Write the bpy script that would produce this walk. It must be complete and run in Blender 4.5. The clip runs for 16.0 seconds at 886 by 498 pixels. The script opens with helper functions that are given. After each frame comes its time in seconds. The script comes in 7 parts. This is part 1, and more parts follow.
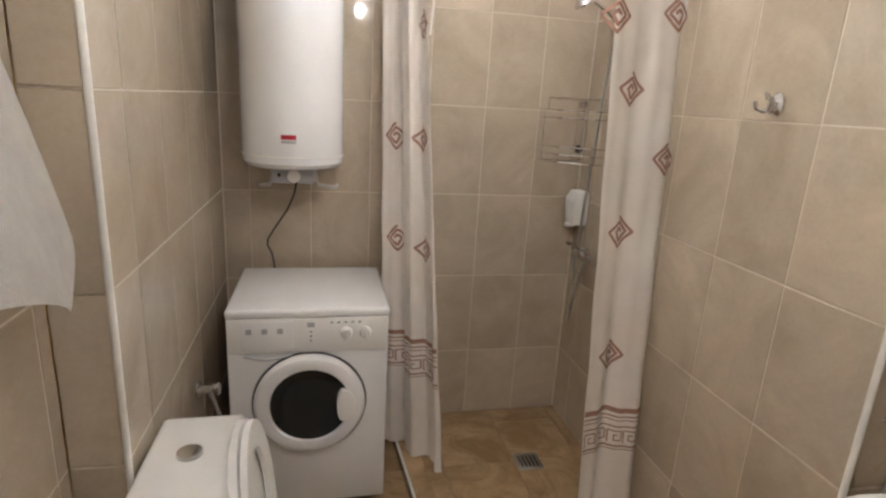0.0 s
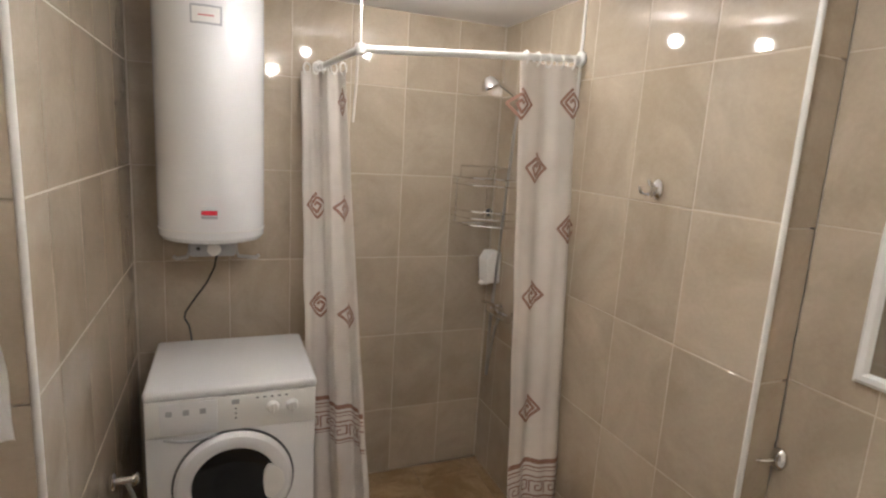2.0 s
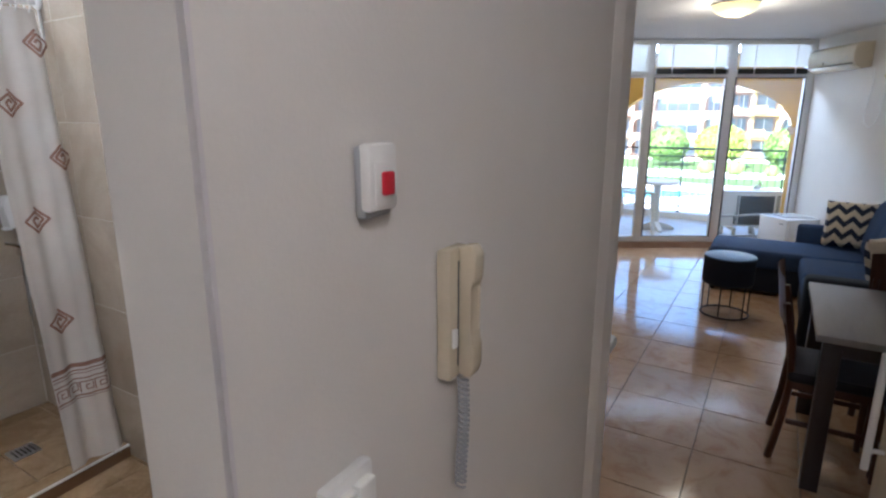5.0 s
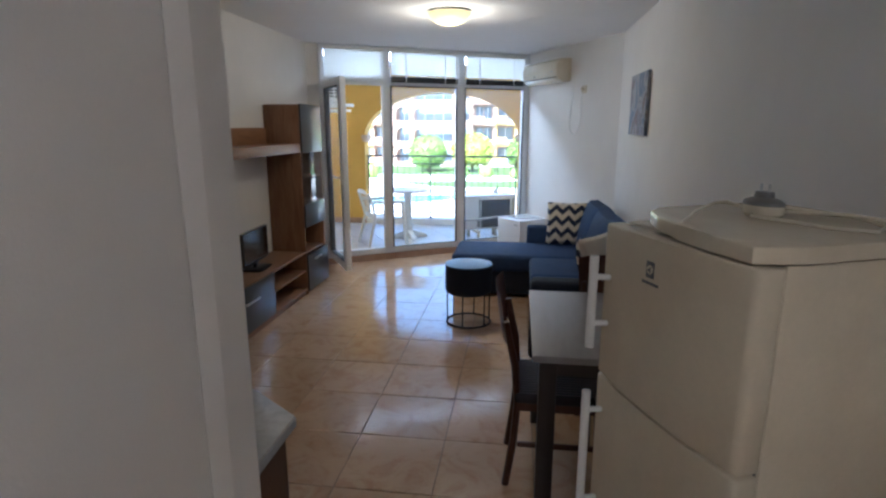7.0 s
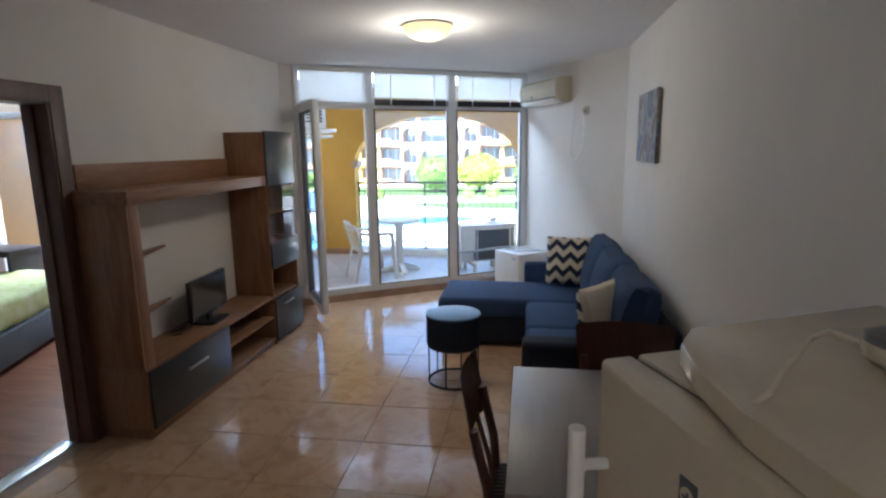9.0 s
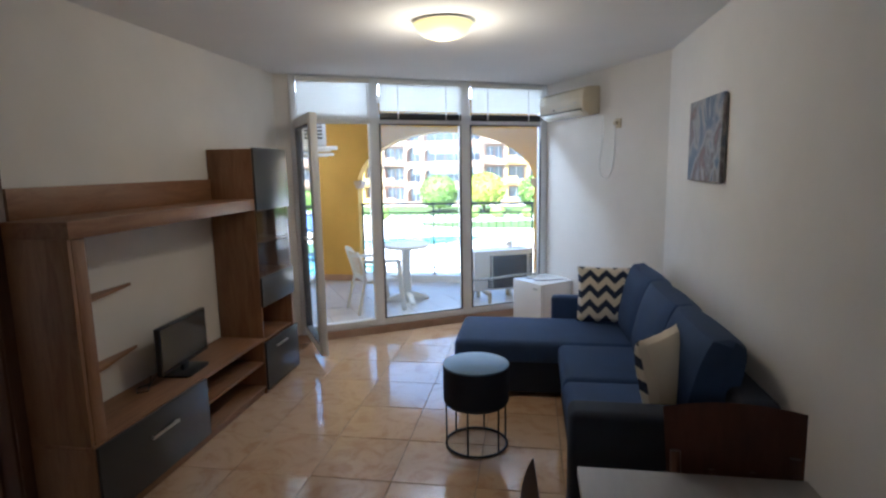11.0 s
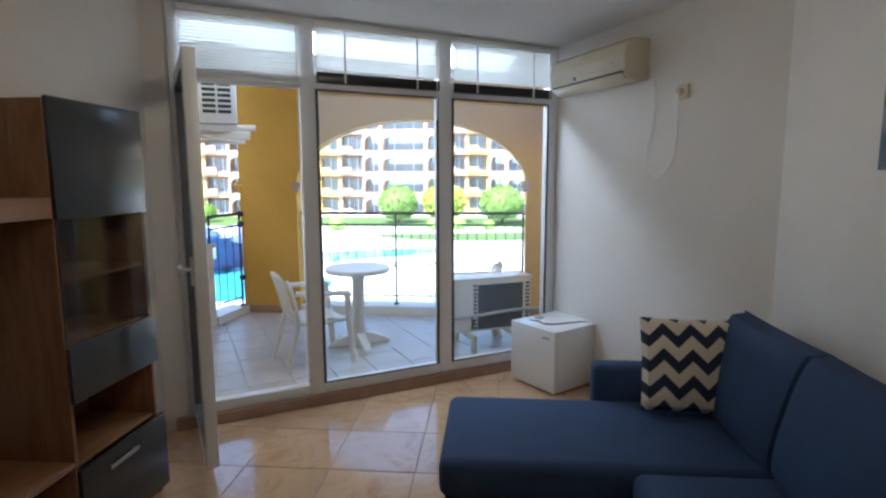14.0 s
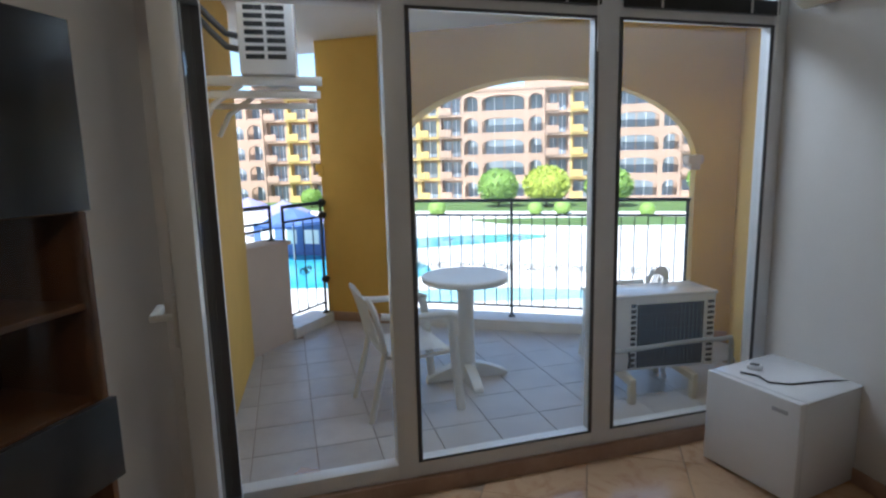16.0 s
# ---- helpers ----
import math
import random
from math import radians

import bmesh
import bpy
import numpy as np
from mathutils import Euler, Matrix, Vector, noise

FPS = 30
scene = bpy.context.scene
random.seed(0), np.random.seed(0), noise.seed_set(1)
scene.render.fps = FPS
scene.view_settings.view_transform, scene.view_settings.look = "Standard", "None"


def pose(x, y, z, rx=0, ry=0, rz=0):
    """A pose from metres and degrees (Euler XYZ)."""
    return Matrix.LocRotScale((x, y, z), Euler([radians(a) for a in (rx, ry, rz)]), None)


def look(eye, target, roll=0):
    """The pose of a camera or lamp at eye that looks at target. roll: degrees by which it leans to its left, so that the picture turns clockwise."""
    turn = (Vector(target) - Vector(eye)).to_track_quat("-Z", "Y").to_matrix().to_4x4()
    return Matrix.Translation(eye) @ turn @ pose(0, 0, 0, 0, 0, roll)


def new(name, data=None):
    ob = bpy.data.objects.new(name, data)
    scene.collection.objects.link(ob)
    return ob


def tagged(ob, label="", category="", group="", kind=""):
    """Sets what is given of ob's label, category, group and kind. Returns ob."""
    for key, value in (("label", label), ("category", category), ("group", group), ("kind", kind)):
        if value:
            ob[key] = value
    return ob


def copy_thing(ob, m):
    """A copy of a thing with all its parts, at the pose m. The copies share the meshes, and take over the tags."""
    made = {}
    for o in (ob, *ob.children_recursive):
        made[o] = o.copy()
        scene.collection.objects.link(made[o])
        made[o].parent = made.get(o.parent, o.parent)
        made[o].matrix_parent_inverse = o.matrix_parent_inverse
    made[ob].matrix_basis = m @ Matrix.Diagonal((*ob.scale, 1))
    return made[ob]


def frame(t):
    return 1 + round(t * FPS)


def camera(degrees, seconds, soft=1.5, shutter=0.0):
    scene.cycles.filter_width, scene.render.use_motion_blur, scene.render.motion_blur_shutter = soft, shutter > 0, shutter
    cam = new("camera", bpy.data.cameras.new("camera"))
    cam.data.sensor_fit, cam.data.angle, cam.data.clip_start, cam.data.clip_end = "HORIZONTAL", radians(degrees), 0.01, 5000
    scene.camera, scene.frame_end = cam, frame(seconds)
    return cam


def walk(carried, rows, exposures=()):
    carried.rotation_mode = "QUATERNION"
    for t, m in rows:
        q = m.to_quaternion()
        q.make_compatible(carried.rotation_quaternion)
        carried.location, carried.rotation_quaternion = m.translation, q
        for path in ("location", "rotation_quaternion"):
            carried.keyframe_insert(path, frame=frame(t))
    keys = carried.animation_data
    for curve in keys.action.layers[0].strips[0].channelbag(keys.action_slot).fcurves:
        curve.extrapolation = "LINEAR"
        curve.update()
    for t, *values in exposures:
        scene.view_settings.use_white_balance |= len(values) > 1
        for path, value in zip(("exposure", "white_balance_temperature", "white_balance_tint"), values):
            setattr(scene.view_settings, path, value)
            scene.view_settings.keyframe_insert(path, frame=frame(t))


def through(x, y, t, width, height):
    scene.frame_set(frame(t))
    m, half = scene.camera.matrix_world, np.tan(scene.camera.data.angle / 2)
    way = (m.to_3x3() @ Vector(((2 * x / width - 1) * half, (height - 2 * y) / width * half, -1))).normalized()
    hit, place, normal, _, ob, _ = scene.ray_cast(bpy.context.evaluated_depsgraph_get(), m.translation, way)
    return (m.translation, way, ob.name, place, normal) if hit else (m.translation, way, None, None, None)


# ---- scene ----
cam = camera(77.9, 16.0, soft=2.4)
PATH = [
    (0, (-0.241, 0.09, 1.624), (-2.126, 0.512, 1.104), 3.3),
    (0.5, (-0.224, 0.079, 1.731), (-2.126, 0.605, 1.402), 3.5),
    (1, (-0.3, 0.04, 1.794), (-2.156, 0.733, 1.518), 4.1),
    (1.5, (-0.309, 0.024, 1.781), (-2.126, 0.812, 1.5), 4.3),
    (2, (-0.185, 0.012, 1.756), (-2.008, 0.75, 1.391), 3.5),
    (2.5, (0.053, -0.01, 1.707), (-1.785, 0.632, 1.25), 2.9),
    (3, (0.324, 0.01, 1.635), (-1.507, 0.614, 1.105), 2.7),
    (3.5, (0.5, -0.021, 1.623), (-1.24, 0.764, 1.027), 2.9),
    (4, (0.658, -0.057, 1.619), (-0.906, 1.058, 1.064), 1.8),
    (4.2, (0.699, -0.040, 1.616), (-0.790, 1.200, 1.098), 2.0),
    (4.5, (0.714, -0.001, 1.628), (-0.599, 1.425, 1.135), 1.2),
    (5, (0.738, 0.026, 1.642), (-0.266, 1.691, 1.175), -0.0),
    (7.5, (0.936, 0.812, 1.633), (0.716, 2.751, 1.197), 0.3),
    (8, (0.977, 0.96, 1.627), (0.765, 2.9, 1.192), 0.4),
    (8.2, (0.992, 1.039, 1.621), (0.772, 2.98, 1.189), 0.5),
    (8.5, (0.958, 1.172, 1.646), (0.743, 3.113, 1.217), 0.3),
    (9, (1.021, 1.32, 1.692), (0.719, 3.263, 1.327), -0.8),
    (11.5, (0.792, 2.165, 1.679), (0.477, 4.117, 1.382), -1.1),
    (12, (0.775, 2.414, 1.65), (0.458, 4.365, 1.346), -0.9),
    (12.5, (0.699, 2.712, 1.619), (0.481, 4.679, 1.33), -0.3),
    (13, (0.627, 2.996, 1.598), (0.462, 4.97, 1.326), -0.3),
    (13.5, (0.557, 3.389, 1.572), (0.398, 5.365, 1.308), -0.1),
    (14, (0.465, 3.753, 1.544), (0.299, 5.729, 1.286), -0.2),
    (14.5, (0.398, 4.119, 1.552), (0.134, 6.083, 1.288), 0.6),
    (15, (0.354, 4.5, 1.513), (-0.031, 6.437, 1.196), 1.4),
    (15.5, (0.224, 4.807, 1.473), (-0.261, 6.716, 1.13), 0.3),
    (16, (0.079, 5.095, 1.489), (-0.438, 7.002, 1.177), -1.4),
]
walk(cam, [(t, look(eye, target, roll)) for t, eye, target, roll in PATH],
     [(0.0, 2.68, 6150, 11), (0.8, 2.5, 6200, 11), (2.2, 2.5, 6200, 11), (3.3, 2.65, 6150, 11), (4.1, 2.85, 5450, 15), (5.0, 2.45, 5100, 10), (7.3, 2.4, 4950, 8), (9.0, 2.35, 5100, 9), (12.5, 2.3, 5250, 8), (14.5, 1.65, 5400, 8), (16.0, 1.1, 5450, 8)])
# ---- world and light ----
world = bpy.data.worlds.new("sky")
scene.world = world
world.use_nodes = True
wn = world.node_tree.nodes
sky = wn.new("ShaderNodeTexSky")
sky.sky_type, sky.sun_disc = "NISHITA", False
sky.sun_elevation, sky.sun_rotation = radians(52), radians(200)
wn["Background"].inputs["Strength"].default_value = 0.15
world.node_tree.links.new(sky.outputs["Color"], wn["Background"].inputs["Color"])


def lamp(name, kind, m, power, color, **values):
    data = bpy.data.lights.new(name, kind)
    data.energy, data.color = power, color
    if kind == "AREA":
        data.shape, data.size, data.size_y = "RECTANGLE", values["size"], values["size_y"]
    elif kind == "SUN":
        data.angle = radians(0.5)
    else:
        data.shadow_soft_size = values.get("size", 0.05)
    ob = new(name, data)
    ob.matrix_world = m
    return ob


SUN_AWAY = Vector((math.sin(radians(200)) * math.cos(radians(52)), math.cos(radians(200)) * math.cos(radians(52)), math.sin(radians(52))))
lamp("sun", "SUN", look(SUN_AWAY * 50, (0, 0, 0)), 5.0, (1.0, 0.95, 0.86))

# the skewed window wall: W0 its left foot, U along it, N outwards
W0, WA = Vector((-1.39, 6.885, 0)), radians(31)
U, N = Vector((math.cos(WA), math.sin(WA), 0)), Vector((-math.sin(WA), math.cos(WA), 0))
WM = Matrix.Translation(W0) @ Matrix.Rotation(WA, 4, "Z")


def at_window(u, n, z=0.0):
    return W0 + U * u + N * n + Vector((0, 0, z))


# Area lamp added outside the window head, standing in for sky light.
lamp("window_sky_fill", "AREA", look(at_window(1.40, 0.55, 2.53), at_window(1.40, -0.75, 0.2)), 6.5, (0.88, 0.94, 1.0), size=2.62, size_y=0.22)
# A second added lamp, out of view, lifts the bedroom like daylight would.
lamp("bedroom_window_sky_fill", "AREA", look((-3.4, 7.45, 2.45), (-3.3, 5.6, 0.4)), 48, (0.88, 0.94, 1.0), size=1.8, size_y=0.5)
lamp("dome_light", "POINT", pose(0.30, 5.39, 2.33), 3.4, (1.0, 0.80, 0.54), size=0.12)
SPOTS = ((-2.13, 0.79), (-1.97, 0.46), (-0.80, 0.36))
for sx, sy in SPOTS:
    lamp("spot_light", "POINT", pose(sx, sy, 2.26), 0.95 if sx < -1 else 3.2, (1.0, 0.95, 0.89), size=0.022)
# Point lamp added out of view to brighten the hall walls.
lamp("hall_fill_light", "POINT", pose(1.15, -0.25, 2.42), 3.7, (1.0, 0.88, 0.78), size=0.12)

# ---- materials ----
MATS = {}


def mat(name, a, b=None, scale=6.0, rough=0.5, bump=0.0, metal=0.0, fine=80.0, stretch=None, vary=0.0, coat=0.0, veins=None, detail=5.0, distort=0.0):
    """A surface of two tones: a broad clouding, a fine grain, and a relief."""
    if name in MATS:
        return MATS[name]
    m = MATS[name] = bpy.data.materials.new(name)
    m.use_nodes = True
    nt, b = m.node_tree, b or tuple(c * 0.86 for c in a)
    bs = nt.nodes["Principled BSDF"]
    link, node = nt.links.new, nt.nodes.new
    co = node("ShaderNodeTexCoord")
    mp = node("ShaderNodeMapping")
    link(co.outputs["Object"], mp.inputs["Vector"])
    if stretch:
        mp.inputs["Scale"].default_value = stretch
    info = node("ShaderNodeObjectInfo")
    if vary:
        mul = node("ShaderNodeVectorMath")
        mul.operation = "SCALE"
        mul.inputs[0].default_value = (17.0, 9.0, 23.0)
        link(info.outputs["Random"], mul.inputs["Scale"])
        link(mul.outputs[0], mp.inputs["Location"])
    n1, n2 = node("ShaderNodeTexNoise"), node("ShaderNodeTexNoise")
    for n, s, d in ((n1, scale, detail), (n2, fine, 3.0)):
        n.inputs["Scale"].default_value, n.inputs["Detail"].default_value = s, d
        n.inputs["Roughness"].default_value = 0.62
        link(mp.outputs[0], n.inputs["Vector"])
    n1.inputs["Distortion"].default_value = distort
    ramp = node("ShaderNodeValToRGB")
    ramp.color_ramp.elements[0].position, ramp.color_ramp.elements[1].position = 0.34, 0.68
    ramp.color_ramp.elements[0].color, ramp.color_ramp.elements[1].color = (*b, 1), (*a, 1)
    if veins:
        e = ramp.color_ramp.elements.new(0.5)
        e.color = (*veins, 1)
    mixin = node("ShaderNodeMath")
    mixin.operation = "MULTIPLY_ADD"
    mixin.inputs[1].default_value, mixin.inputs[2].default_value = 0.22, -0.11
    link(n2.outputs["Fac"], mixin.inputs[0])
    add = node("ShaderNodeMath")
    link(n1.outputs["Fac"], add.inputs[0])
    link(mixin.outputs[0], add.inputs[1])
    link(add.outputs[0], ramp.inputs["Fac"])
    out = ramp.outputs["Color"]
    if vary:
        hsv = node("ShaderNodeHueSaturation")
        vm = node("ShaderNodeMapRange")
        vm.inputs["To Min"].default_value, vm.inputs["To Max"].default_value = 1 - vary, 1 + vary
        link(info.outputs["Random"], vm.inputs["Value"])
        link(vm.outputs[0], hsv.inputs["Value"])
        link(out, hsv.inputs["Color"])
        out = hsv.outputs["Color"]
    link(out, bs.inputs["Base Color"])
    rr = node("ShaderNodeMapRange")
    rr.inputs["To Min"].default_value, rr.inputs["To Max"].default_value = max(0.02, rough * 0.8), min(1.0, rough * 1.2)
    link(n1.outputs["Fac"], rr.inputs["Value"])
    link(rr.outputs[0], bs.inputs["Roughness"])
    bs.inputs["Metallic"].default_value = metal
    bs.inputs["Coat Weight"].default_value = coat
    bs.inputs["Coat Roughness"].default_value = 0.08
    if bump:
        bp = node("ShaderNodeBump")
        bp.inputs["Strength"].default_value, bp.inputs["Distance"].default_value = bump, 0.004
        link(n2.outputs["Fac"], bp.inputs["Height"])
        link(bp.outputs[0], bs.inputs["Normal"])
    return m


def glow(name, color, strength):
    m = MATS[name] = bpy.data.materials.new(name)
    m.use_nodes = True
    bs = m.node_tree.nodes["Principled BSDF"]
    bs.inputs["Base Color"].default_value = (*(c * 0.55 for c in color), 1)
    bs.inputs["Emission Color"].default_value, bs.inputs["Emission Strength"].default_value = (*color, 1), strength
    return m


def clear(name, tint=(1, 1, 1), rough=0.0, ior=1.45, glare_haze=0.0):
    m = MATS[name] = bpy.data.materials.new(name)
    m.use_nodes = True
    bs = m.node_tree.nodes["Principled BSDF"]
    bs.inputs["Base Color"].default_value = (*tint, 1)
    bs.inputs["Transmission Weight"].default_value, bs.inputs["Roughness"].default_value, bs.inputs["IOR"].default_value = 1.0, rough, ior
    # A bluish translucent layer mixes veiling glare into the glass.
    if glare_haze:
        nt = m.node_tree
        haze_film, both = nt.nodes.new("ShaderNodeBsdfTranslucent"), nt.nodes.new("ShaderNodeMixShader")
        haze_film.inputs["Color"].default_value = (0.80, 0.90, 1.0, 1)
        both.inputs["Fac"].default_value = glare_haze
        nt.links.new(bs.outputs["BSDF"], both.inputs[1])
        nt.links.new(haze_film.outputs["BSDF"], both.inputs[2])
        nt.links.new(both.outputs["Shader"], nt.nodes["Material Output"].inputs["Surface"])
    return m


PLASTER = mat("wall_plaster", (0.74, 0.705, 0.66), (0.68, 0.645, 0.60), 1.3, 0.75, 0.12, fine=160)
CEIL = mat("ceiling_paint", (0.82, 0.80, 0.78), (0.77, 0.75, 0.73), 0.9, 0.8, 0.08, fine=120)
TILE_WALL = mat("bath_tile", (0.53, 0.445, 0.345), (0.41, 0.34, 0.252), 2.6, 0.045, 0.02, vary=0.05, distort=0.9, coat=0.3)
TILE_BATHF = mat("bath_floor_tile", (0.44, 0.305, 0.165), (0.25, 0.16, 0.078), 4.2, 0.20, 0.03, vary=0.07, distort=1.4)
GROUT = mat("pale_grout", (0.61, 0.53, 0.42), None, 20, 0.8, 0.2)
GROUT_D = mat("brown_grout", (0.30, 0.22, 0.15), None, 20, 0.85, 0.2)
TILE_FLOOR = mat("floor_tile", (0.58, 0.385, 0.235), (0.47, 0.28, 0.155), 4.5, 0.13, 0.02, vary=0.05, distort=1.8, veins=(0.55, 0.37, 0.22), coat=0.35)
TILE_BALC = mat("balcony_tile", (0.56, 0.53, 0.50), (0.46, 0.43, 0.41), 5, 0.35, 0.05, vary=0.05)
TERRA = mat("terracotta_tile", (0.45, 0.30, 0.21), (0.36, 0.22, 0.15), 6, 0.35, 0.05)
WHITE_T = mat("white_trim", (0.80, 0.78, 0.74), None, 8, 0.35, 0.02)
ENAMEL = mat("white_enamel", (0.82, 0.82, 0.82), (0.78, 0.78, 0.785), 3, 0.22, 0.01, coat=0.3)
CERAMIC = mat("white_ceramic", (0.82, 0.80, 0.77), (0.79, 0.77, 0.74), 3, 0.08, 0.0, coat=0.6)
PVC = mat("white_pvc", (0.80, 0.81, 0.82), (0.76, 0.77, 0.78), 5, 0.32, 0.01)
CHROME = mat("chrome", (0.82, 0.82, 0.82), (0.70, 0.70, 0.70), 12, 0.10, 0.0, metal=1.0)
STEEL = mat("brushed_steel", (0.55, 0.55, 0.54), (0.45, 0.45, 0.44), 12, 0.30, 0.02, metal=1.0)
BLACK = mat("black_plastic", (0.018, 0.018, 0.02), (0.012, 0.012, 0.013), 8, 0.32, 0.04)
RUBBER = mat("grey_rubber", (0.10, 0.10, 0.105), None, 10, 0.7, 0.05)
IRON = mat("dark_iron", (0.030, 0.028, 0.030), (0.02, 0.018, 0.02), 14, 0.5, 0.1)
OAK = mat("oak_laminate", (0.30, 0.155, 0.075), (0.195, 0.09, 0.04), 2.2, 0.42, 0.10, fine=30, stretch=(9, 1.2, 9), distort=0.8)
OAK_UP = mat("oak_laminate_upright", (0.30, 0.155, 0.075), (0.195, 0.09, 0.04), 2.2, 0.42, 0.10, fine=30, stretch=(9, 9, 1.2), distort=0.8)
WALNUT = mat("door_walnut", (0.115, 0.055, 0.032), (0.07, 0.032, 0.018), 2.0, 0.42, 0.10, fine=30, stretch=(9, 9, 1.1))
DARKWOOD = mat("dark_stained_wood", (0.115, 0.046, 0.028), (0.065, 0.026, 0.017), 3, 0.33, 0.06, stretch=(6, 6, 1))
ANTHRA = mat("anthracite_front", (0.030, 0.032, 0.036), (0.028, 0.030, 0.034), 2, 0.30, 0.0, fine=200, coat=0.1)
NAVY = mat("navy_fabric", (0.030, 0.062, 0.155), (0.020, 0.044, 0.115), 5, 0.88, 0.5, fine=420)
# Darker copy of the navy, with shade put into its colour.
NAVY_SHADE = mat("shaded_navy_fabric", (0.012, 0.018, 0.036), (0.009, 0.013, 0.026), 5, 0.85, 0.5, fine=420)
# The paler blue holds some of the window's sheen on the top.
POUF_TOP = mat("pouf_velvet_sheen", (0.085, 0.17, 0.29), (0.065, 0.135, 0.24), 6, 0.30, 0.2, fine=300)
CREAM = mat("cream_canvas", (0.66, 0.58, 0.47), (0.58, 0.50, 0.40), 8, 0.9, 0.5, fine=300)
CURTAIN = mat("curtain_fabric", (0.74, 0.69, 0.63), (0.66, 0.60, 0.54), 4, 0.75, 0.3, fine=400)
MOTIF = mat("brown_print", (0.36, 0.20, 0.14), (0.28, 0.15, 0.11), 30, 0.8, 0.2, fine=400)
TERRY = mat("white_terry", (0.80, 0.77, 0.72), (0.72, 0.68, 0.63), 20, 0.95, 0.9, fine=260)
OCHRE = mat("ochre_render", (0.70, 0.44, 0.095), (0.62, 0.375, 0.07), 1.6, 0.85, 0.35, fine=120)
FACADE = mat("cream_facade", (0.40, 0.265, 0.185), (0.35, 0.23, 0.16), 0.2, 0.85, 0.1, fine=4)
STONE = mat("cream_stone_render", (0.60, 0.47, 0.36), (0.54, 0.42, 0.32), 1.5, 0.8, 0.2, fine=60)
FACADE_Y = mat("yellow_facade", (0.52, 0.36, 0.12), None, 0.2, 0.85, 0.1, fine=4)
DARK_GLASS = mat("far_window_glass", (0.26, 0.30, 0.34), (0.17, 0.20, 0.23), 0.6, 0.12, 0.0)
CREAM_P = mat("cream_enamel", (0.66, 0.58, 0.43), None, 3, 0.22, 0.0, coat=0.2)
TABLETOP = mat("grey_laminate", (0.36, 0.345, 0.34), (0.30, 0.285, 0.28), 3, 0.34, 0.04, stretch=(6, 1, 6))
MARBLE = mat("marble_laminate", (0.66, 0.64, 0.60), (0.48, 0.46, 0.43), 5, 0.25, 0.02, distort=2.0)
DOOR_CREAM = mat("cream_door_paint", (0.76, 0.73, 0.68), (0.72, 0.69, 0.64), 2, 0.4, 0.05)
LAMINATE = mat("floor_laminate", (0.26, 0.115, 0.06), (0.18, 0.075, 0.04), 2, 0.25, 0.05, stretch=(1.2, 8, 8), vary=0.08)
COVER = mat("green_bedcover", (0.58, 0.58, 0.30), (0.44, 0.46, 0.14), 9, 0.85, 0.6, fine=200)
GREY_FAB = mat("grey_fabric", (0.10, 0.105, 0.11), None, 8, 0.9, 0.4, fine=300)
RED = mat("red_plastic", (0.55, 0.02, 0.04), None, 10, 0.35, 0.0)
WHITE_P = mat("white_plastic", (0.80, 0.79, 0.76), (0.77, 0.76, 0.73), 6, 0.35, 0.01)
GREY_P = mat("grey_plastic", (0.42, 0.43, 0.45), (0.38, 0.39, 0.41), 8, 0.45, 0.02)
DARKP = mat("dark_print", (0.10, 0.10, 0.11), None, 30, 0.6, 0.0)
# The panes' glare haze is part of this material.
GLASS = clear("window_glass", (0.97, 0.99, 0.985), 0.0, 1.02, glare_haze=0.035)
SMOKED = clear("smoked_glass", (0.55, 0.52, 0.50), 0.02, 1.3)
MIRROR = mat("mirror_silver", (0.88, 0.90, 0.89), (0.86, 0.88, 0.87), 2, 0.02, 0.0, metal=1.0)
BULB = glow("lamp_glow", (1.0, 0.70, 0.26), 0.30)
SPOTGLOW = glow("spot_glow", (1.0, 0.94, 0.86), 9.0)


def sheer(name, tint, through):
    """Thin plastic that lets part of the daylight through."""
    m = MATS[name] = bpy.data.materials.new(name)
    m.use_nodes = True
    nt = m.node_tree
    bs = nt.nodes["Principled BSDF"]
    bs.inputs["Base Color"].default_value, bs.inputs["Roughness"].default_value = (*tint, 1), 0.4
    back, both = nt.nodes.new("ShaderNodeBsdfTranslucent"), nt.nodes.new("ShaderNodeMixShader")
    back.inputs["Color"].default_value = (*tint, 1)
    both.inputs["Fac"].default_value = through
    nt.links.new(bs.outputs["BSDF"], both.inputs[1])
    nt.links.new(back.outputs["BSDF"], both.inputs[2])
    nt.links.new(both.outputs["Shader"], nt.nodes["Material Output"].inputs["Surface"])
    return m


SLAT = sheer("white_slat", (0.84, 0.84, 0.82), 0.40)


# ---- mesh tools ----
def box(bm, x0, x1, y0, y1, z0, z1, bevel=0.0, segments=2, m=None):
    """An upright box with rounded edges."""
    c = Vector(((x0 + x1) / 2, (y0 + y1) / 2, (z0 + z1) / 2))
    mm = Matrix.Translation(c) @ Matrix.Diagonal((abs(x1 - x0), abs(y1 - y0), abs(z1 - z0), 1))
    made = bmesh.ops.create_cube(bm, size=1, matrix=mm)["verts"]
    if bevel:
        edges = list({e for v in made for e in v.link_edges})
        res = bmesh.ops.bevel(bm, geom=edges, offset=bevel, segments=segments, profile=0.5, affect="EDGES")
        made = list({v for f in res["faces"] for v in f.verts} | {v for v in made if v.is_valid})
    if m is not None:
        bmesh.ops.transform(bm, matrix=m, verts=made)
    return made


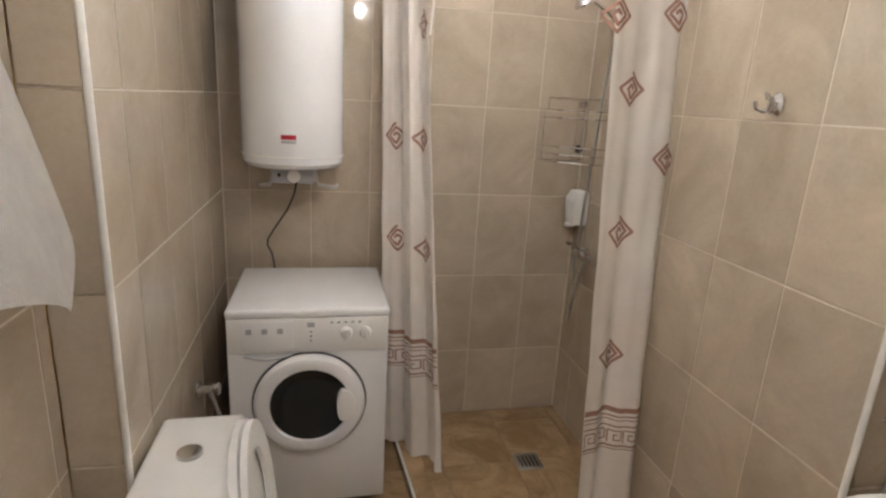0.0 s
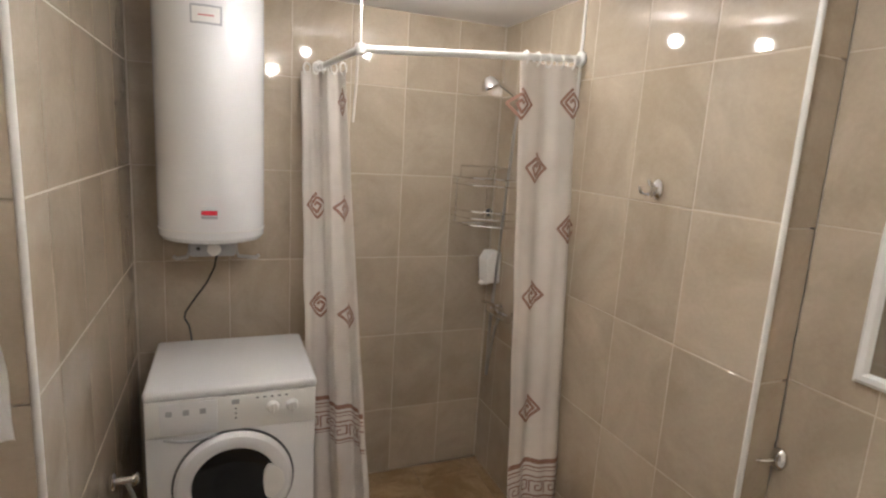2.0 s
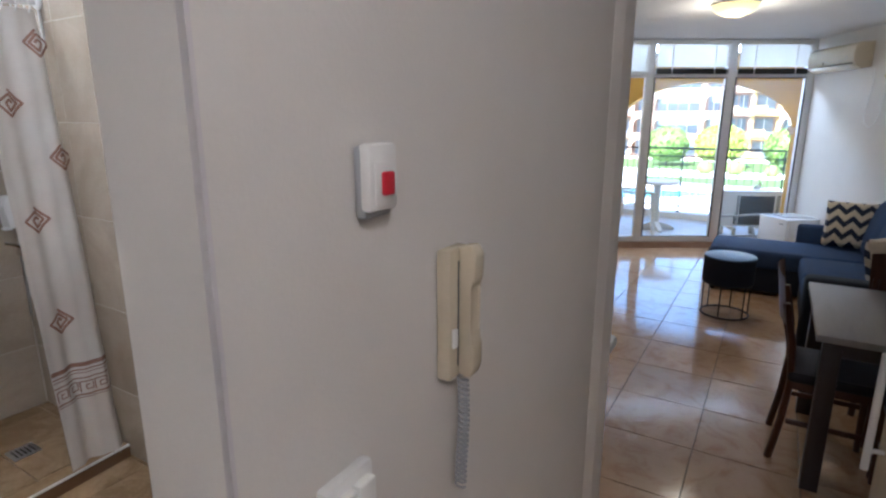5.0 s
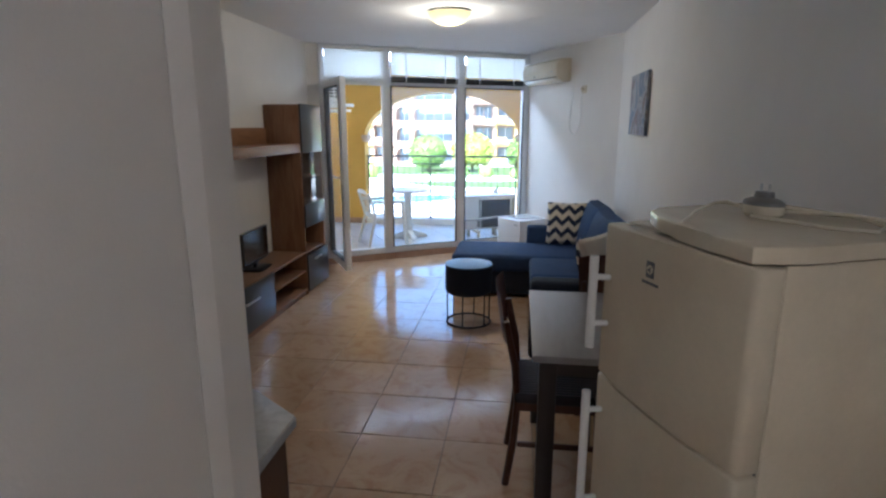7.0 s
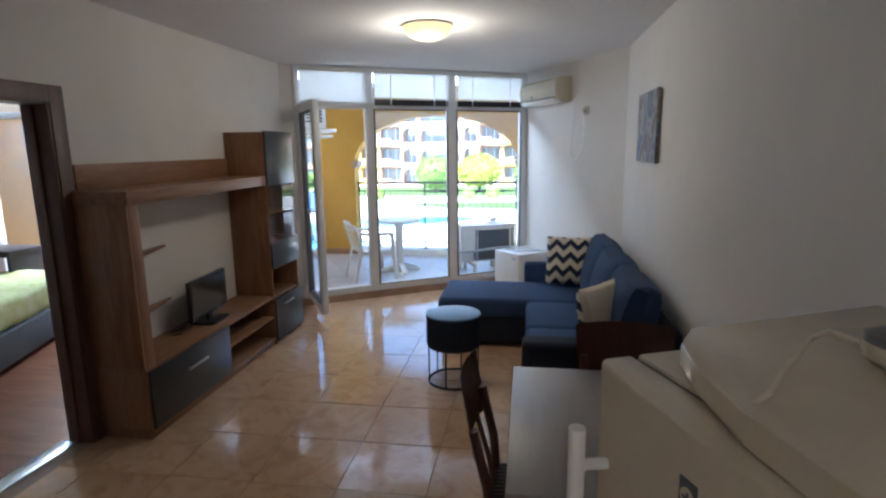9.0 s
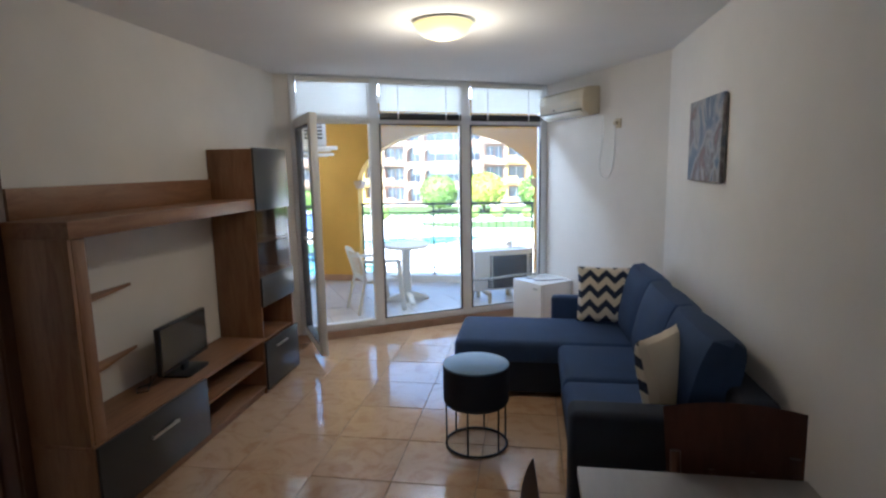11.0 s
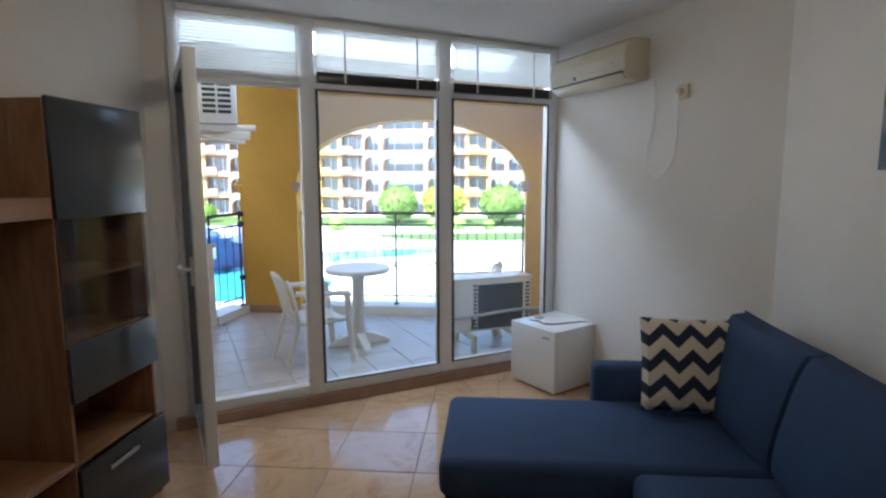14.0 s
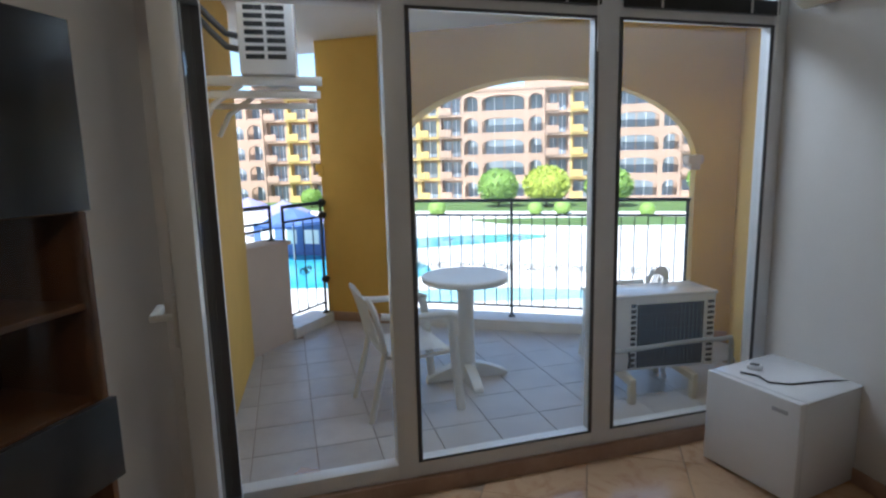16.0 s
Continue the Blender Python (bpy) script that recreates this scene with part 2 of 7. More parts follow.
def rod(bm, a, b, r, n=10, r2=None):
    """A straight round bar from a to b."""
    a, b = Vector(a), Vector(b)
    m = Matrix.Translation((a + b) / 2) @ (b - a).to_track_quat("Z", "Y").to_matrix().to_4x4()
    return bmesh.ops.create_cone(bm, cap_ends=True, segments=n, radius1=r, radius2=r if r2 is None else r2, depth=(b - a).length, matrix=m)["verts"]


def tube(bm, points, r, n=8, closed=False):
    """A round bar bent along points."""
    pts = [Vector(p) for p in points]
    rings, last = [], None
    for i, p in enumerate(pts):
        a = pts[i - 1] if i or closed else pts[i]
        b = pts[(i + 1) % len(pts)] if i < len(pts) - 1 or closed else pts[i]
        d = (b - a).normalized()
        if last is None:
            side = d.orthogonal().normalized()
        else:
            side = (last - d * last.dot(d))
            side = side.normalized() if side.length > 1e-6 else d.orthogonal().normalized()
        last = side
        up = d.cross(side)
        rings.append([bm.verts.new(p + (side * math.cos(2 * math.pi * k / n) + up * math.sin(2 * math.pi * k / n)) * r) for k in range(n)])
    for i in range(len(rings) - (0 if closed else 1)):
        p, q = rings[i], rings[(i + 1) % len(rings)]
        for k in range(n):
            bm.faces.new((p[k], p[(k + 1) % n], q[(k + 1) % n], q[k]))
    if not closed:
        bm.faces.new(rings[0][::-1])
        bm.faces.new(rings[-1])


def lathe(bm, profile, n=32, m=None, sx=1.0, sy=1.0):
    """Turns a profile of (radius, height) about z."""
    rings = []
    made = []
    for r, z in profile:
        if r < 1e-5:
            rings.append([bm.verts.new((0, 0, z))])
        else:
            rings.append([bm.verts.new((r * sx * math.cos(2 * math.pi * k / n), r * sy * math.sin(2 * math.pi * k / n), z)) for k in range(n)])
        made += rings[-1]
    for p, q in zip(rings, rings[1:]):
        for k in range(n):
            a, b = p[k % len(p)], p[(k + 1) % len(p)]
            c, d = q[(k + 1) % len(q)], q[k % len(q)]
            vs = []
            for v in (a, b, c, d):
                if v not in vs:
                    vs.append(v)
            if len(vs) > 2:
                bm.faces.new(vs)
    if m is not None:
        bmesh.ops.transform(bm, matrix=m, verts=made)
    return made


def prism(bm, outline, z0, z1, m=None, bevel=0.0):
    """An outline in the plane, drawn up from z0 to z1."""
    low = [bm.verts.new((x, y, z0)) for x, y in outline]
    top = [bm.verts.new((x, y, z1)) for x, y in outline]
    k = len(outline)
    bm.faces.new(low[::-1])
    bm.faces.new(top)
    for i in range(k):
        bm.faces.new((low[i], low[(i + 1) % k], top[(i + 1) % k], top[i]))
    made = low + top
    if bevel:
        edges = [e for e in {e for v in made for e in v.link_edges}]
        res = bmesh.ops.bevel(bm, geom=edges, offset=bevel, segments=2, profile=0.5, affect="EDGES")
        made = list({v for f in res["faces"] for v in f.verts} | {v for v in made if v.is_valid})
    if m is not None:
        bmesh.ops.transform(bm, matrix=m, verts=made)
    return made


def finish(name, bm, material, smooth=True):
    bmesh.ops.recalc_face_normals(bm, faces=bm.faces)
    me = bpy.data.meshes.new(name)
    if smooth:
        for f in bm.faces:
            f.smooth = True
        for e in bm.edges:
            if len(e.link_faces) == 2 and e.calc_face_angle(0) > radians(32):
                e.smooth = False
    bm.to_mesh(me)
    bm.free()
    me.materials.append(material)
    return me


def part(name, bm, material, parent, label="", smooth=True):
    ob = new(name, finish(name, bm, material, smooth))
    ob.parent = parent
    return tagged(ob, label)


def thing(name, m, label, category, group="", kind=""):
    ob = new(name)
    ob.matrix_world = m
    ob.empty_display_size = 0.1
    return tagged(ob, label, category, group, kind)


def solid(name, bm, material, label, category, kind="structure", smooth=True, m=None):
    ob = new(name, finish(name, bm, material, smooth))
    if m is not None:
        ob.matrix_world = m
    return tagged(ob, label, category, "", kind)


def bpart(name, material, parent, *size, bevel=0.003, label="", m=None):
    bm = bmesh.new()
    box(bm, *size, bevel=bevel, m=m)
    return part(name, bm, material, parent, label)


def wall(name, runs, material, label, thick=0.12):
    """Upright slabs; a run is (x0, y0, x1, y1, z0, z1), with its thickness to the right of the way from the first point to the second."""
    bm = bmesh.new()
    for x0, y0, x1, y1, z0, z1 in runs:
        d = Vector((x1 - x0, y1 - y0)).normalized()
        n = Vector((d.y, -d.x)) * thick
        prism(bm, [(x0, y0), (x0 + n.x, y0 + n.y), (x1 + n.x, y1 + n.y), (x1, y1)], z0, z1)
    return solid(name, bm, material, label, "wall", smooth=False)


# ---- structure: living room and hall ----
TOP = 2.55
bm = bmesh.new()
prism(bm, [(0.225, -1.35), (1.95, -1.35), (1.95, 6.62), (1.0, 8.33), (-1.40, 6.92), (-1.64, 6.92), (-1.64, 1.46), (0.225, 1.46)], -0.20, -0.004)
FLOOR = solid("floor", bm, GROUT_D, "orange-beige glazed floor tiles with brown joints", "floor")
bm = bmesh.new()
prism(bm, [(0.20, -1.45), (2.05, -1.45), (2.05, 6.66), (1.06, 8.42), (-1.45, 6.92), (-1.60, 6.92), (-1.60, 1.44), (0.20, 1.44)], TOP, TOP + 0.2)
solid("ceiling", bm, CEIL, "smooth white painted living room ceiling", "ceiling")
wall("wall_east", [(1.90, -1.40, 1.90, 6.60, 0, TOP)], PLASTER, "plain off-white plastered living room wall")
wall("wall_bay", [(1.90, 6.60, 0.985, 8.31, 0, TOP)], PLASTER, "off-white plastered wall beside the window")
wall("wall_west", [(-1.50, 6.90, -1.50, 4.00, 0, TOP), (-1.50, 4.00, -1.50, 3.08, 2.00, TOP), (-1.50, 3.08, -1.50, 1.44, 0, TOP)], PLASTER, "off-white plastered wall with the bedroom doorway", thick=0.14)
wall("wall_hall", [(0.362, 1.452, 0.362, 0.293, 0, TOP), (0.362, 0.293, 0.362, -0.44, 2.03, TOP), (0.362, -0.44, 0.362, -1.40, 0, TOP)], PLASTER, "off-white plastered hall wall beside the bathroom door", thick=0.137)
bm = bmesh.new()
prism(bm, [(-1.50, 1.456), (0.30, 1.456), (0.362, 1.456), (0.376, 1.50), (0.376, 1.60), (-1.50, 1.60)], 0, TOP)
solid("wall_kitchen", bm, PLASTER, "off-white plastered wall behind the kitchen worktop", "wall", smooth=False)
bm = bmesh.new()
prism(bm, [(-1.50, 6.905), (-1.50, 6.80), (-1.385, 6.886), (-1.40, 6.93)], 0, TOP)
solid("wall_window_return", bm, PLASTER, "plastered return beside the balcony window", "wall", smooth=False)
wall("wall_south", [(0.30, -1.35, 1.95, -1.35, 0, TOP)], PLASTER, "plain plastered wall at the end of the hall")

# ---- structure: bathroom ----
BTOP = 2.37
bm = bmesh.new()
prism(bm, [(-2.95, -0.62), (0.222, -0.62), (0.222, 1.44), (-2.95, 1.44)], -0.20, -0.006)
BATH_FLOOR = solid("bath_floor", bm, GROUT_D, "brown marbled bathroom floor tiles", "floor")
bm = bmesh.new()
box(bm, -2.95, 0.206, -0.60, 1.438, BTOP, BTOP + 0.17)
solid("bath_ceiling", bm, CEIL, "white painted bathroom ceiling", "ceiling")
BW_BACK = wall("wall_bath_back", [(-2.805, -0.50, -2.805, 1.42, 0, BTOP)], GROUT, "beige marbled wall tiles behind the shower", thick=-0.10)
BW_LEFT = wall("wall_bath_left", [(-2.80, -0.355, -1.45, -0.355, 0, BTOP), (-1.445, -0.475, 0.20, -0.475, 0, BTOP)], GROUT, "beige marbled wall tiles beside the washing machine", thick=0.12)
BW_RIGHT = wall("wall_bath_right", [(-1.13, 1.302, -2.06, 1.302, 0, BTOP), (-2.06, 1.348, -2.80, 1.348, 0, BTOP), (0.20, 1.425, -1.13, 1.425, 0, BTOP)], GROUT, "beige marbled wall tiles with a chrome hook", thick=0.10)
BW_DOOR = wall("wall_bath_door", [(0.150, 0.36, 0.150, 1.42, 0, BTOP), (0.150, -0.47, 0.150, -0.44, 0, BTOP), (0.150, -0.44, 0.150, 0.36, 2.03, BTOP)], PLASTER, "plastered inner face beside the bathroom door", thick=0.068)

# ---- structure: window wall ----
WIN = thing("window_1", WM, "white PVC balcony window wall with open door", "window", kind="structure")


def wpart(name, material, *size, bevel=0.004, parent=None, label=""):
    return bpart(name, material, parent or WIN, *size, bevel=bevel, label=label)


for a, b in ((0.0, 0.06), (0.745, 0.84), (1.72, 1.825), (2.69, 2.77)):
    wpart("window_post", PVC, a, b, -0.035, 0.045, 0.075, TOP - 0.004)
wpart("bottom_rail", PVC, 0.06, 2.69, -0.033, 0.043, 0.075, 0.146)
wpart("transom_rail", PVC, 0.06, 2.69, -0.034, 0.044, 2.113, 2.20)
wpart("top_rail", PVC, 0.06, 2.69, -0.034, 0.044, 2.49, TOP - 0.004)
for a, b in ((0.84, 1.72), (1.825, 2.69)):
    for n0 in (a, b - 0.018):
        wpart("gasket", RUBBER, n0, n0 + 0.018, -0.037, -0.030, 0.146, 2.113, bevel=0.001)
    wpart("gasket", RUBBER, a, b, -0.037, -0.030, 0.146, 0.156, bevel=0.001)
    wpart("gasket", RUBBER, a, b, -0.037, -0.030, 2.100, 2.113, bevel=0.001)
for a, b, z0, z1 in ((0.84, 1.72, 0.146, 2.113), (1.825, 2.69, 0.146, 2.113), (0.06, 0.745, 2.20, 2.49), (0.84, 1.72, 2.20, 2.49), (1.825, 2.69, 2.20, 2.49)):
    g = wpart("pane", GLASS, a, b, 0.002, 0.008, z0, z1, bevel=0)
    g.visible_shadow = False
bm = bmesh.new()
box(bm, -0.08, 2.80, -0.055, 0.06, -0.15, 0.074, bevel=0.004)
solid("window_kerb", bm, TERRA, "terracotta tiled kerb below the balcony window", "kerb", m=WM)

# the open balcony door leaf, at right angles to the window
LEAF = thing("balcony_door", Matrix.Translation(at_window(0.055, -0.04)) @ Matrix.Rotation(WA - radians(88), 4, "Z"), "white PVC glazed balcony door standing wide open", "door")
for nm, s in (("stile", (0.0, 0.085, -0.03, 0.03, 0.10, 2.14)), ("stile", (0.685, 0.77, -0.03, 0.03, 0.10, 2.14)), ("rail", (0.085, 0.685, -0.029, 0.029, 0.10, 0.19)), ("rail", (0.085, 0.685, -0.029, 0.029, 2.05, 2.14))):
    bpart(nm, PVC, LEAF, *s, bevel=0.006)
for s in ((0.078, 0.088, -0.032, 0.032, 0.185, 2.055), (0.682, 0.692, -0.032, 0.032, 0.185, 2.055), (0.085, 0.685, -0.032, 0.032, 0.183, 0.193), (0.085, 0.685, -0.032, 0.032, 2.047, 2.057)):
    bpart("gasket", RUBBER, LEAF, *s, bevel=0.001)
g = bpart("pane", GLASS, LEAF, 0.085, 0.685, -0.004, 0.004, 0.19, 2.05, bevel=0)
g.visible_shadow = False
bm = bmesh.new()
box(bm, 0.715, 0.745, -0.045, -0.029, 1.03, 1.17, bevel=0.004)
rod(bm, (0.73, -0.04, 1.11), (0.73, -0.085, 1.11), 0.009)
box(bm, 0.62, 0.74, -0.10, -0.08, 1.10, 1.122, bevel=0.006)
part("handle", bm, WHITE_P, LEAF, "white lever handle")
for z in (0.25, 1.9):
    bm = bmesh.new()
    rod(bm, (-0.012, -0.035, z), (-0.012, -0.035, z + 0.10), 0.011)
    part("hinge", bm, WHITE_P, LEAF)

# blinds in the three top lights
for a, b, low, dark in ((0.055, 0.75, 2.145, False), (0.845, 1.715, 2.225, True), (1.83, 2.685, 2.225, True)):
    BL = thing("venetian_blind", WM, "white slatted venetian blind" + (" over a dark strip for the shaded gap" if dark else " fully lowered over the top light"), "blind", "blinds in the top lights")
    bpart("headrail", WHITE_P, BL, a, b, -0.075, -0.040, 2.495, 2.525)
    z = 2.485
    while z > low:
        bpart("slat", SLAT, BL, a + 0.004, b - 0.004, -0.0105, 0.0105, -0.0008, 0.0008, bevel=0, m=Matrix.Translation((0, -0.058, z)) @ Matrix.Rotation(radians(65), 4, "X"))
        z -= 0.0187
    if dark:
        # Black strip put in for the shade seen below the slats.
        bpart("bottom_bar", BLACK, BL, a + 0.004, b - 0.004, -0.072, -0.044, 2.150, 2.215, label="black strip standing in for the shaded gap below the slats")
        for u in (a + 0.18, b - 0.18):
            bpart("ladder_tape", WHITE_P, BL, u, u + 0.012, -0.0755, -0.0735, 2.15, 2.49, bevel=0)
    else:
        bpart("bottom_rail", WHITE_P, BL, a + 0.004, b - 0.004, -0.070, -0.046, low - 0.022, low - 0.004)
    bm = bmesh.new()
    rod(bm, (b - 0.03, -0.085, 2.48), (b - 0.03, -0.085, 1.95 if dark else 1.60), 0.0035, 6)
    part("tilt_wand", bm, WHITE_P, BL)

# ---- structure: balcony ----
BF = 0.0
bm = bmesh.new()
prism(bm, [(-2.70, 10.05), (-2.75, 8.5), (-1.75, 6.95), tuple(at_window(-0.2, 0.07))[:2], tuple(at_window(2.80, 0.07))[:2], (1.4, 8.6), (1.4, 10.05)], -0.25, BF - 0.006)
BALC = solid("balcony_floor", bm, GROUT_D, "grey stone-look balcony floor tiles", "floor")
bm = bmesh.new()
prism(bm, [(-3.3, 10.3), (-3.3, 6.4), tuple(at_window(-0.1, 0.05))[:2], tuple(at_window(2.85, 0.05))[:2], (1.6, 8.0), (1.6, 10.3)], 2.60, 2.85)
solid("balcony_ceiling", bm, CEIL, "white painted balcony ceiling", "ceiling")
# lintel above the window, outside
bm = bmesh.new()
box(bm, -0.1, 2.85, 0.05, 0.25, 2.5505, 2.598)
solid("lintel", bm, OCHRE, "ochre rendered lintel above the window", "wall", m=WM)
# front wall with its arch
AX, AR, AZ, AH = -0.415, 1.285, 1.45, 0.72
bm = bmesh.new()
for y0, y1 in ((9.80, 10.04),):
    arch = [(AX - AR * math.cos(math.pi * k / 40), AZ + AH * math.sin(math.pi * k / 40)) for k in range(41)]
    left = [(-2.36, BF - 0.2), (-2.36, 2.60), (AX, 2.60)] + arch[20::-1] + [(AX - AR, BF - 0.2)]
    right = [(AX, 2.60), (1.30, 2.60), (1.30, BF - 0.2), (AX + AR, BF - 0.2)] + arch[:19:-1]
    for line in (left, right):
        prism(bm, [(x, z) for x, z in line], -y1, -y0, m=Matrix.Rotation(radians(90), 4, "X"))
solid("wall_balcony_front", bm, OCHRE, "ochre rendered balcony front with a wide arch", "wall", smooth=False)
for sx in (-1, 1):
    x = AX + sx * AR
    bm = bmesh.new()
    box(bm, x - 0.055, x + 0.055, 9.785, 10.055, 1.43, 1.50, bevel=0.012)
    box(bm, x - 0.035, x + 0.035, 9.79, 10.05, 1.385, 1.43, bevel=0.01)
    solid("arch_impost", bm, STONE, "small cream moulding at the foot of the arch", "trim")
bm = bmesh.new()
box(bm, -2.415, -2.33, 9.785, 10.055, 1.43, 1.50, bevel=0.012)
box(bm, -2.39, -2.33, 9.79, 10.05, 1.385, 1.43, bevel=0.01)
solid("arch_impost", bm, OCHRE, "small ochre moulding at the outer edge of the balcony wall", "trim")
bm = bmesh.new()
box(bm, AX - AR, AX + AR, 9.78, 10.06, BF - 0.2, BF + 0.09, bevel=0.006)
solid("balcony_kerb", bm, WHITE_T, "pale tiled kerb below the balcony railing", "kerb")
wall("wall_balcony_left", [(-2.47, 8.72, -1.60, 7.08, BF - 0.2, 2.60)], OCHRE, "ochre rendered side wall of the balcony", thick=0.22)
wall("wall_balcony_right", [(1.03, 8.30, 1.17, 9.80, BF - 0.2, 2.60)], OCHRE, "ochre rendered end wall of the balcony", thick=0.2)
bm = bmesh.new()
prism(bm, [(-2.46, 8.70), (-2.40, 9.20), (-2.62, 9.22), (-2.70, 8.60)], BF - 0.2, 0.83)
prism(bm, [(-2.48, 8.66), (-2.38, 9.22), (-2.65, 9.24), (-2.73, 8.58)], 0.83, 0.865)
solid("parapet", bm, STONE, "low cream parapet with a stone cap on the balcony", "wall", smooth=False)
bm = bmesh.new()
prism(bm, [(-2.385, 9.22), (-2.30, 9.80), (-2.55, 9.80), (-2.62, 9.23)], BF - 0.2, BF + 0.085)
solid("side_kerb", bm, WHITE_T, "pale stone kerb below the side railing", "kerb", smooth=False)
# skirting along the balcony walls
for x0, y0, x1, y1 in ((-2.33, 9.80, AX - AR, 9.80), (AX + AR, 9.80, 1.16, 9.80)):
    bm = bmesh.new()
    box(bm, x0, x1, 9.788, 9.7995, BF - 0.003, BF + 0.09, bevel=0.002)
    solid("baseboard", bm, TERRA, "tiled skirting on the balcony", "baseboard")


def railing(name, m, length, top, low, label, scrolls=True, step=0.105, stands=None):
    """A wrought-iron railing along x."""
    rl = thing(name, m, label, "railing")
    for nm, z, r in (("top_rail", top, 0.016), ("mid_rail", top - 0.13, 0.010), ("bottom_rail", low, 0.010)):
        bm = bmesh.new()
        rod(bm, (0, 0, z), (length, 0, z), r)
        part(nm, bm, IRON, rl)
    for x in stands or (0.0, length):
        bm = bmesh.new()
        rod(bm, (x, 0, low - 0.10), (x, 0, top), 0.013)
        lathe(bm, [(0, 0), (0.034, 0), (0.032, 0.012), (0.014, 0.02), (0.013, 0.03)], 12, Matrix.Translation((x, 0, low - 0.10)))
        part("post", bm, IRON, rl)
    k = int(length / step)
    for i in range(1, k):
        bm = bmesh.new()
        rod(bm, (length * i / k, 0, low), (length * i / k, 0, top - 0.13), 0.0055, 6)
        part("baluster", bm, IRON, rl)
        if scrolls and i % 2 == 0:
            for s in (-1, 1):
                bm = bmesh.new()
                pts = []
                for j in range(22):
                    a = j / 21 * 3.4 * math.pi
                    r = 0.012 + 0.030 * j / 21
                    pts.append((length * i / k + s * (0.048 + r * math.cos(a)), 0.0, low + 0.36 + r * math.sin(a)))
                tube(bm, pts, 0.0042, 5)
                part("scroll", bm, IRON, rl)
    return rl


railing("balcony_railing", pose(AX - AR + 0.005, 9.92, 0), 2 * AR - 0.01, 1.145, BF + 0.19, "black wrought-iron balcony railing with scrolls", stands=(0.02, 1.10, 2 * AR - 0.03))
railing("side_railing", pose(-2.455, 9.24, 0, 0, 0, 80), 0.52, 1.145, BF + 0.19, "black wrought-iron side railing on a stone kerb")
railing("parapet_railing", pose(-2.60, 8.68, 0, 0, 0, 83), 0.50, 1.155, 0.965, "short black iron railing on the parapet", scrolls=False, step=0.3)
for z in (1.145, 1.03, 0.42):
    KN = thing("railing_knob", pose(-2.345, 9.745, z), "round black iron wall fixing of the railing", "fixing", "railing wall fixings")
    bm = bmesh.new()
    lathe(bm, [(0, -0.03), (0.03, -0.028), (0.036, -0.008), (0.036, 0.008), (0.03, 0.03), (0, 0.032)], 14, Matrix.Rotation(radians(90), 4, "X"))
    part("knob", bm, IRON, KN)

# ---- structure: bedroom behind the doorway ----
bm = bmesh.new()
prism(bm, [(-6.2, 1.6), (-1.645, 1.6), (-1.645, 6.9), (-6.2, 6.9)], -0.2, -0.008)
BED_FLOOR = solid("bedroom_floor", bm, LAMINATE, "reddish brown laminate bedroom floor", "floor", smooth=False)
bm = bmesh.new()
prism(bm, [(-6.3, 1.5), (-1.645, 1.5), (-1.645, 7.05), (-1.75, 7.15), (-6.3, 7.15)], TOP, TOP + 0.2)
solid("bedroom_ceiling", bm, CEIL, "white painted bedroom ceiling", "ceiling")
wall("wall_bedroom_west", [(-6.2, 1.5, -6.2, 7.1, 0, TOP)], PLASTER, "off-white plastered bedroom wall", thick=-0.12)
wall("wall_bedroom_south", [(-6.2, 1.6, -1.645, 1.6, 0, TOP)], PLASTER, "off-white plastered bedroom wall", thick=0.02)
wall("wall_bedroom_north", [(-6.2, 6.90, -5.25, 6.90, 0, TOP), (-3.05, 6.90, -1.645, 6.90, 0, TOP)], PLASTER, "off-white plastered wall beside the bedroom window", thick=-0.12)

# doorway lining of the bedroom
DF = thing("door_frame_1", pose(0, 0, 0), "dark walnut bedroom door frame", "door frame", kind="structure")
bpart("jamb", WALNUT, DF, -1.652, -1.488, 3.945, 3.998, 0, 2.0)
bpart("jamb", WALNUT, DF, -1.652, -1.488, 3.082, 3.135, 0, 2.0)
bpart("head", WALNUT, DF, -1.652, -1.488, 3.135, 3.945, 1.945, 1.998)
bpart("casing", WALNUT, DF, -1.498, -1.480, 3.960, 4.052, 0, 2.045)
bpart("casing", WALNUT, DF, -1.498, -1.480, 3.028, 3.120, 0, 2.045)
bpart("casing", WALNUT, DF, -1.498, -1.4805, 3.120, 3.960, 1.955, 2.045)
bpart("stop", WALNUT, DF, -1.60, -1.57, 3.930, 3.945, 0, 1.945)
bm = bmesh.new()
box(bm, -1.70, -1.60, 3.135, 3.945, -0.008, 0.004, bevel=0.001)
solid("threshold", bm, STEEL, "thin metal strip between tiles and laminate", "trim")

# bathroom door frame and leaf
DB = thing("door_frame_2", pose(0, 0, 0), "pale painted bathroom door frame", "door frame", kind="structure")
FRAME_P = mat("mauve_grey_paint", (0.66, 0.62, 0.62), (0.61, 0.57, 0.57), 3, 0.4, 0.04)
bm = bmesh.new()
prism(bm, [(0.146, 0.352), (0.200, 0.346), (0.204, 0.336), (0.366, 0.288), (0.366, 0.2925), (0.222, 0.2925 + 0.05), (0.222, 0.40), (0.146, 0.40)], 0, 2.03)
part("jamb", bm, FRAME_P, DB, smooth=False)
bpart("jamb", FRAME_P, DB, 0.146, 0.366, -0.455, -0.402, 0, 2.03)
bpart("head", FRAME_P, DB, 0.146, 0.366, -0.402, 0.288, 1.98, 2.03)
BD = thing("bathroom_door", pose(0.17, -0.385, 0.008, 0, 0, 160.5), "cream painted bathroom door standing open, black lever handles", "door")
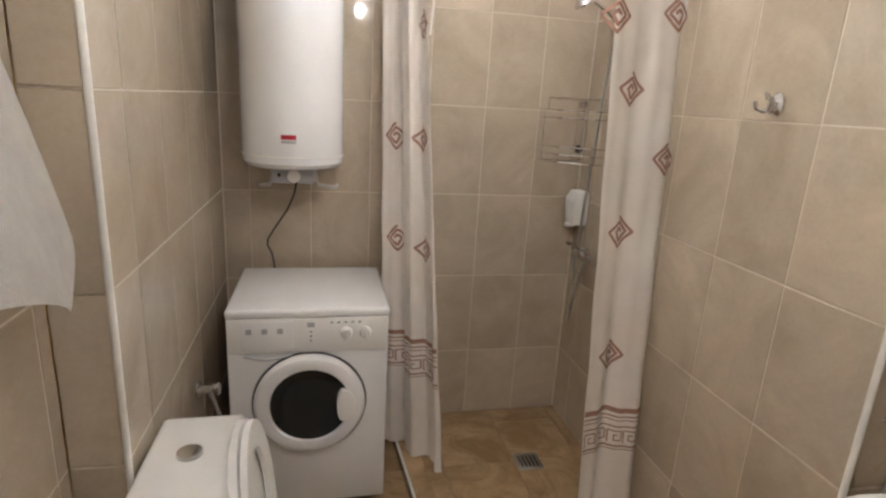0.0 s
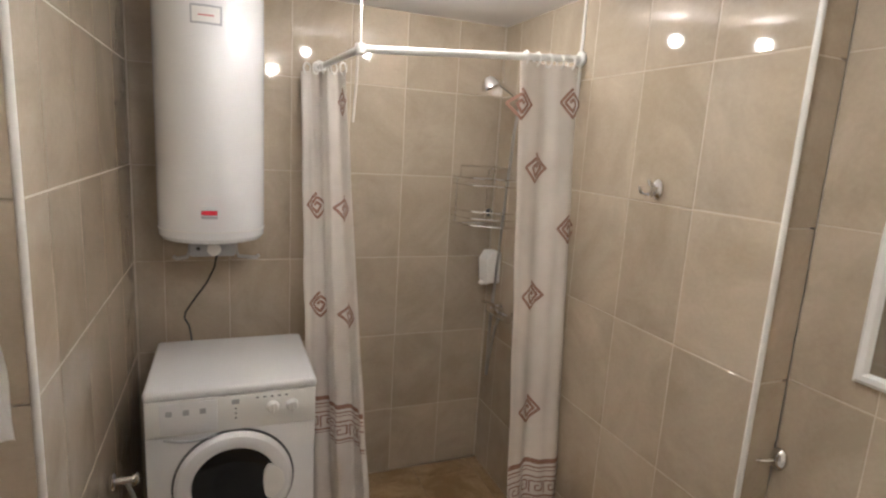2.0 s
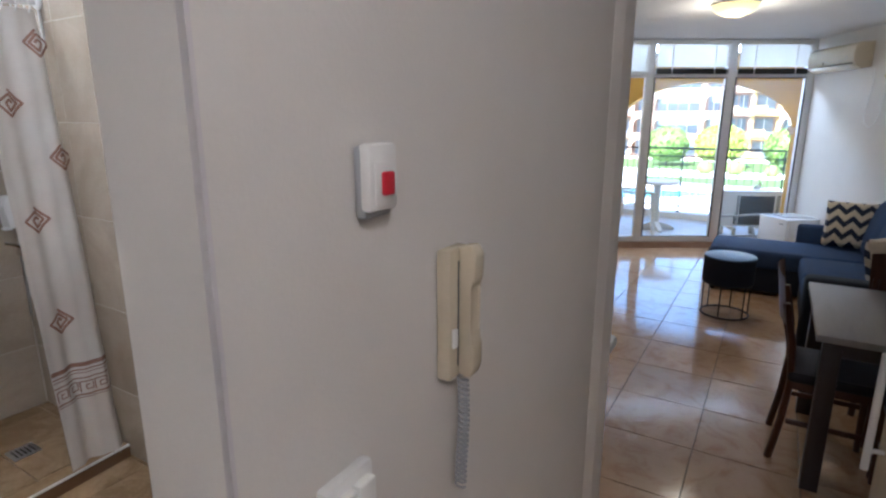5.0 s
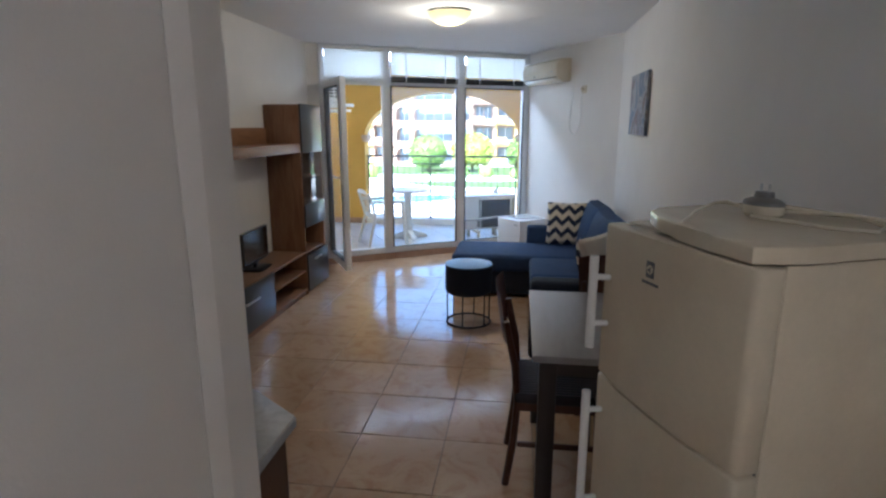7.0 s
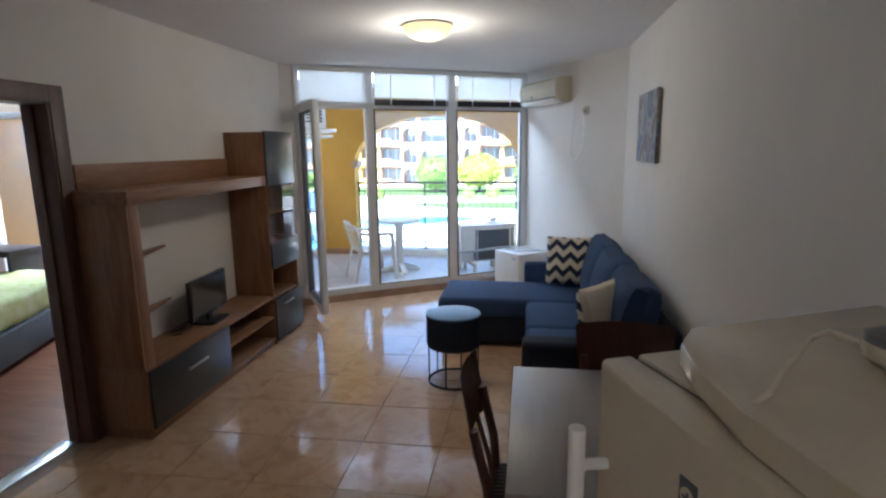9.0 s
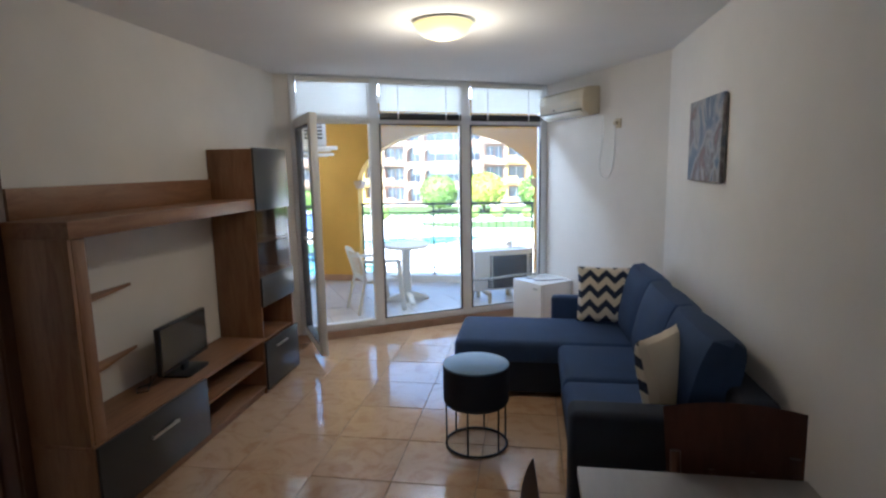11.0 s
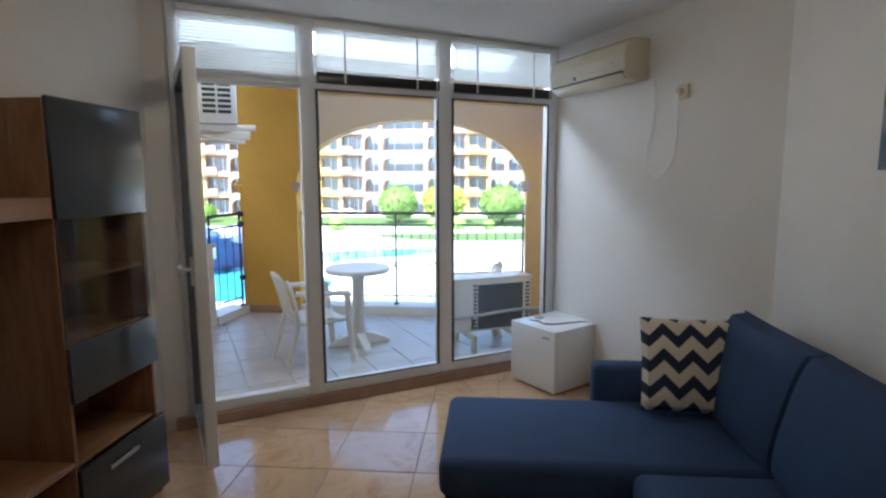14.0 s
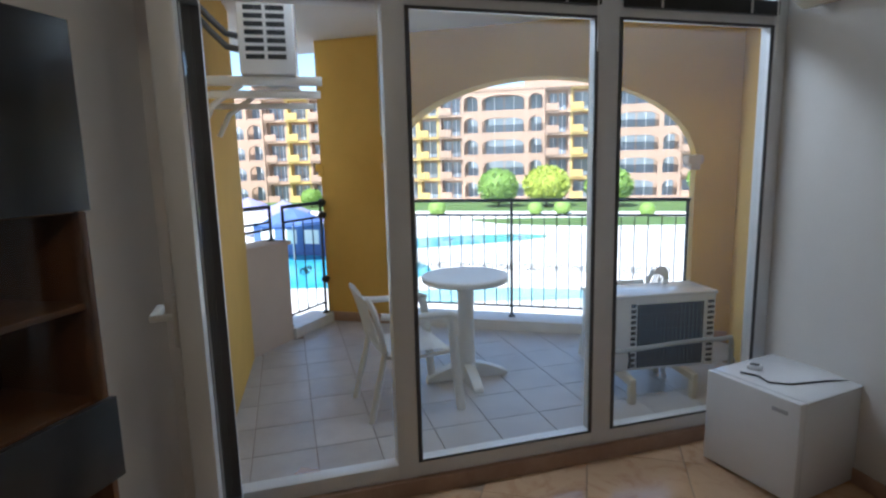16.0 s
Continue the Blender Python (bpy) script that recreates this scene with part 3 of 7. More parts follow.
bpart("leaf", DOOR_CREAM, BD, 0.0, 0.745, -0.02, 0.02, 0, 1.97, bevel=0.004)
for s in (-1, 1):
    bm = bmesh.new()
    box(bm, 0.668, 0.708, s * 0.0195, s * 0.030, 0.93, 1.16, bevel=0.005)
    part("backplate", bm, BLACK, BD, "black oval backplate")
    bm = bmesh.new()
    tube(bm, [(0.69, s * 0.025, 1.085), (0.69, s * 0.062, 1.085), (0.68, s * 0.074, 1.085), (0.655, s * 0.078, 1.088), (0.60, s * 0.076, 1.082), (0.565, s * 0.072, 1.075)], 0.0105, 10)
    part("lever", bm, BLACK, BD, "black lever handle")
    bm = bmesh.new()
    rod(bm, (0.69, s * 0.025, 0.985), (0.69, s * 0.055, 0.985), 0.012, 12)
    part("thumb_turn", bm, BLACK, BD)
bpart("edge_strip", WHITE_T, BD, 0.7451, 0.7465, -0.018, 0.018, 0.01, 1.96, bevel=0)

# ---- bathroom things ----
def loop(r, k=24, z=0.0, a=None, b=None):
    return [((a or r) * math.cos(2 * math.pi * i / k), (b or r) * math.sin(2 * math.pi * i / k), z) for i in range(k)]


def disc(bm, c, axis, r, depth, n=24, bevel=0.0):
    """A round plate with its middle at c, facing along axis."""
    m = Matrix.Translation(c) @ Vector(axis).to_track_quat("Z", "Y").to_matrix().to_4x4()
    b = min(bevel, depth * 0.45)
    lathe(bm, [(0, -depth / 2), (r - b, -depth / 2), (r, -depth / 2 + b), (r, depth / 2 - b), (r - b, depth / 2), (0, depth / 2)], n, m)


# white corner strips
for x, y in ((-1.447, -0.352), (-1.124, 1.298), (-2.062, 1.297)):
    bm = bmesh.new()
    z0 = 1.93 if x < -2 else 0.0
    w = 0.006 if x < -2 else 0.008
    lathe(bm, [(0, z0), (w, z0), (w, BTOP - 0.001), (0, BTOP - 0.001)], 12, Matrix.Translation((x, y, 0)))
    solid("trim", bm, WHITE_T, "white plastic corner strip on the tiles", "trim")


def washing_machine():
    """Front towards +x in the room: local y is depth (front at -y)."""
    t = thing("washing_machine", pose(-2.184, 0.035, 0, 0, 0, 90), "white front-loading washing machine with a round porthole", "washing machine")
    bpart("body", ENAMEL, t, -0.295, 0.295, 0.0, 0.505, 0.018, 0.835, bevel=0.008)
    bm = bmesh.new()
    box(bm, -0.2975, 0.2975, -0.012, 0.515, 0.825, 0.862, bevel=0.014, segments=3)
    part("worktop", bm, ENAMEL, t)
    bm = bmesh.new()
    box(bm, -0.292, 0.292, -0.012, 0.004, 0.690, 0.826, bevel=0.006)
    part("control_panel", bm, WHITE_P, t)
    bm = bmesh.new()
    box(bm, -0.245, -0.055, -0.0145, -0.010, 0.700, 0.818, bevel=0.003)
    part("detergent_drawer", bm, ENAMEL, t)
    bm = bmesh.new()
    tube(bm, [(-0.235 + 0.17 * k / 12, -0.013, 0.683 - 0.016 * math.sin(math.pi * k / 12)) for k in range(13)], 0.0045, 6)
    part("drawer_grip", bm, GREY_P, t)
    for x in (0.135, 0.205):
        bm = bmesh.new()
        lathe(bm, [(0, 0), (0.023, 0), (0.021, 0.014), (0.017, 0.020), (0, 0.021)], 20, Matrix.Translation((x, -0.012, 0.768)) @ Matrix.Rotation(radians(90), 4, "X"))
        box(bm, x - 0.004, x + 0.004, -0.040, -0.026, 0.748, 0.788, bevel=0.002)
        part("dial", bm, WHITE_P, t)
    for k in range(5):
        bpart("indicator", DARKP, t, 0.075 + k * 0.026, 0.085 + k * 0.026, -0.0125, -0.0118, 0.806, 0.811, bevel=0)
    for k in range(3):
        bpart("indicator", DARKP, t, 0.002, 0.008, -0.0125, -0.0118, 0.735 + k * 0.018, 0.741 + k * 0.018, bevel=0)
    bpart("symbol", GREY_P, t, -0.008, 0.018, -0.0125, -0.0118, 0.792, 0.810, bevel=0)
    for k in range(3):
        bpart("symbol", GREY_P, t, -0.225 + k * 0.055, -0.205 + k * 0.055, -0.0152, -0.0144, 0.770, 0.790, bevel=0)
    c = Matrix.Translation((0.0, -0.002, 0.475)) @ Matrix.Rotation(radians(90), 4, "X")
    bm = bmesh.new()
    lathe(bm, [(0.212, -0.004), (0.216, 0.0), (0.214, 0.004), (0.207, 0.004)], 48, c)
    part("door_gap", bm, RUBBER, t)
    bm = bmesh.new()
    lathe(bm, [(0.208, -0.004), (0.208, 0.014), (0.196, 0.030), (0.175, 0.036), (0.152, 0.030), (0.146, 0.018), (0.146, 0.0)], 48, c)
    dr = part("porthole_ring", bm, ENAMEL, t, "white plastic porthole ring")
    bm = bmesh.new()
    lathe(bm, [(0.149, 0.022), (0.120, 0.016), (0.07, 0.010), (0, 0.008)], 40, c)
    part("porthole_glass", bm, mat("dark_porthole", (0.022, 0.024, 0.026), (0.012, 0.013, 0.014), 5, 0.05, 0.0, coat=0.6), dr, "dark curved porthole glass")
    bm = bmesh.new()
    prism(bm, [(0.120 + 0.056 * math.cos(a) * (1 if math.cos(a) > 0 else 0.35), 0.068 * math.sin(a)) for a in [2 * math.pi * k / 24 for k in range(24)]], 0.020, 0.040, c, bevel=0.004)
    part("door_grip", bm, WHITE_P, dr)
    bpart("plinth", ENAMEL, t, -0.292, 0.292, 0.012, 0.03, 0.022, 0.085, bevel=0.003)
    for x in (-0.26, 0.26):
        for y in (0.05, 0.46):
            bm = bmesh.new()
            rod(bm, (x, y, 0), (x, y, 0.02), 0.02, 12)
            part("foot", bm, BLACK, t)
    return t


washing_machine()


def boiler():
    t = thing("water_heater", pose(-2.595, -0.035, 1.335), "tall white cylindrical electric water heater on the tiled wall", "water heater")
    bm = bmesh.new()
    lathe(bm, [(0, 0.0), (0.165, 0.0), (0.186, 0.006), (0.198, 0.022), (0.2, 0.05), (0.2, 0.93), (0.198, 0.955), (0.186, 0.972), (0.165, 0.978), (0, 0.978)], 48)
    part("tank", bm, ENAMEL, t)
    bm = bmesh.new()
    lathe(bm, [(0.2005, 0.048), (0.2022, 0.05), (0.2005, 0.052)], 48)
    part("seam", bm, WHITE_T, t)
    bm = bmesh.new()
    box(bm, -0.06, 0.10, -0.085, 0.085, -0.062, 0.002, bevel=0.012)
    box_part = part("control_box", bm, GREY_P, t, "grey control box with a round dial")
    bm = bmesh.new()
    lathe(bm, [(0, 0), (0.026, 0), (0.024, 0.012), (0, 0.014)], 24, Matrix.Translation((0.099, 0.005, -0.032)) @ Matrix.Rotation(radians(90), 4, "Y"))
    part("dial", bm, WHITE_P, box_part)
    bm = bmesh.new()
    disc(bm, (0.101, -0.052, -0.028), (1, 0, 0), 0.007, 0.004, 12)
    part("pilot_light", bm, BLACK, box_part)
    for s, hook in ((-1, 0.02), (1, 0.05)):
        bm = bmesh.new()
        tube(bm, [(-0.02, s * 0.085, 0.0), (-0.02, s * 0.088, -0.06), (-0.02, s * 0.10, -0.085), (-0.02, s * (0.12 + hook), -0.092), (-0.02, s * (0.13 + hook), -0.08)], 0.008, 10)
        part("water_pipe", bm, STEEL, t)
    bm = bmesh.new()
    a0 = radians(-2)
    for z0, z1, w in ((0.795, 0.860, 0.105),):
        n = 8
        rows = []
        for z in (z0, z1):
            rows.append([bm.verts.new((0.2025 * math.cos(a0 + (k / n - 0.5) * w / 0.2), 0.2025 * math.sin(a0 + (k / n - 0.5) * w / 0.2), z)) for k in range(n + 1)])
        for k in range(n):
            bm.faces.new((rows[0][k], rows[0][k + 1], rows[1][k + 1], rows[1][k]))
    lab = part("gauge_label", bm, GREY_P, t, "small framed temperature gauge label")
    for mt, z0, z1, w, rr, nm in ((WHITE_P, 0.802, 0.853, 0.092, 0.2032, "gauge_face"), (RED, 0.823, 0.827, 0.05, 0.2038, "gauge_needle"), (RED, 0.118, 0.135, 0.055, 0.2032, "red_badge"), (GREY_P, 0.104, 0.114, 0.055, 0.2032, "badge_bar")):
        bm = bmesh.new()
        rows = []
        for z in (z0, z1):
            rows.append([bm.verts.new((rr * math.cos(a0 + (k / 8 - 0.5) * w / 0.2), rr * math.sin(a0 + (k / 8 - 0.5) * w / 0.2), z)) for k in range(9)])
        for k in range(8):
            bm.faces.new((rows[0][k], rows[0][k + 1], rows[1][k + 1], rows[1][k]))
        part(nm, bm, mt, t)
    return t


boiler()
CB = thing("power_cable", pose(0, 0, 0), "black power cable hanging from the water heater", "cable")
bm = bmesh.new()
tube(bm, [(-2.50, -0.02, 1.28), (-2.50, -0.03, 1.23), (-2.53, -0.06, 1.16), (-2.57, -0.11, 1.08), (-2.60, -0.145, 1.02), (-2.61, -0.15, 0.99), (-2.63, -0.135, 0.95), (-2.66, -0.13, 0.90), (-2.70, -0.13, 0.862), (-2.74, -0.13, 0.70)], 0.0042, 6)
part("cord", bm, BLACK, CB)


def toilet():
    """Local +y is the front of the bowl."""
    t = thing("toilet", pose(-1.505, 0, 0), "white ceramic toilet with its lid and seat raised", "toilet")
    prof = [(0.0, 0.10, 0.125, 0.15), (0.06, 0.095, 0.115, 0.145), (0.14, 0.085, 0.10, 0.15), (0.22, 0.095, 0.13, 0.17), (0.29, 0.125, 0.17, 0.205), (0.35, 0.162, 0.215, 0.235), (0.385, 0.178, 0.235, 0.245), (0.402, 0.180, 0.238, 0.248)]
    bm = bmesh.new()
    k = 36
    cy = 0.135

    def ring(z, a, f, b):
        return [bm.verts.new((a * math.cos(2 * math.pi * i / k), cy + (f if math.sin(2 * math.pi * i / k) > 0 else b) * math.sin(2 * math.pi * i / k), z)) for i in range(k)]

    rings = [ring(z, a, f, b * 0.82) for z, a, f, b in prof]
    for z, a, f, b in ((0.408, 0.172, 0.230, 0.20), (0.404, 0.138, 0.190, 0.135), (0.37, 0.128, 0.175, 0.12), (0.30, 0.105, 0.14, 0.09), (0.24, 0.05, 0.06, 0.05)):
        rings.append(ring(z, a, f, b))
    for p, q in zip(rings, rings[1:]):
        for i in range(k):
            bm.faces.new((p[i], p[(i + 1) % k], q[(i + 1) % k], q[i]))
    bm.faces.new(rings[-1])
    bm.faces.new(rings[0][::-1])
    part("bowl", bm, CERAMIC, t)
    bm = bmesh.new()
    box(bm, -0.165, 0.165, -0.20, 0.03, 0.355, 0.405, bevel=0.02, segments=3)
    part("seat_shelf", bm, CERAMIC, t)
    bm = bmesh.new()
    box(bm, -0.095, 0.095, -0.24, 0.05, 0.0, 0.36, bevel=0.04, segments=3)
    part("trap", bm, CERAMIC, t)
    bm = bmesh.new()
    lathe(bm, [(0, 0.345), (0.118, 0.345), (0.12, 0.352), (0, 0.352)], 28, Matrix.Translation((0, cy + 0.01, -0.085)), sy=1.25)
    part("water", bm, mat("still_water", (0.60, 0.60, 0.58), None, 3, 0.03, 0.0), t)
    bm = bmesh.new()
    box(bm, -0.172, 0.172, -0.335, -0.135, 0.39, 0.715, bevel=0.028, segments=3)
    part("cistern", bm, CERAMIC, t)
    bm = bmesh.new()
    box(bm, -0.180, 0.180, -0.343, -0.122, 0.708, 0.752, bevel=0.020, segments=3)
    part("cistern_lid", bm, CERAMIC, t)
    bm = bmesh.new()
    lathe(bm, [(0, 0.750), (0.032, 0.750), (0.030, 0.760), (0.022, 0.762), (0, 0.761)], 24, Matrix.Translation((0, -0.235, 0)))
    part("flush_button", bm, CHROME, t, "chrome flush button")
    bm = bmesh.new()
    disc(bm, (0.174, -0.24, 0.655), (1, 0, 0), 0.012, 0.014, 14)
    part("side_knob", bm, CHROME, t)
    tilt = Matrix.Translation((0, -0.048, 0.408)) @ Matrix.Rotation(radians(98), 4, "X")
    bm = bmesh.new()
    out = [(0.180 * math.cos(2 * math.pi * i / 40), 0.20 + 0.205 * math.sin(2 * math.pi * i / 40)) for i in range(40)]
    inn = [(0.108 * math.cos(2 * math.pi * i / 40), 0.205 + 0.130 * math.sin(2 * math.pi * i / 40)) for i in range(40)]
    v = [[bm.verts.new((x, y, z)) for x, y in line] for line, z in ((out, 0.0), (out, 0.016), (inn, 0.016), (inn, 0.0))]
    for a in range(4):
        for i in range(40):
            bm.faces.new((v[a][i], v[a][(i + 1) % 40], v[(a + 1) % 4][(i + 1) % 40], v[(a + 1) % 4][i]))
    bmesh.ops.transform(bm, matrix=tilt @ Matrix.Translation((0, 0, -0.012)), verts=bm.verts)
    part("seat", bm, WHITE_P, t, "white plastic seat ring, raised")
    bm = bmesh.new()
    prism(bm, [(0.184 * math.cos(2 * math.pi * i / 40), 0.20 + 0.208 * math.sin(2 * math.pi * i / 40)) for i in range(40)], 0.010, 0.030, tilt, bevel=0.006)
    part("lid", bm, WHITE_P, t, "white plastic lid, raised")
    for x in (-0.07, 0.07):
        bm = bmesh.new()
        rod(bm, (x - 0.02, -0.053, 0.414), (x + 0.02, -0.053, 0.414), 0.011)
        part("hinge", bm, WHITE_P, t)
    return t


toilet()
VL = thing("water_valve", pose(-2.06, -0.345, 0.62), "chrome angle valve with a hose on the tiles", "valve")
bm = bmesh.new()
disc(bm, (0, 0.006, 0), (0, 1, 0), 0.028, 0.012, 20, 0.004)
rod(bm, (0, 0.0, 0), (0, 0.06, 0), 0.012)
disc(bm, (0, 0.07, 0), (0, 1, 0), 0.022, 0.022, 12, 0.006)
part("tap", bm, CHROME, VL)
bm = bmesh.new()
tube(bm, [(0, 0.045, -0.01), (0.0, 0.06, -0.05), (-0.01, 0.075, -0.12), (-0.05, 0.06, -0.22), (-0.10, 0.03, -0.3), (-0.13, 0.02, -0.45)], 0.007, 8)
part("hose", bm, STEEL, VL)


def washbasin():
    """Local +y into the room, wall at y=0."""
    t = thing("washbasin", pose(-0.775, 1.417, 0, 0, 0, 180), "white ceramic washbasin on the tiled wall with chrome mixer", "washbasin")
    bm = bmesh.new()
    k = 44

    def ring(z, a, b, back, wave=0.0):
        out = []
        for i in range(k):
            c, s = math.cos(2 * math.pi * i / k), math.sin(2 * math.pi * i / k)
            y = 0.16 + b * s if s > 0 else 0.16 + back * max(s * 1.6, -1.0)
            out.append(bm.verts.new((a * (abs(c) ** 0.85) * (1 if c > 0 else -1), y, z + wave * abs(c) ** 3)))
        return out

    rings = [ring(0.655, 0.10, 0.09, 0.14), ring(0.69, 0.17, 0.15, 0.158), ring(0.745, 0.245, 0.225, 0.159), ring(0.795, 0.275, 0.265, 0.16), ring(0.822, 0.285, 0.278, 0.16), ring(0.833, 0.280, 0.273, 0.159), ring(0.832, 0.252, 0.245, 0.06), ring(0.822, 0.235, 0.225, 0.045), ring(0.77, 0.215, 0.20, 0.035), ring(0.72, 0.16, 0.145, 0.02), ring(0.702, 0.06, 0.06, 0.02)]
    for p, q in zip(rings, rings[1:]):
        for i in range(k):
            bm.faces.new((p[i], p[(i + 1) % k], q[(i + 1) % k], q[i]))
    bm.faces.new(rings[-1])
    bm.faces.new(rings[0][::-1])
    part("bowl", bm, CERAMIC, t)
    bm = bmesh.new()
    lathe(bm, [(0.0, 0.704), (0.018, 0.704), (0.030, 0.707), (0.032, 0.712), (0.026, 0.713), (0.02, 0.708)], 24, Matrix.Translation((0.0, 0.20, 0)))
    part("drain", bm, CHROME, t)
    bm = bmesh.new()
    disc(bm, (0.0, 0.128, 0.785), (0, 1, 0.2), 0.016, 0.008, 20, 0.002)
    part("overflow", bm, RUBBER, t)
    bm = bmesh.new()
    lathe(bm, [(0, 0.828), (0.027, 0.828), (0.024, 0.85), (0.023, 0.885), (0.018, 0.893), (0, 0.895)], 24, Matrix.Translation((-0.01, 0.062, 0)))
    tube(bm, [(-0.01, 0.07, 0.862), (-0.005, 0.12, 0.872), (0.0, 0.165, 0.868), (0.0, 0.178, 0.858)], 0.0125, 12)
    part("mixer_body", bm, CHROME, t, "chrome mixer tap")
    bm = bmesh.new()
    prism(bm, [(-0.02, 0.0), (0.02, 0.0), (0.026, 0.06), (0.018, 0.085), (-0.018, 0.085), (-0.026, 0.06)], 0, 0.011, Matrix.Translation((-0.01, 0.035, 0.905)) @ Matrix.Rotation(radians(180), 4, "Z") @ Matrix.Rotation(radians(-14), 4, "X") @ Matrix.Translation((0, -0.06, 0)), bevel=0.004)
    part("mixer_lever", bm, CHROME, t)
    bm = bmesh.new()
    rod(bm, (0.0, 0.20, 0.70), (0.0, 0.20, 0.60), 0.018)
    lathe(bm, [(0, 0.42), (0.028, 0.425), (0.032, 0.45), (0.032, 0.60), (0.024, 0.61), (0, 0.61)], 20, Matrix.Translation((0, 0.20, 0)))
    tube(bm, [(0, 0.20, 0.50), (0, 0.12, 0.49), (0, 0.02, 0.49), (0, -0.002, 0.49)], 0.016, 10)
    part("trap", bm, CHROME, t, "chrome bottle trap")
    for x in (-0.045, 0.05):
        bm = bmesh.new()
        tube(bm, [(x, 0.06, 0.72), (x * 1.3, 0.07, 0.60), (x * 1.8, 0.05, 0.45), (x * 2.0, 0.02, 0.40), (x * 2.0, -0.002, 0.40)], 0.006, 8)
        part("supply_hose", bm, STEEL, t)
    return t


washbasin()
PLUG = thing("sink_plug", pose(-0.92, 1.335, 0.834), "black rubber plug lying on the washbasin rim", "plug")
bm = bmesh.new()
lathe(bm, [(0, 0), (0.021, 0), (0.024, 0.009), (0.018, 0.012), (0, 0.012)], 20)
part("stopper", bm, BLACK, PLUG)

# arched mirror
MI = thing("arched_mirror", pose(-0.761, 1.418, 1.265, 0, 0, 180), "arched wall mirror in a white plastic frame", "mirror")
W2, HS = 0.205, 0.36


def arch_line(inset):
    w = W2 - inset
    pts = [(w, inset), (w, HS)]
    pts += [(w * math.cos(math.pi * k / 24), HS + (0.175 - inset) * math.sin(math.pi * k / 24)) for k in range(1, 24)]
    return pts + [(-w, HS), (-w, inset)]


bm = bmesh.new()
prof = [(0.0, 0.0), (0.002, 0.016), (0.012, 0.024), (0.024, 0.022), (0.030, 0.012), (0.030, 0.0)]
vs = [[bm.verts.new((x, d, z)) for x, z in arch_line(i)] for i, d in prof]
for a, b in zip(vs, vs[1:]):
    for i in range(len(a)):
        bm.faces.new((a[i], a[(i + 1) % len(a)], b[(i + 1) % len(b)], b[i]))
part("frame", bm, WHITE_P, MI, "white rounded plastic frame")
bm = bmesh.new()
prism(bm, arch_line(0.027), 0, 0.006, Matrix.Translation((0, 0.009, 0)) @ Matrix.Rotation(radians(90), 4, "X"))
part("glass", bm, MIRROR, MI, smooth=False)


def wall_hook(x, y, z, ring=False):
    t = thing("towel_ring" if ring else "wall_hook", pose(x, y, z, 0, 0, 180), "chrome holder arm on the tiles" if ring else "chrome double robe hook on the tiles", "hook")
    bm = bmesh.new()
    lathe(bm, [(0, 0), (0.024, 0), (0.024, 0.006), (0.018, 0.016), (0.009, 0.022), (0, 0.024)], 22, Matrix.Rotation(radians(-90), 4, "X"), sy=1.35)
    part("plate", bm, CHROME, t)
    bm = bmesh.new()
    if ring:
        tube(bm, [(0.0, 0.015, 0), (0.01, 0.04, -0.005), (0.035, 0.06, -0.012), (0.06, 0.065, -0.012), (0.085, 0.055, -0.012), (0.09, 0.035, -0.012), (0.07, 0.02, -0.012), (0.04, 0.022, -0.012)], 0.005, 8)
    else:
        for s in (-1, 1):
            tube(bm, [(0, 0.015, -0.01), (s * 0.012, 0.035, -0.02), (s * 0.024, 0.048, -0.012), (s * 0.028, 0.05, 0.006)], 0.0055, 8)
        tube(bm, [(0, 0.012, 0.01), (0, 0.035, 0.015), (0, 0.042, 0.03)], 0.006, 8)
    part("arm", bm, CHROME, t)
    return t


wall_hook(-1.56, 1.293, 1.665)
wall_hook(-1.105, 1.414, 0.975, ring=True)

# towel on the left wall
TW = thing("towel", pose(-1.07, -0.465, 0), "white terry towel hanging from a hook on the tiles", "towel")
bm = bmesh.new()
rows = []
for j in range(22):
    f = j / 21
    z = 1.95 - 0.66 * f
    rows.append([])
    for i in range(17):
        u = i / 16
        wide = 0.05 + 0.20 * f ** 0.8
        x = (u - 0.5) * 2 * wide
        y = 0.035 + 0.155 * f * (0.4 + 0.6 * math.sin(math.pi * u)) + 0.012 * math.sin(9 * u + 2 * f)
        rows[-1].append(bm.verts.new((x, y, z + 0.14 * abs(u - 0.42) * f - 0.02 * math.sin(7 * u) * f)))
for a, b in zip(rows, rows[1:]):
    for i in range(16):
        bm.faces.new((a[i], a[i + 1], b[i + 1], b[i]))
bmesh.ops.solidify(bm, geom=bm.faces[:], thickness=0.008)
part("cloth", bm, TERRY, TW)
bm = bmesh.new()
disc(bm, (0, 0.006, 1.96), (0, 1, 0), 0.02, 0.012, 18, 0.003)
tube(bm, [(0, 0.01, 1.96), (0, 0.04, 1.95), (0, 0.055, 1.97)], 0.005, 8)
part("hook", bm, CHROME, TW)

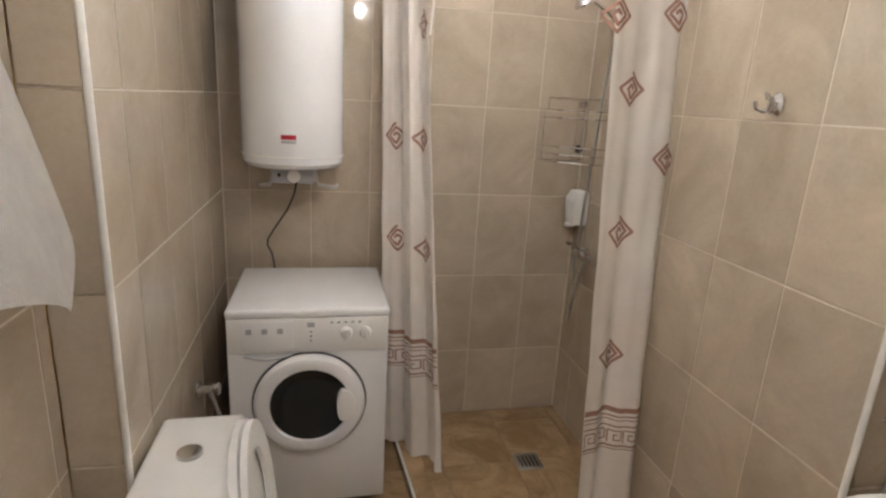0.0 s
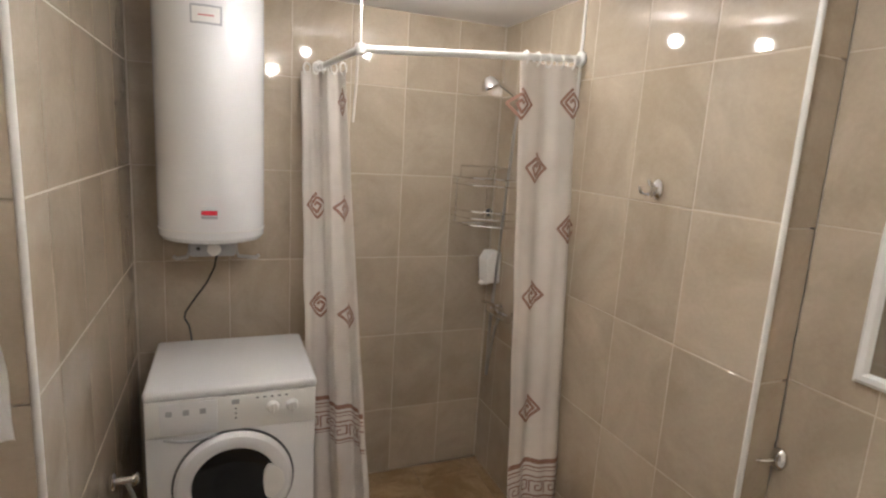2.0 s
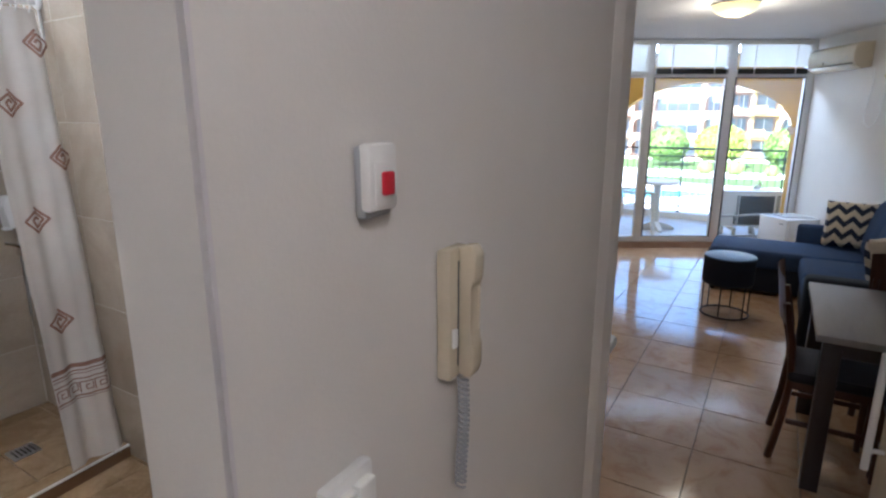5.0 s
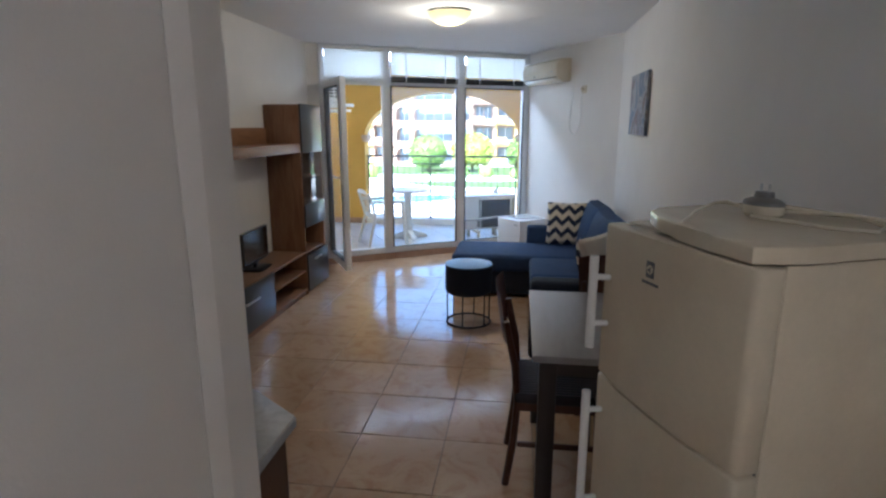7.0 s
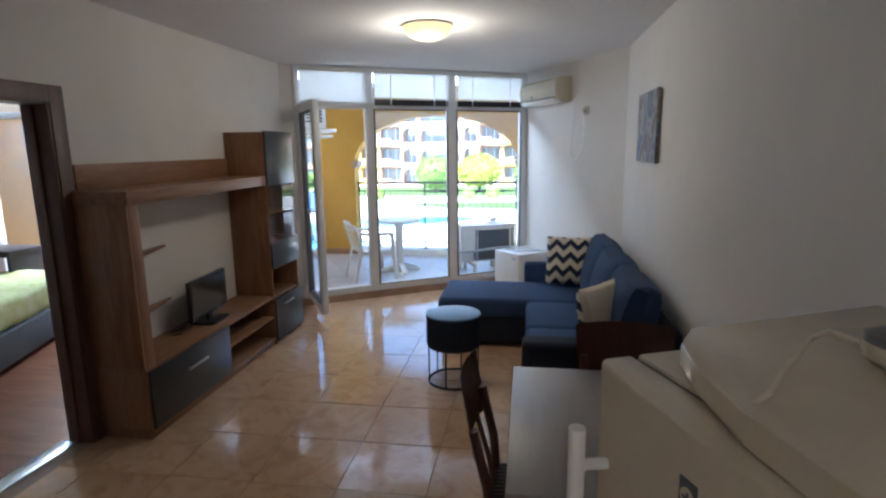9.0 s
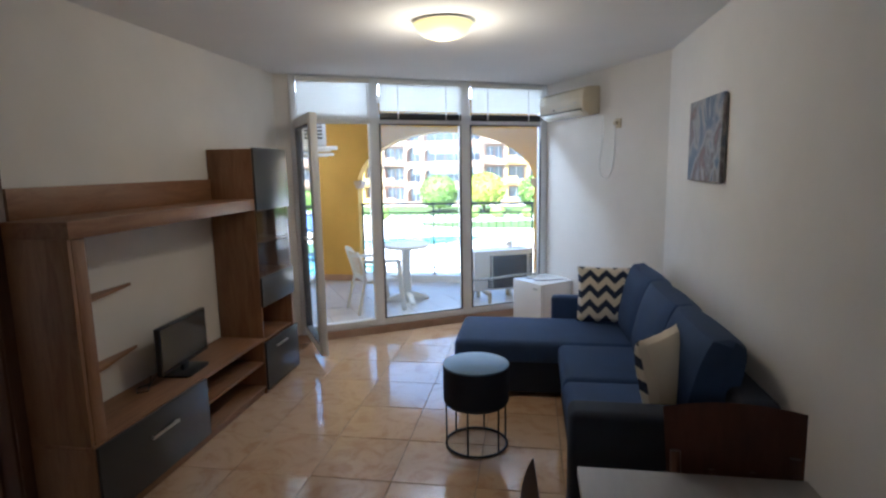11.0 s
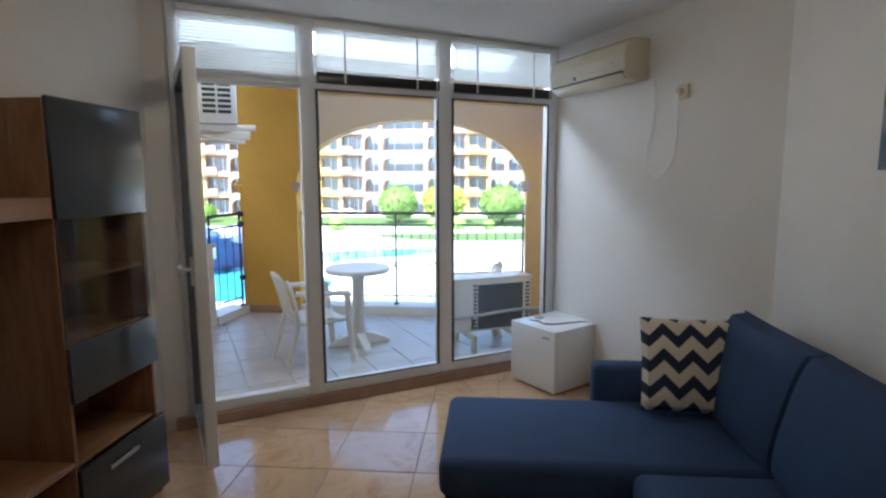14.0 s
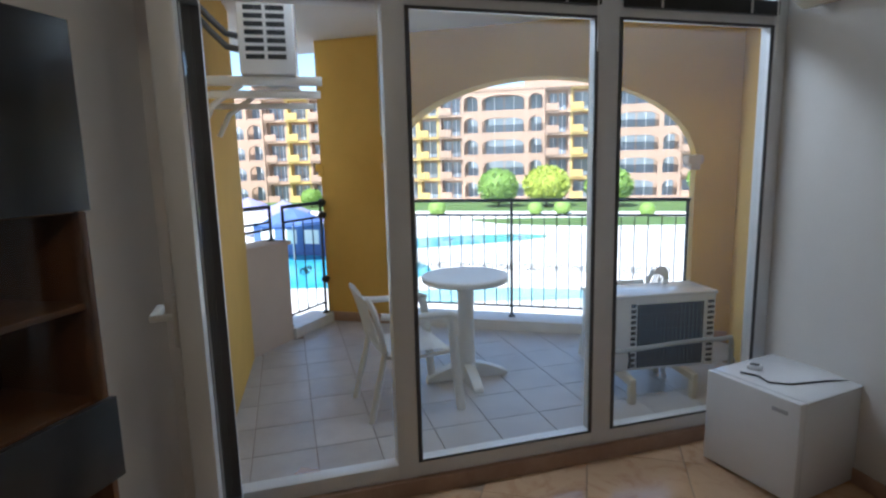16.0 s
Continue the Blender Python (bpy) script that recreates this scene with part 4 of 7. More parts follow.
# shower: kerb, floor, drain
KP = [(-2.797, 0.40), (-1.985, 0.455), (-1.80, 0.645), (-1.845, 1.293)]
for (x0, y0), (x1, y1) in zip(KP, KP[1:]):
    d = Vector((x1 - x0, y1 - y0)).normalized()
    n = Vector((-d.y, d.x)) * 0.085
    KB = thing("shower_kerb", pose(0, 0, 0), "tiled shower kerb with a white edging strip", "kerb", kind="structure")
    bm = bmesh.new()
    prism(bm, [(x0, y0), (x1, y1), (x1 + n.x, y1 + n.y), (x0 + n.x, y0 + n.y)], 0.0, 0.066)
    part("tiled_top", bm, TILE_BATHF, KB, smooth=False)
    bm = bmesh.new()
    prism(bm, [(x0 - n.x * 0.03, y0 - n.y * 0.03), (x1 - n.x * 0.03, y1 - n.y * 0.03), (x1 - n.x * 0.02, y1 - n.y * 0.02), (x0 - n.x * 0.02, y0 - n.y * 0.02)], 0.0, 0.058)
    part("riser", bm, mat("dark_riser_tile", (0.20, 0.11, 0.06), None, 6, 0.25, 0.05), KB, smooth=False)
    bm = bmesh.new()
    rod(bm, (x0, y0, 0.063), (x1, y1, 0.063), 0.0065, 8)
    part("edging_strip", bm, WHITE_T, KB)
DRN = thing("floor_drain", pose(-2.338, 1.03, 0.001), "small dark square floor drain in the shower", "drain", kind="structure")
bpart("plate", STEEL, DRN, -0.06, 0.06, -0.06, 0.06, 0, 0.004, bevel=0.002)
for k in range(5):
    bpart("slot", BLACK, DRN, -0.04, 0.04, -0.042 + k * 0.019, -0.034 + k * 0.019, 0.0042, 0.005, bevel=0)

# shower rail
SR = thing("shower_rail", pose(0, 0, 0), "white tubular corner rail of the shower curtain, tied up with cord", "rail")
RC, RL, RR = (-2.04, 0.43, 2.055), (-2.795, 0.415, 2.075), (-2.055, 1.292, 2.120)
for a, b in ((RL, RC), (RC, RR)):
    bm = bmesh.new()
    rod(bm, a, b, 0.0125, 14)
    part("tube", bm, WHITE_P, SR)
for c, ax in ((RL, (1, 0, 0)), (RR, (0, 1, 0))):
    bm = bmesh.new()
    disc(bm, c, ax, 0.03, 0.02, 20, 0.006)
    part("wall_flange", bm, WHITE_P, SR)
bm = bmesh.new()
lathe(bm, [(0, -0.02), (0.018, -0.016), (0.02, 0), (0.018, 0.016), (0, 0.02)], 16, Matrix.Translation(RC))
part("corner_joint", bm, WHITE_P, SR)
bm = bmesh.new()
tube(bm, [(RC[0], RC[1], RC[2]), (RC[0] - 0.005, RC[1], 2.2), (RC[0] - 0.03, RC[1] + 0.005, BTOP)], 0.004, 6)
tube(bm, [(RC[0] + 0.01, RC[1] - 0.01, RC[2] - 0.02), (RC[0] + 0.012, RC[1] - 0.012, 1.95), (RC[0] + 0.01, RC[1] - 0.02, 1.82)], 0.0045, 6)
part("cord", bm, CURTAIN, SR, "white knotted cord")


def curtain(name, a0, a1, b0, b1, z0, z1, folds, deep, cols, marks, band, half=0.5):
    """A curtain gathered between a0 and a1 on the rail, b0 and b1 at the hem, with printed marks."""
    t = thing(name, pose(0, 0, 0), "cream shower curtain gathered on its rail, printed with brown meander squares", "curtain", "shower curtains")
    a0, a1, b0, b1 = (Vector(p) for p in (a0, a1, b0, b1))

    def at(u, f, off=0.0):
        top, low = a0.lerp(a1, u), b0.lerp(b1, u)
        p = top.lerp(low, f)
        d = (a1 - a0).lerp(b1 - b0, f).normalized()
        n = Vector((d.y, -d.x))
        if n.x < 0:
            n = -n
        k = deep * (0.55 + 0.45 * f)
        w = k * math.sin(2 * math.pi * folds * u + 0.6 + 0.5 * f) + k * 0.35 * math.sin(2 * math.pi * folds * 2.3 * u + 2 * f + 1.0)
        crease = 0.0035 * math.sin(31 * f + 9 * u) * math.sin(5 * u + 3 * f)
        p = p + n * (w + crease + off)
        return Vector((p.x, p.y, z1 + (z0 - z1) * f))

    bm = bmesh.new()
    nu, nf = 64, 46
    rows = [[bm.verts.new(at(i / nu, j / nf)) for i in range(nu + 1)] for j in range(nf + 1)]
    for p, q in zip(rows, rows[1:]):
        for i in range(nu):
            bm.faces.new((p[i], p[i + 1], q[i + 1], q[i]))
    part("cloth", bm, CURTAIN, t)

    def ribbon(bm, pts, w):
        out = []
        pts2 = []
        for p, q in zip(pts, pts[1:]):
            k = max(2, int(max(abs(q[0] - p[0]) * nu, abs(q[1] - p[1]) * nf) * 2))
            pts2 += [(p[0] + (q[0] - p[0]) * i / k, p[1] + (q[1] - p[1]) * i / k) for i in range(k)]
        pts2.append(pts[-1])
        for i, (u, f) in enumerate(pts2):
            u2, f2 = pts2[min(i + 1, len(pts2) - 1)]
            u1, f1 = pts2[max(i - 1, 0)]
            du, df = (u2 - u1) * wide, (f2 - f1) * tall
            ln = math.hypot(du, df) or 1
            nx, nf_ = -df / ln * w / wide, du / ln * w / tall
            out.append((bm.verts.new(at(u + nx, f + nf_, 0.0025)), bm.verts.new(at(u - nx, f - nf_, 0.0025))))
        for (p, q), (r, s) in zip(out, out[1:]):
            bm.faces.new((p, q, s, r))

    wide, tall = (b1 - b0).length * 1.05 + 0.02, z1 - z0
    for u, z, flip in marks:
        f = (z1 - z) / (z1 - z0)
        bm = bmesh.new()
        s, pts = 0.055, []
        for k, r in enumerate((1, 1, 1, 0.97, 0.66, 0.62, 0.60, 0.30, 0.26, 0.24)):
            a = math.pi / 2 * k * (-1 if flip else 1) + math.pi / 2
            pts.append((u + s * r * math.cos(a) / wide, f - s * r * math.sin(a) / tall))
        ribbon(bm, pts, 0.0055)
        part("printed_square", bm, MOTIF, t)
    for z, w in ((band + 0.10, 0.010), (band + 0.075, 0.003), (band + 0.060, 0.002), (band + 0.035, 0.003), (band - 0.045, 0.004), (band - 0.058, 0.002)):
        bm = bmesh.new()
        f = (z1 - z) / (z1 - z0)
        ribbon(bm, [(0.005, f), (0.995, f)], w)
        part("printed_band", bm, MOTIF, t)
    step = 0.062 / wide
    u = 0.03
    while u + step < 1:
        bm = bmesh.new()
        pts = [(0, -0.028), (0, 0.022), (0.85, 0.022), (0.85, -0.016), (0.35, -0.016), (0.35, 0.006), (0.6, 0.006)]
        ribbon(bm, [(u + step * x, (z1 - (band + dz - 0.005)) / (z1 - z0)) for x, dz in pts], 0.0028)
        part("printed_meander", bm, MOTIF, t)
        u += step
    for k in range(5):
        bm = bmesh.new()
        c = a0.lerp(a1, (k + 0.5) / 5)
        ax = (a1 - a0).normalized()
        q = Vector((ax.x, ax.y, 0)).to_track_quat("Z", "Y").to_matrix().to_4x4()
        tube(bm, [Matrix.Translation((c.x, c.y, z1 + 0.012)) @ q @ Vector(p) for p in loop(0.024, 16)], 0.0035, 6, closed=True)
        part("ring", bm, WHITE_P, t)
    return t


curtain("shower_curtain", (-2.74, 0.335), (-2.58, 0.50), (-2.52, 0.375), (-2.24, 0.60), 0.07, 2.045, 2.2, 0.026, 2,
        [(0.22, 1.47, False), (0.74, 1.47, True), (0.22, 1.03, False), (0.74, 1.01, True), (0.85, 1.92, True)], 0.50)
curtain("shower_curtain", (-2.045, 1.02), (-2.05, 1.275), (-1.86, 1.035), (-1.865, 1.28), 0.045, 2.085, 1.4, 0.020, 2,
        [(0.34, 1.70, True), (0.36, 1.21, True), (0.38, 0.75, True), (0.92, 1.95, False), (0.95, 1.47, False), (0.03, 1.93, True)], 0.43)


def wire_caddy():
    t = thing("shower_caddy", pose(-2.795, 1.338, 1.38), "two-tier chrome wire corner caddy in the shower", "caddy")

    def arc(r, z):
        return [(r * math.cos(math.pi / 2 * k / 12), -r * math.sin(math.pi / 2 * k / 12), z) for k in range(13)]

    for z in (0.0, 0.035, 0.07, 0.20, 0.235):
        bm = bmesh.new()
        tube(bm, [(0.006, -0.24, z)] + [(x, y, z) for x, y, _ in arc(0.235, z)][::-1] + [(0.24, -0.006, z)], 0.0036, 6)
        part("rim_wire", bm, CHROME, t)
    for z in (0.0, 0.20):
        for k in range(1, 7):
            bm = bmesh.new()
            r = 0.235
            x = r * k / 7
            y = -math.sqrt(r * r - x * x)
            tube(bm, [(x, -0.006, z), (x, y, z)], 0.002, 5)
            part("shelf_wire", bm, CHROME, t)
    for a in (0.12, 0.36, 0.64, 0.88):
        bm = bmesh.new()
        x, y = 0.235 * math.cos(math.pi / 2 * a), -0.235 * math.sin(math.pi / 2 * a)
        if a < 0.2 or a > 0.8:
            tube(bm, [(x, y, 0.0), (x, y, 0.235)], 0.0026, 6)
        else:
            tube(bm, [(x * 0.3, y * 0.3, 0.0), (x * 0.3, y * 0.3, 0.285)], 0.0026, 6)
        part("upright", bm, CHROME, t)
    bm = bmesh.new()
    tube(bm, [(0.008, -0.20, 0.235), (0.008, -0.20, 0.29), (0.008, -0.03, 0.29), (0.03, -0.008, 0.29), (0.20, -0.008, 0.29), (0.20, -0.008, 0.235)], 0.003, 6)
    part("top_wire", bm, CHROME, t)
    for z in (0.055, 0.265):
        bm = bmesh.new()
        disc(bm, (0.035, -0.035, z), (1, -1, 0), 0.02, 0.014, 16, 0.004)
        part("suction_cup", bm, BLACK if z < 0.1 else CHROME, t)
    return t


wire_caddy()
SP = thing("soap_dispenser", pose(-2.70, 1.340, 1.075, 0, 0, 180), "white plastic wall soap dispenser", "dispenser")
bm = bmesh.new()
prism(bm, [(0.0, 0.0), (0.075, 0.0), (0.085, 0.12), (0.06, 0.165), (0.0, 0.165)], -0.05, 0.05, Matrix(((0, 0, 1, 0), (1, 0, 0, 0), (0, 1, 0, 0), (0, 0, 0, 1))), bevel=0.008)
part("casing", bm, WHITE_P, SP)
bpart("sight_window", GREY_P, SP, 0.0495, 0.0512, 0.03, 0.045, 0.03, 0.12, bevel=0.0005)
bm = bmesh.new()
box(bm, -0.02, 0.02, 0.05, 0.09, -0.012, 0.004, bevel=0.004)
part("push_lever", bm, WHITE_P, SP)


def shower_set():
    t = thing("shower_mixer", pose(-2.53, 1.340, 0, 0, 0, 180), "chrome shower mixer with hose and overhead shower arm", "shower")
    bm = bmesh.new()
    for x in (-0.075, 0.075):
        disc(bm, (x, 0.008, 0.95), (0, 1, 0), 0.03, 0.014, 20, 0.004)
        rod(bm, (x, 0.0, 0.95), (x, 0.05, 0.95), 0.014)
    rod(bm, (-0.10, 0.055, 0.95), (0.10, 0.055, 0.95), 0.022, 18)
    part("body", bm, CHROME, t)
    bm = bmesh.new()
    lathe(bm, [(0, 0), (0.026, 0), (0.024, 0.03), (0, 0.036)], 20, Matrix.Translation((0, 0.06, 0.96)) @ Matrix.Rotation(radians(-40), 4, "X"))
    tube(bm, [(0, 0.08, 0.985), (0, 0.11, 1.01), (0, 0.155, 1.025)], 0.008, 8)
    part("lever", bm, CHROME, t)
    bm = bmesh.new()
    tube(bm, [(0.0, 0.055, 0.93), (0.0, 0.075, 0.86), (0.01, 0.09, 0.70), (0.03, 0.085, 0.62), (0.05, 0.075, 0.66), (0.06, 0.07, 0.9), (0.05, 0.05, 1.4), (0.03, 0.035, 1.85), (0.01, 0.03, 1.96)], 0.0065, 8)
    part("hose", bm, STEEL, t)
    bm = bmesh.new()
    disc(bm, (0.0, 0.01, 1.985), (0, 1, 0), 0.024, 0.02, 18, 0.004)
    tube(bm, [(0.0, 0.02, 1.985), (-0.01, 0.05, 1.99), (-0.03, 0.10, 2.02), (-0.05, 0.19, 2.06)], 0.011, 10)
    part("arm", bm, CHROME, t)
    bm = bmesh.new()
    lathe(bm, [(0, 0.0), (0.044, 0.0), (0.046, 0.008), (0.03, 0.035), (0.014, 0.05), (0, 0.052)], 24, Matrix.Translation((-0.055, 0.215, 2.03)) @ Matrix.Rotation(radians(-28), 4, "X"))
    part("shower_head", bm, CHROME, t)
    return t


shower_set()
for sx, sy in SPOTS:
    SPT = thing("ceiling_spotlight", pose(sx, sy, BTOP), "small round recessed ceiling spotlight, lit", "spotlight", "bathroom ceiling spotlights")
    bm = bmesh.new()
    lathe(bm, [(0.026, 0.0), (0.044, -0.002), (0.041, -0.008), (0.027, -0.009), (0.025, -0.004)], 28)
    part("bezel", bm, WHITE_P, SPT)
    bm = bmesh.new()
    disc(bm, (0, 0, -0.004), (0, 0, 1), 0.026, 0.003, 24)
    part("lens", bm, SPOTGLOW, SPT, "glowing frosted lens")

# ---- hall things ----
HX = 0.363
SWT = thing("emergency_switch", pose(HX, 0.490, 1.578) @ Matrix.Diagonal((0.7, 0.66, 0.66, 1)), "white wall switch with a red rocker on a grey box", "switch")
bpart("back_box", GREY_P, SWT, 0.0, 0.022, -0.036, 0.036, -0.062, 0.055, bevel=0.008)
bpart("cover_plate", WHITE_P, SWT, 0.010, 0.034, -0.037, 0.037, -0.050, 0.058, bevel=0.008)
bpart("inner_frame", WHITE_P, SWT, 0.033, 0.037, -0.026, 0.026, -0.040, 0.030, bevel=0.001)
bpart("rocker", RED, SWT, 0.036, 0.045, -0.014, 0.014, -0.024, 0.014, bevel=0.004, label="red rocker")


def intercom():
    t = thing("intercom_handset", pose(HX, 0.656, 1.282) @ Matrix.Diagonal((0.8, 0.64, 0.90, 1)), "cream wall intercom handset with coiled cord", "intercom")
    bpart("base", CREAM_P, t, 0.0, 0.028, -0.042, 0.042, 0.0, 0.21, bevel=0.006)
    bm = bmesh.new()
    prism(bm, [(0.026, 0.004), (0.050, 0.0), (0.058, 0.02), (0.058, 0.055), (0.046, 0.075), (0.046, 0.145), (0.058, 0.16), (0.060, 0.20), (0.050, 0.215), (0.026, 0.212)], -0.004, 0.040, Matrix(((1, 0, 0, 0), (0, 0, 1, 0), (0, 1, 0, 0), (0, 0, 0, 1))), bevel=0.005)
    part("receiver", bm, CREAM_P, t)
    bpart("call_button", WHITE_P, t, 0.027, 0.034, -0.034, -0.018, 0.055, 0.085, bevel=0.002)
    bpart("slot", RUBBER, t, 0.0275, 0.0295, -0.010, -0.006, 0.02, 0.19, bevel=0)
    bm = bmesh.new()
    tube(bm, [(0.03 + 0.010 * math.cos(a), 0.012 + 0.010 * math.sin(a) + 0.006 * math.sin(a / 30), -0.002 - 0.20 * a / (2 * math.pi * 22)) for a in [2 * math.pi * 22 * k / 264 for k in range(265)]], 0.0024, 5)
    part("coiled_cord", bm, GREY_P, t, "grey coiled cord")
    return t


intercom()
LS = thing("light_switch", pose(HX, 0.425, 1.215), "cream double light switch on the hall wall", "switch")
bpart("plate", WHITE_P, LS, 0.0, 0.016, -0.040, 0.040, -0.045, 0.045, bevel=0.005)
for y in (-0.016, 0.016):
    bpart("rocker", WHITE_P, LS, 0.015, 0.028, y - 0.015, y + 0.015, -0.03, 0.032, bevel=0.004)
# Unseen fixture made up to go with the added hall lamp.
HL = thing("hall_lamp", pose(1.15, -0.25, TOP), "white round ceiling lamp, added unseen in the hall", "lamp")
bm = bmesh.new()
lathe(bm, [(0.0, -0.075), (0.08, -0.07), (0.13, -0.045), (0.15, -0.012), (0.15, 0.0)], 32)
part("shade", bm, BULB, HL, "glowing glass shade")

# ---- living room things ----
def tv_unit():
    """A wall unit: low drawer, open shelves, a long upper shelf and a tall cabinet."""
    t = thing("tv_wall_unit", pose(-1.495, 0, 0), "oak-look television wall unit with anthracite fronts", "wall unit")
    X = 0.345

    def p(name, material, x0, x1, y0, y1, z0, z1, label="", bevel=0.0015):
        return bpart(name, material, t, x0, x1, y0, y1, z0, z1, bevel=bevel, label=label)

    p("plinth", OAK, 0.02, X - 0.02, 4.03, 5.655, 0.0, 0.045)
    p("base_bottom", OAK, 0, X, 4.02, 5.655, 0.045, 0.063)
    p("base_top", OAK, 0, X, 4.02, 5.655, 0.415, 0.437)
    p("base_side", OAK_UP, 0, X - 0.001, 4.02, 4.038, 0.063, 0.415)
    p("base_divider", OAK_UP, 0, X - 0.012, 4.885, 4.903, 0.063, 0.415)
    p("middle_shelf", OAK, 0, X - 0.01, 4.903, 5.655, 0.235, 0.253)
    p("base_back", OAK, 0, 0.006, 4.038, 5.655, 0.063, 0.415)
    f = p("drawer_front", ANTHRA, X, X + 0.018, 4.028, 4.893, 0.070, 0.428, "anthracite drawer front")
    bpart("handle", STEEL, f, X + 0.030, X + 0.040, 4.36, 4.58, 0.300, 0.318, bevel=0.003, label="slim steel bar handle")
    for y in (4.375, 4.565):
        bpart("handle_foot", STEEL, f, X + 0.017, X + 0.032, y - 0.006, y + 0.006, 0.303, 0.315, bevel=0.001)
    # upper left post and long shelf
    p("post_side", OAK_UP, 0.0, X - 0.01, 4.02, 4.042, 0.437, 1.40)
    p("post_front", OAK_UP, X - 0.028, X - 0.008, 4.042, 4.115, 0.437, 1.40)
    p("upper_shelf", OAK, 0.0, X + 0.005, 4.018, 5.655, 1.400, 1.478)
    p("upper_back", OAK, 0.0, 0.018, 4.06, 5.655, 1.478, 1.625)
    for z in (0.650, 1.030):
        bm = bmesh.new()
        prism(bm, [(0.0, 4.042), (0.17, 4.042), (0.14, 4.20), (0.0, 4.78)], z, z + 0.018)
        part("corner_shelf", bm, OAK, t, smooth=False)
    # tall cabinet
    a, b = 5.655, 6.19
    p("tall_side", OAK_UP, 0, X, a, a + 0.018, 0.0, 1.838)
    p("tall_side", OAK_UP, 0, X, b - 0.018, b, 0.0, 1.838)
    p("tall_top", OAK, 0, X - 0.001, a + 0.018, b - 0.018, 1.820, 1.838)
    p("tall_back", OAK_UP, 0, 0.006, a + 0.018, b - 0.018, 0.03, 1.82)
    for z in (0.03, 0.400, 0.668, 0.885, 1.14, 1.385):
        p("tall_shelf", OAK, 0.006, X - 0.012, a + 0.018, b - 0.018, z, z + 0.016)
    p("upper_door", ANTHRA, X, X + 0.018, a + 0.004, b + 0.004, 1.392, 1.846, "anthracite flap door")
    g = p("glass_door", SMOKED, X + 0.004, X + 0.009, a + 0.004, b - 0.004, 0.900, 1.388, "smoked glass door", bevel=0)
    g.visible_shadow = False
    p("middle_drawer", ANTHRA, X, X + 0.018, a + 0.004, b + 0.012, 0.672, 0.896, "anthracite drawer front")
    f = p("lower_door", ANTHRA, X, X + 0.018, a + 0.004, b + 0.035, 0.030, 0.396, "anthracite door")
    bpart("handle", STEEL, f, X + 0.030, X + 0.040, 5.80, 5.99, 0.325, 0.343, bevel=0.003, label="slim steel bar handle")
    for y in (5.82, 5.97):
        bpart("handle_foot", STEEL, f, X + 0.017, X + 0.032, y - 0.006, y + 0.006, 0.328, 0.340, bevel=0.001)
    return t


tv_unit()
TVS = thing("television", pose(-1.33, 4.975, 0.4385, 0, 0, 4), "small black flat-screen television on its foot", "television")
bpart("casing", BLACK, TVS, -0.018, 0.014, -0.262, 0.262, 0.055, 0.345, bevel=0.006)
bpart("screen", mat("black_screen", (0.010, 0.010, 0.012), None, 5, 0.12, 0.0), TVS, 0.0142, 0.0155, -0.248, 0.248, 0.078, 0.333, bevel=0, label="dark glossy screen")
bpart("neck", BLACK, TVS, -0.012, 0.008, -0.03, 0.03, 0.012, 0.06, bevel=0.003)
bm = bmesh.new()
prism(bm, [(-0.085, -0.13), (0.085, -0.13), (0.095, -0.10), (0.095, 0.10), (0.085, 0.13), (-0.085, 0.13)], 0.0, 0.014, bevel=0.004)
part("foot", bm, BLACK, TVS)
TC = thing("tv_cable", pose(0, 0, 0), "black cable coiled behind the television", "cable")
bm = bmesh.new()
tube(bm, [(-1.36, 4.92, 0.55), (-1.40, 4.80, 0.47), (-1.38, 4.70, 0.443), (-1.34, 4.64, 0.443), (-1.38, 4.60, 0.443), (-1.43, 4.66, 0.443), (-1.40, 4.74, 0.443), (-1.46, 4.82, 0.46)], 0.004, 6)
part("cord", bm, BLACK, TC)


def cushion(bm, w, d, h, puff=0.35, m=None, nx=18, ny=18):
    """A stuffed cushion w by d, h thick at its middle."""
    grid = []
    for side in (1, -1):
        rows = []
        for j in range(ny + 1):
            row = []
            for i in range(nx + 1):
                u, v = 2 * i / nx - 1, 2 * j / ny - 1
                e = max(0.0, (1 - abs(u) ** 2.6)) ** puff * max(0.0, (1 - abs(v) ** 2.6)) ** puff
                pinch = 1 - 0.035 * (1 - abs(u * v)) * (abs(u) > 0.999 or abs(v) > 0.999)
                row.append(bm.verts.new((u * w / 2 * pinch, v * d / 2 * pinch, side * h / 2 * e)))
            rows.append(row)
        grid.append(rows)
        for p, q in zip(rows, rows[1:]):
            for i in range(nx):
                bm.faces.new((p[i], p[i + 1], q[i + 1], q[i]) if side > 0 else (p[i], q[i], q[i + 1], p[i + 1]))
    verts = [v for g in grid for r in g for v in r]
    bmesh.ops.remove_doubles(bm, verts=verts, dist=0.0005)
    if m is not None:
        bmesh.ops.transform(bm, matrix=m, verts=[v for v in verts if v.is_valid])


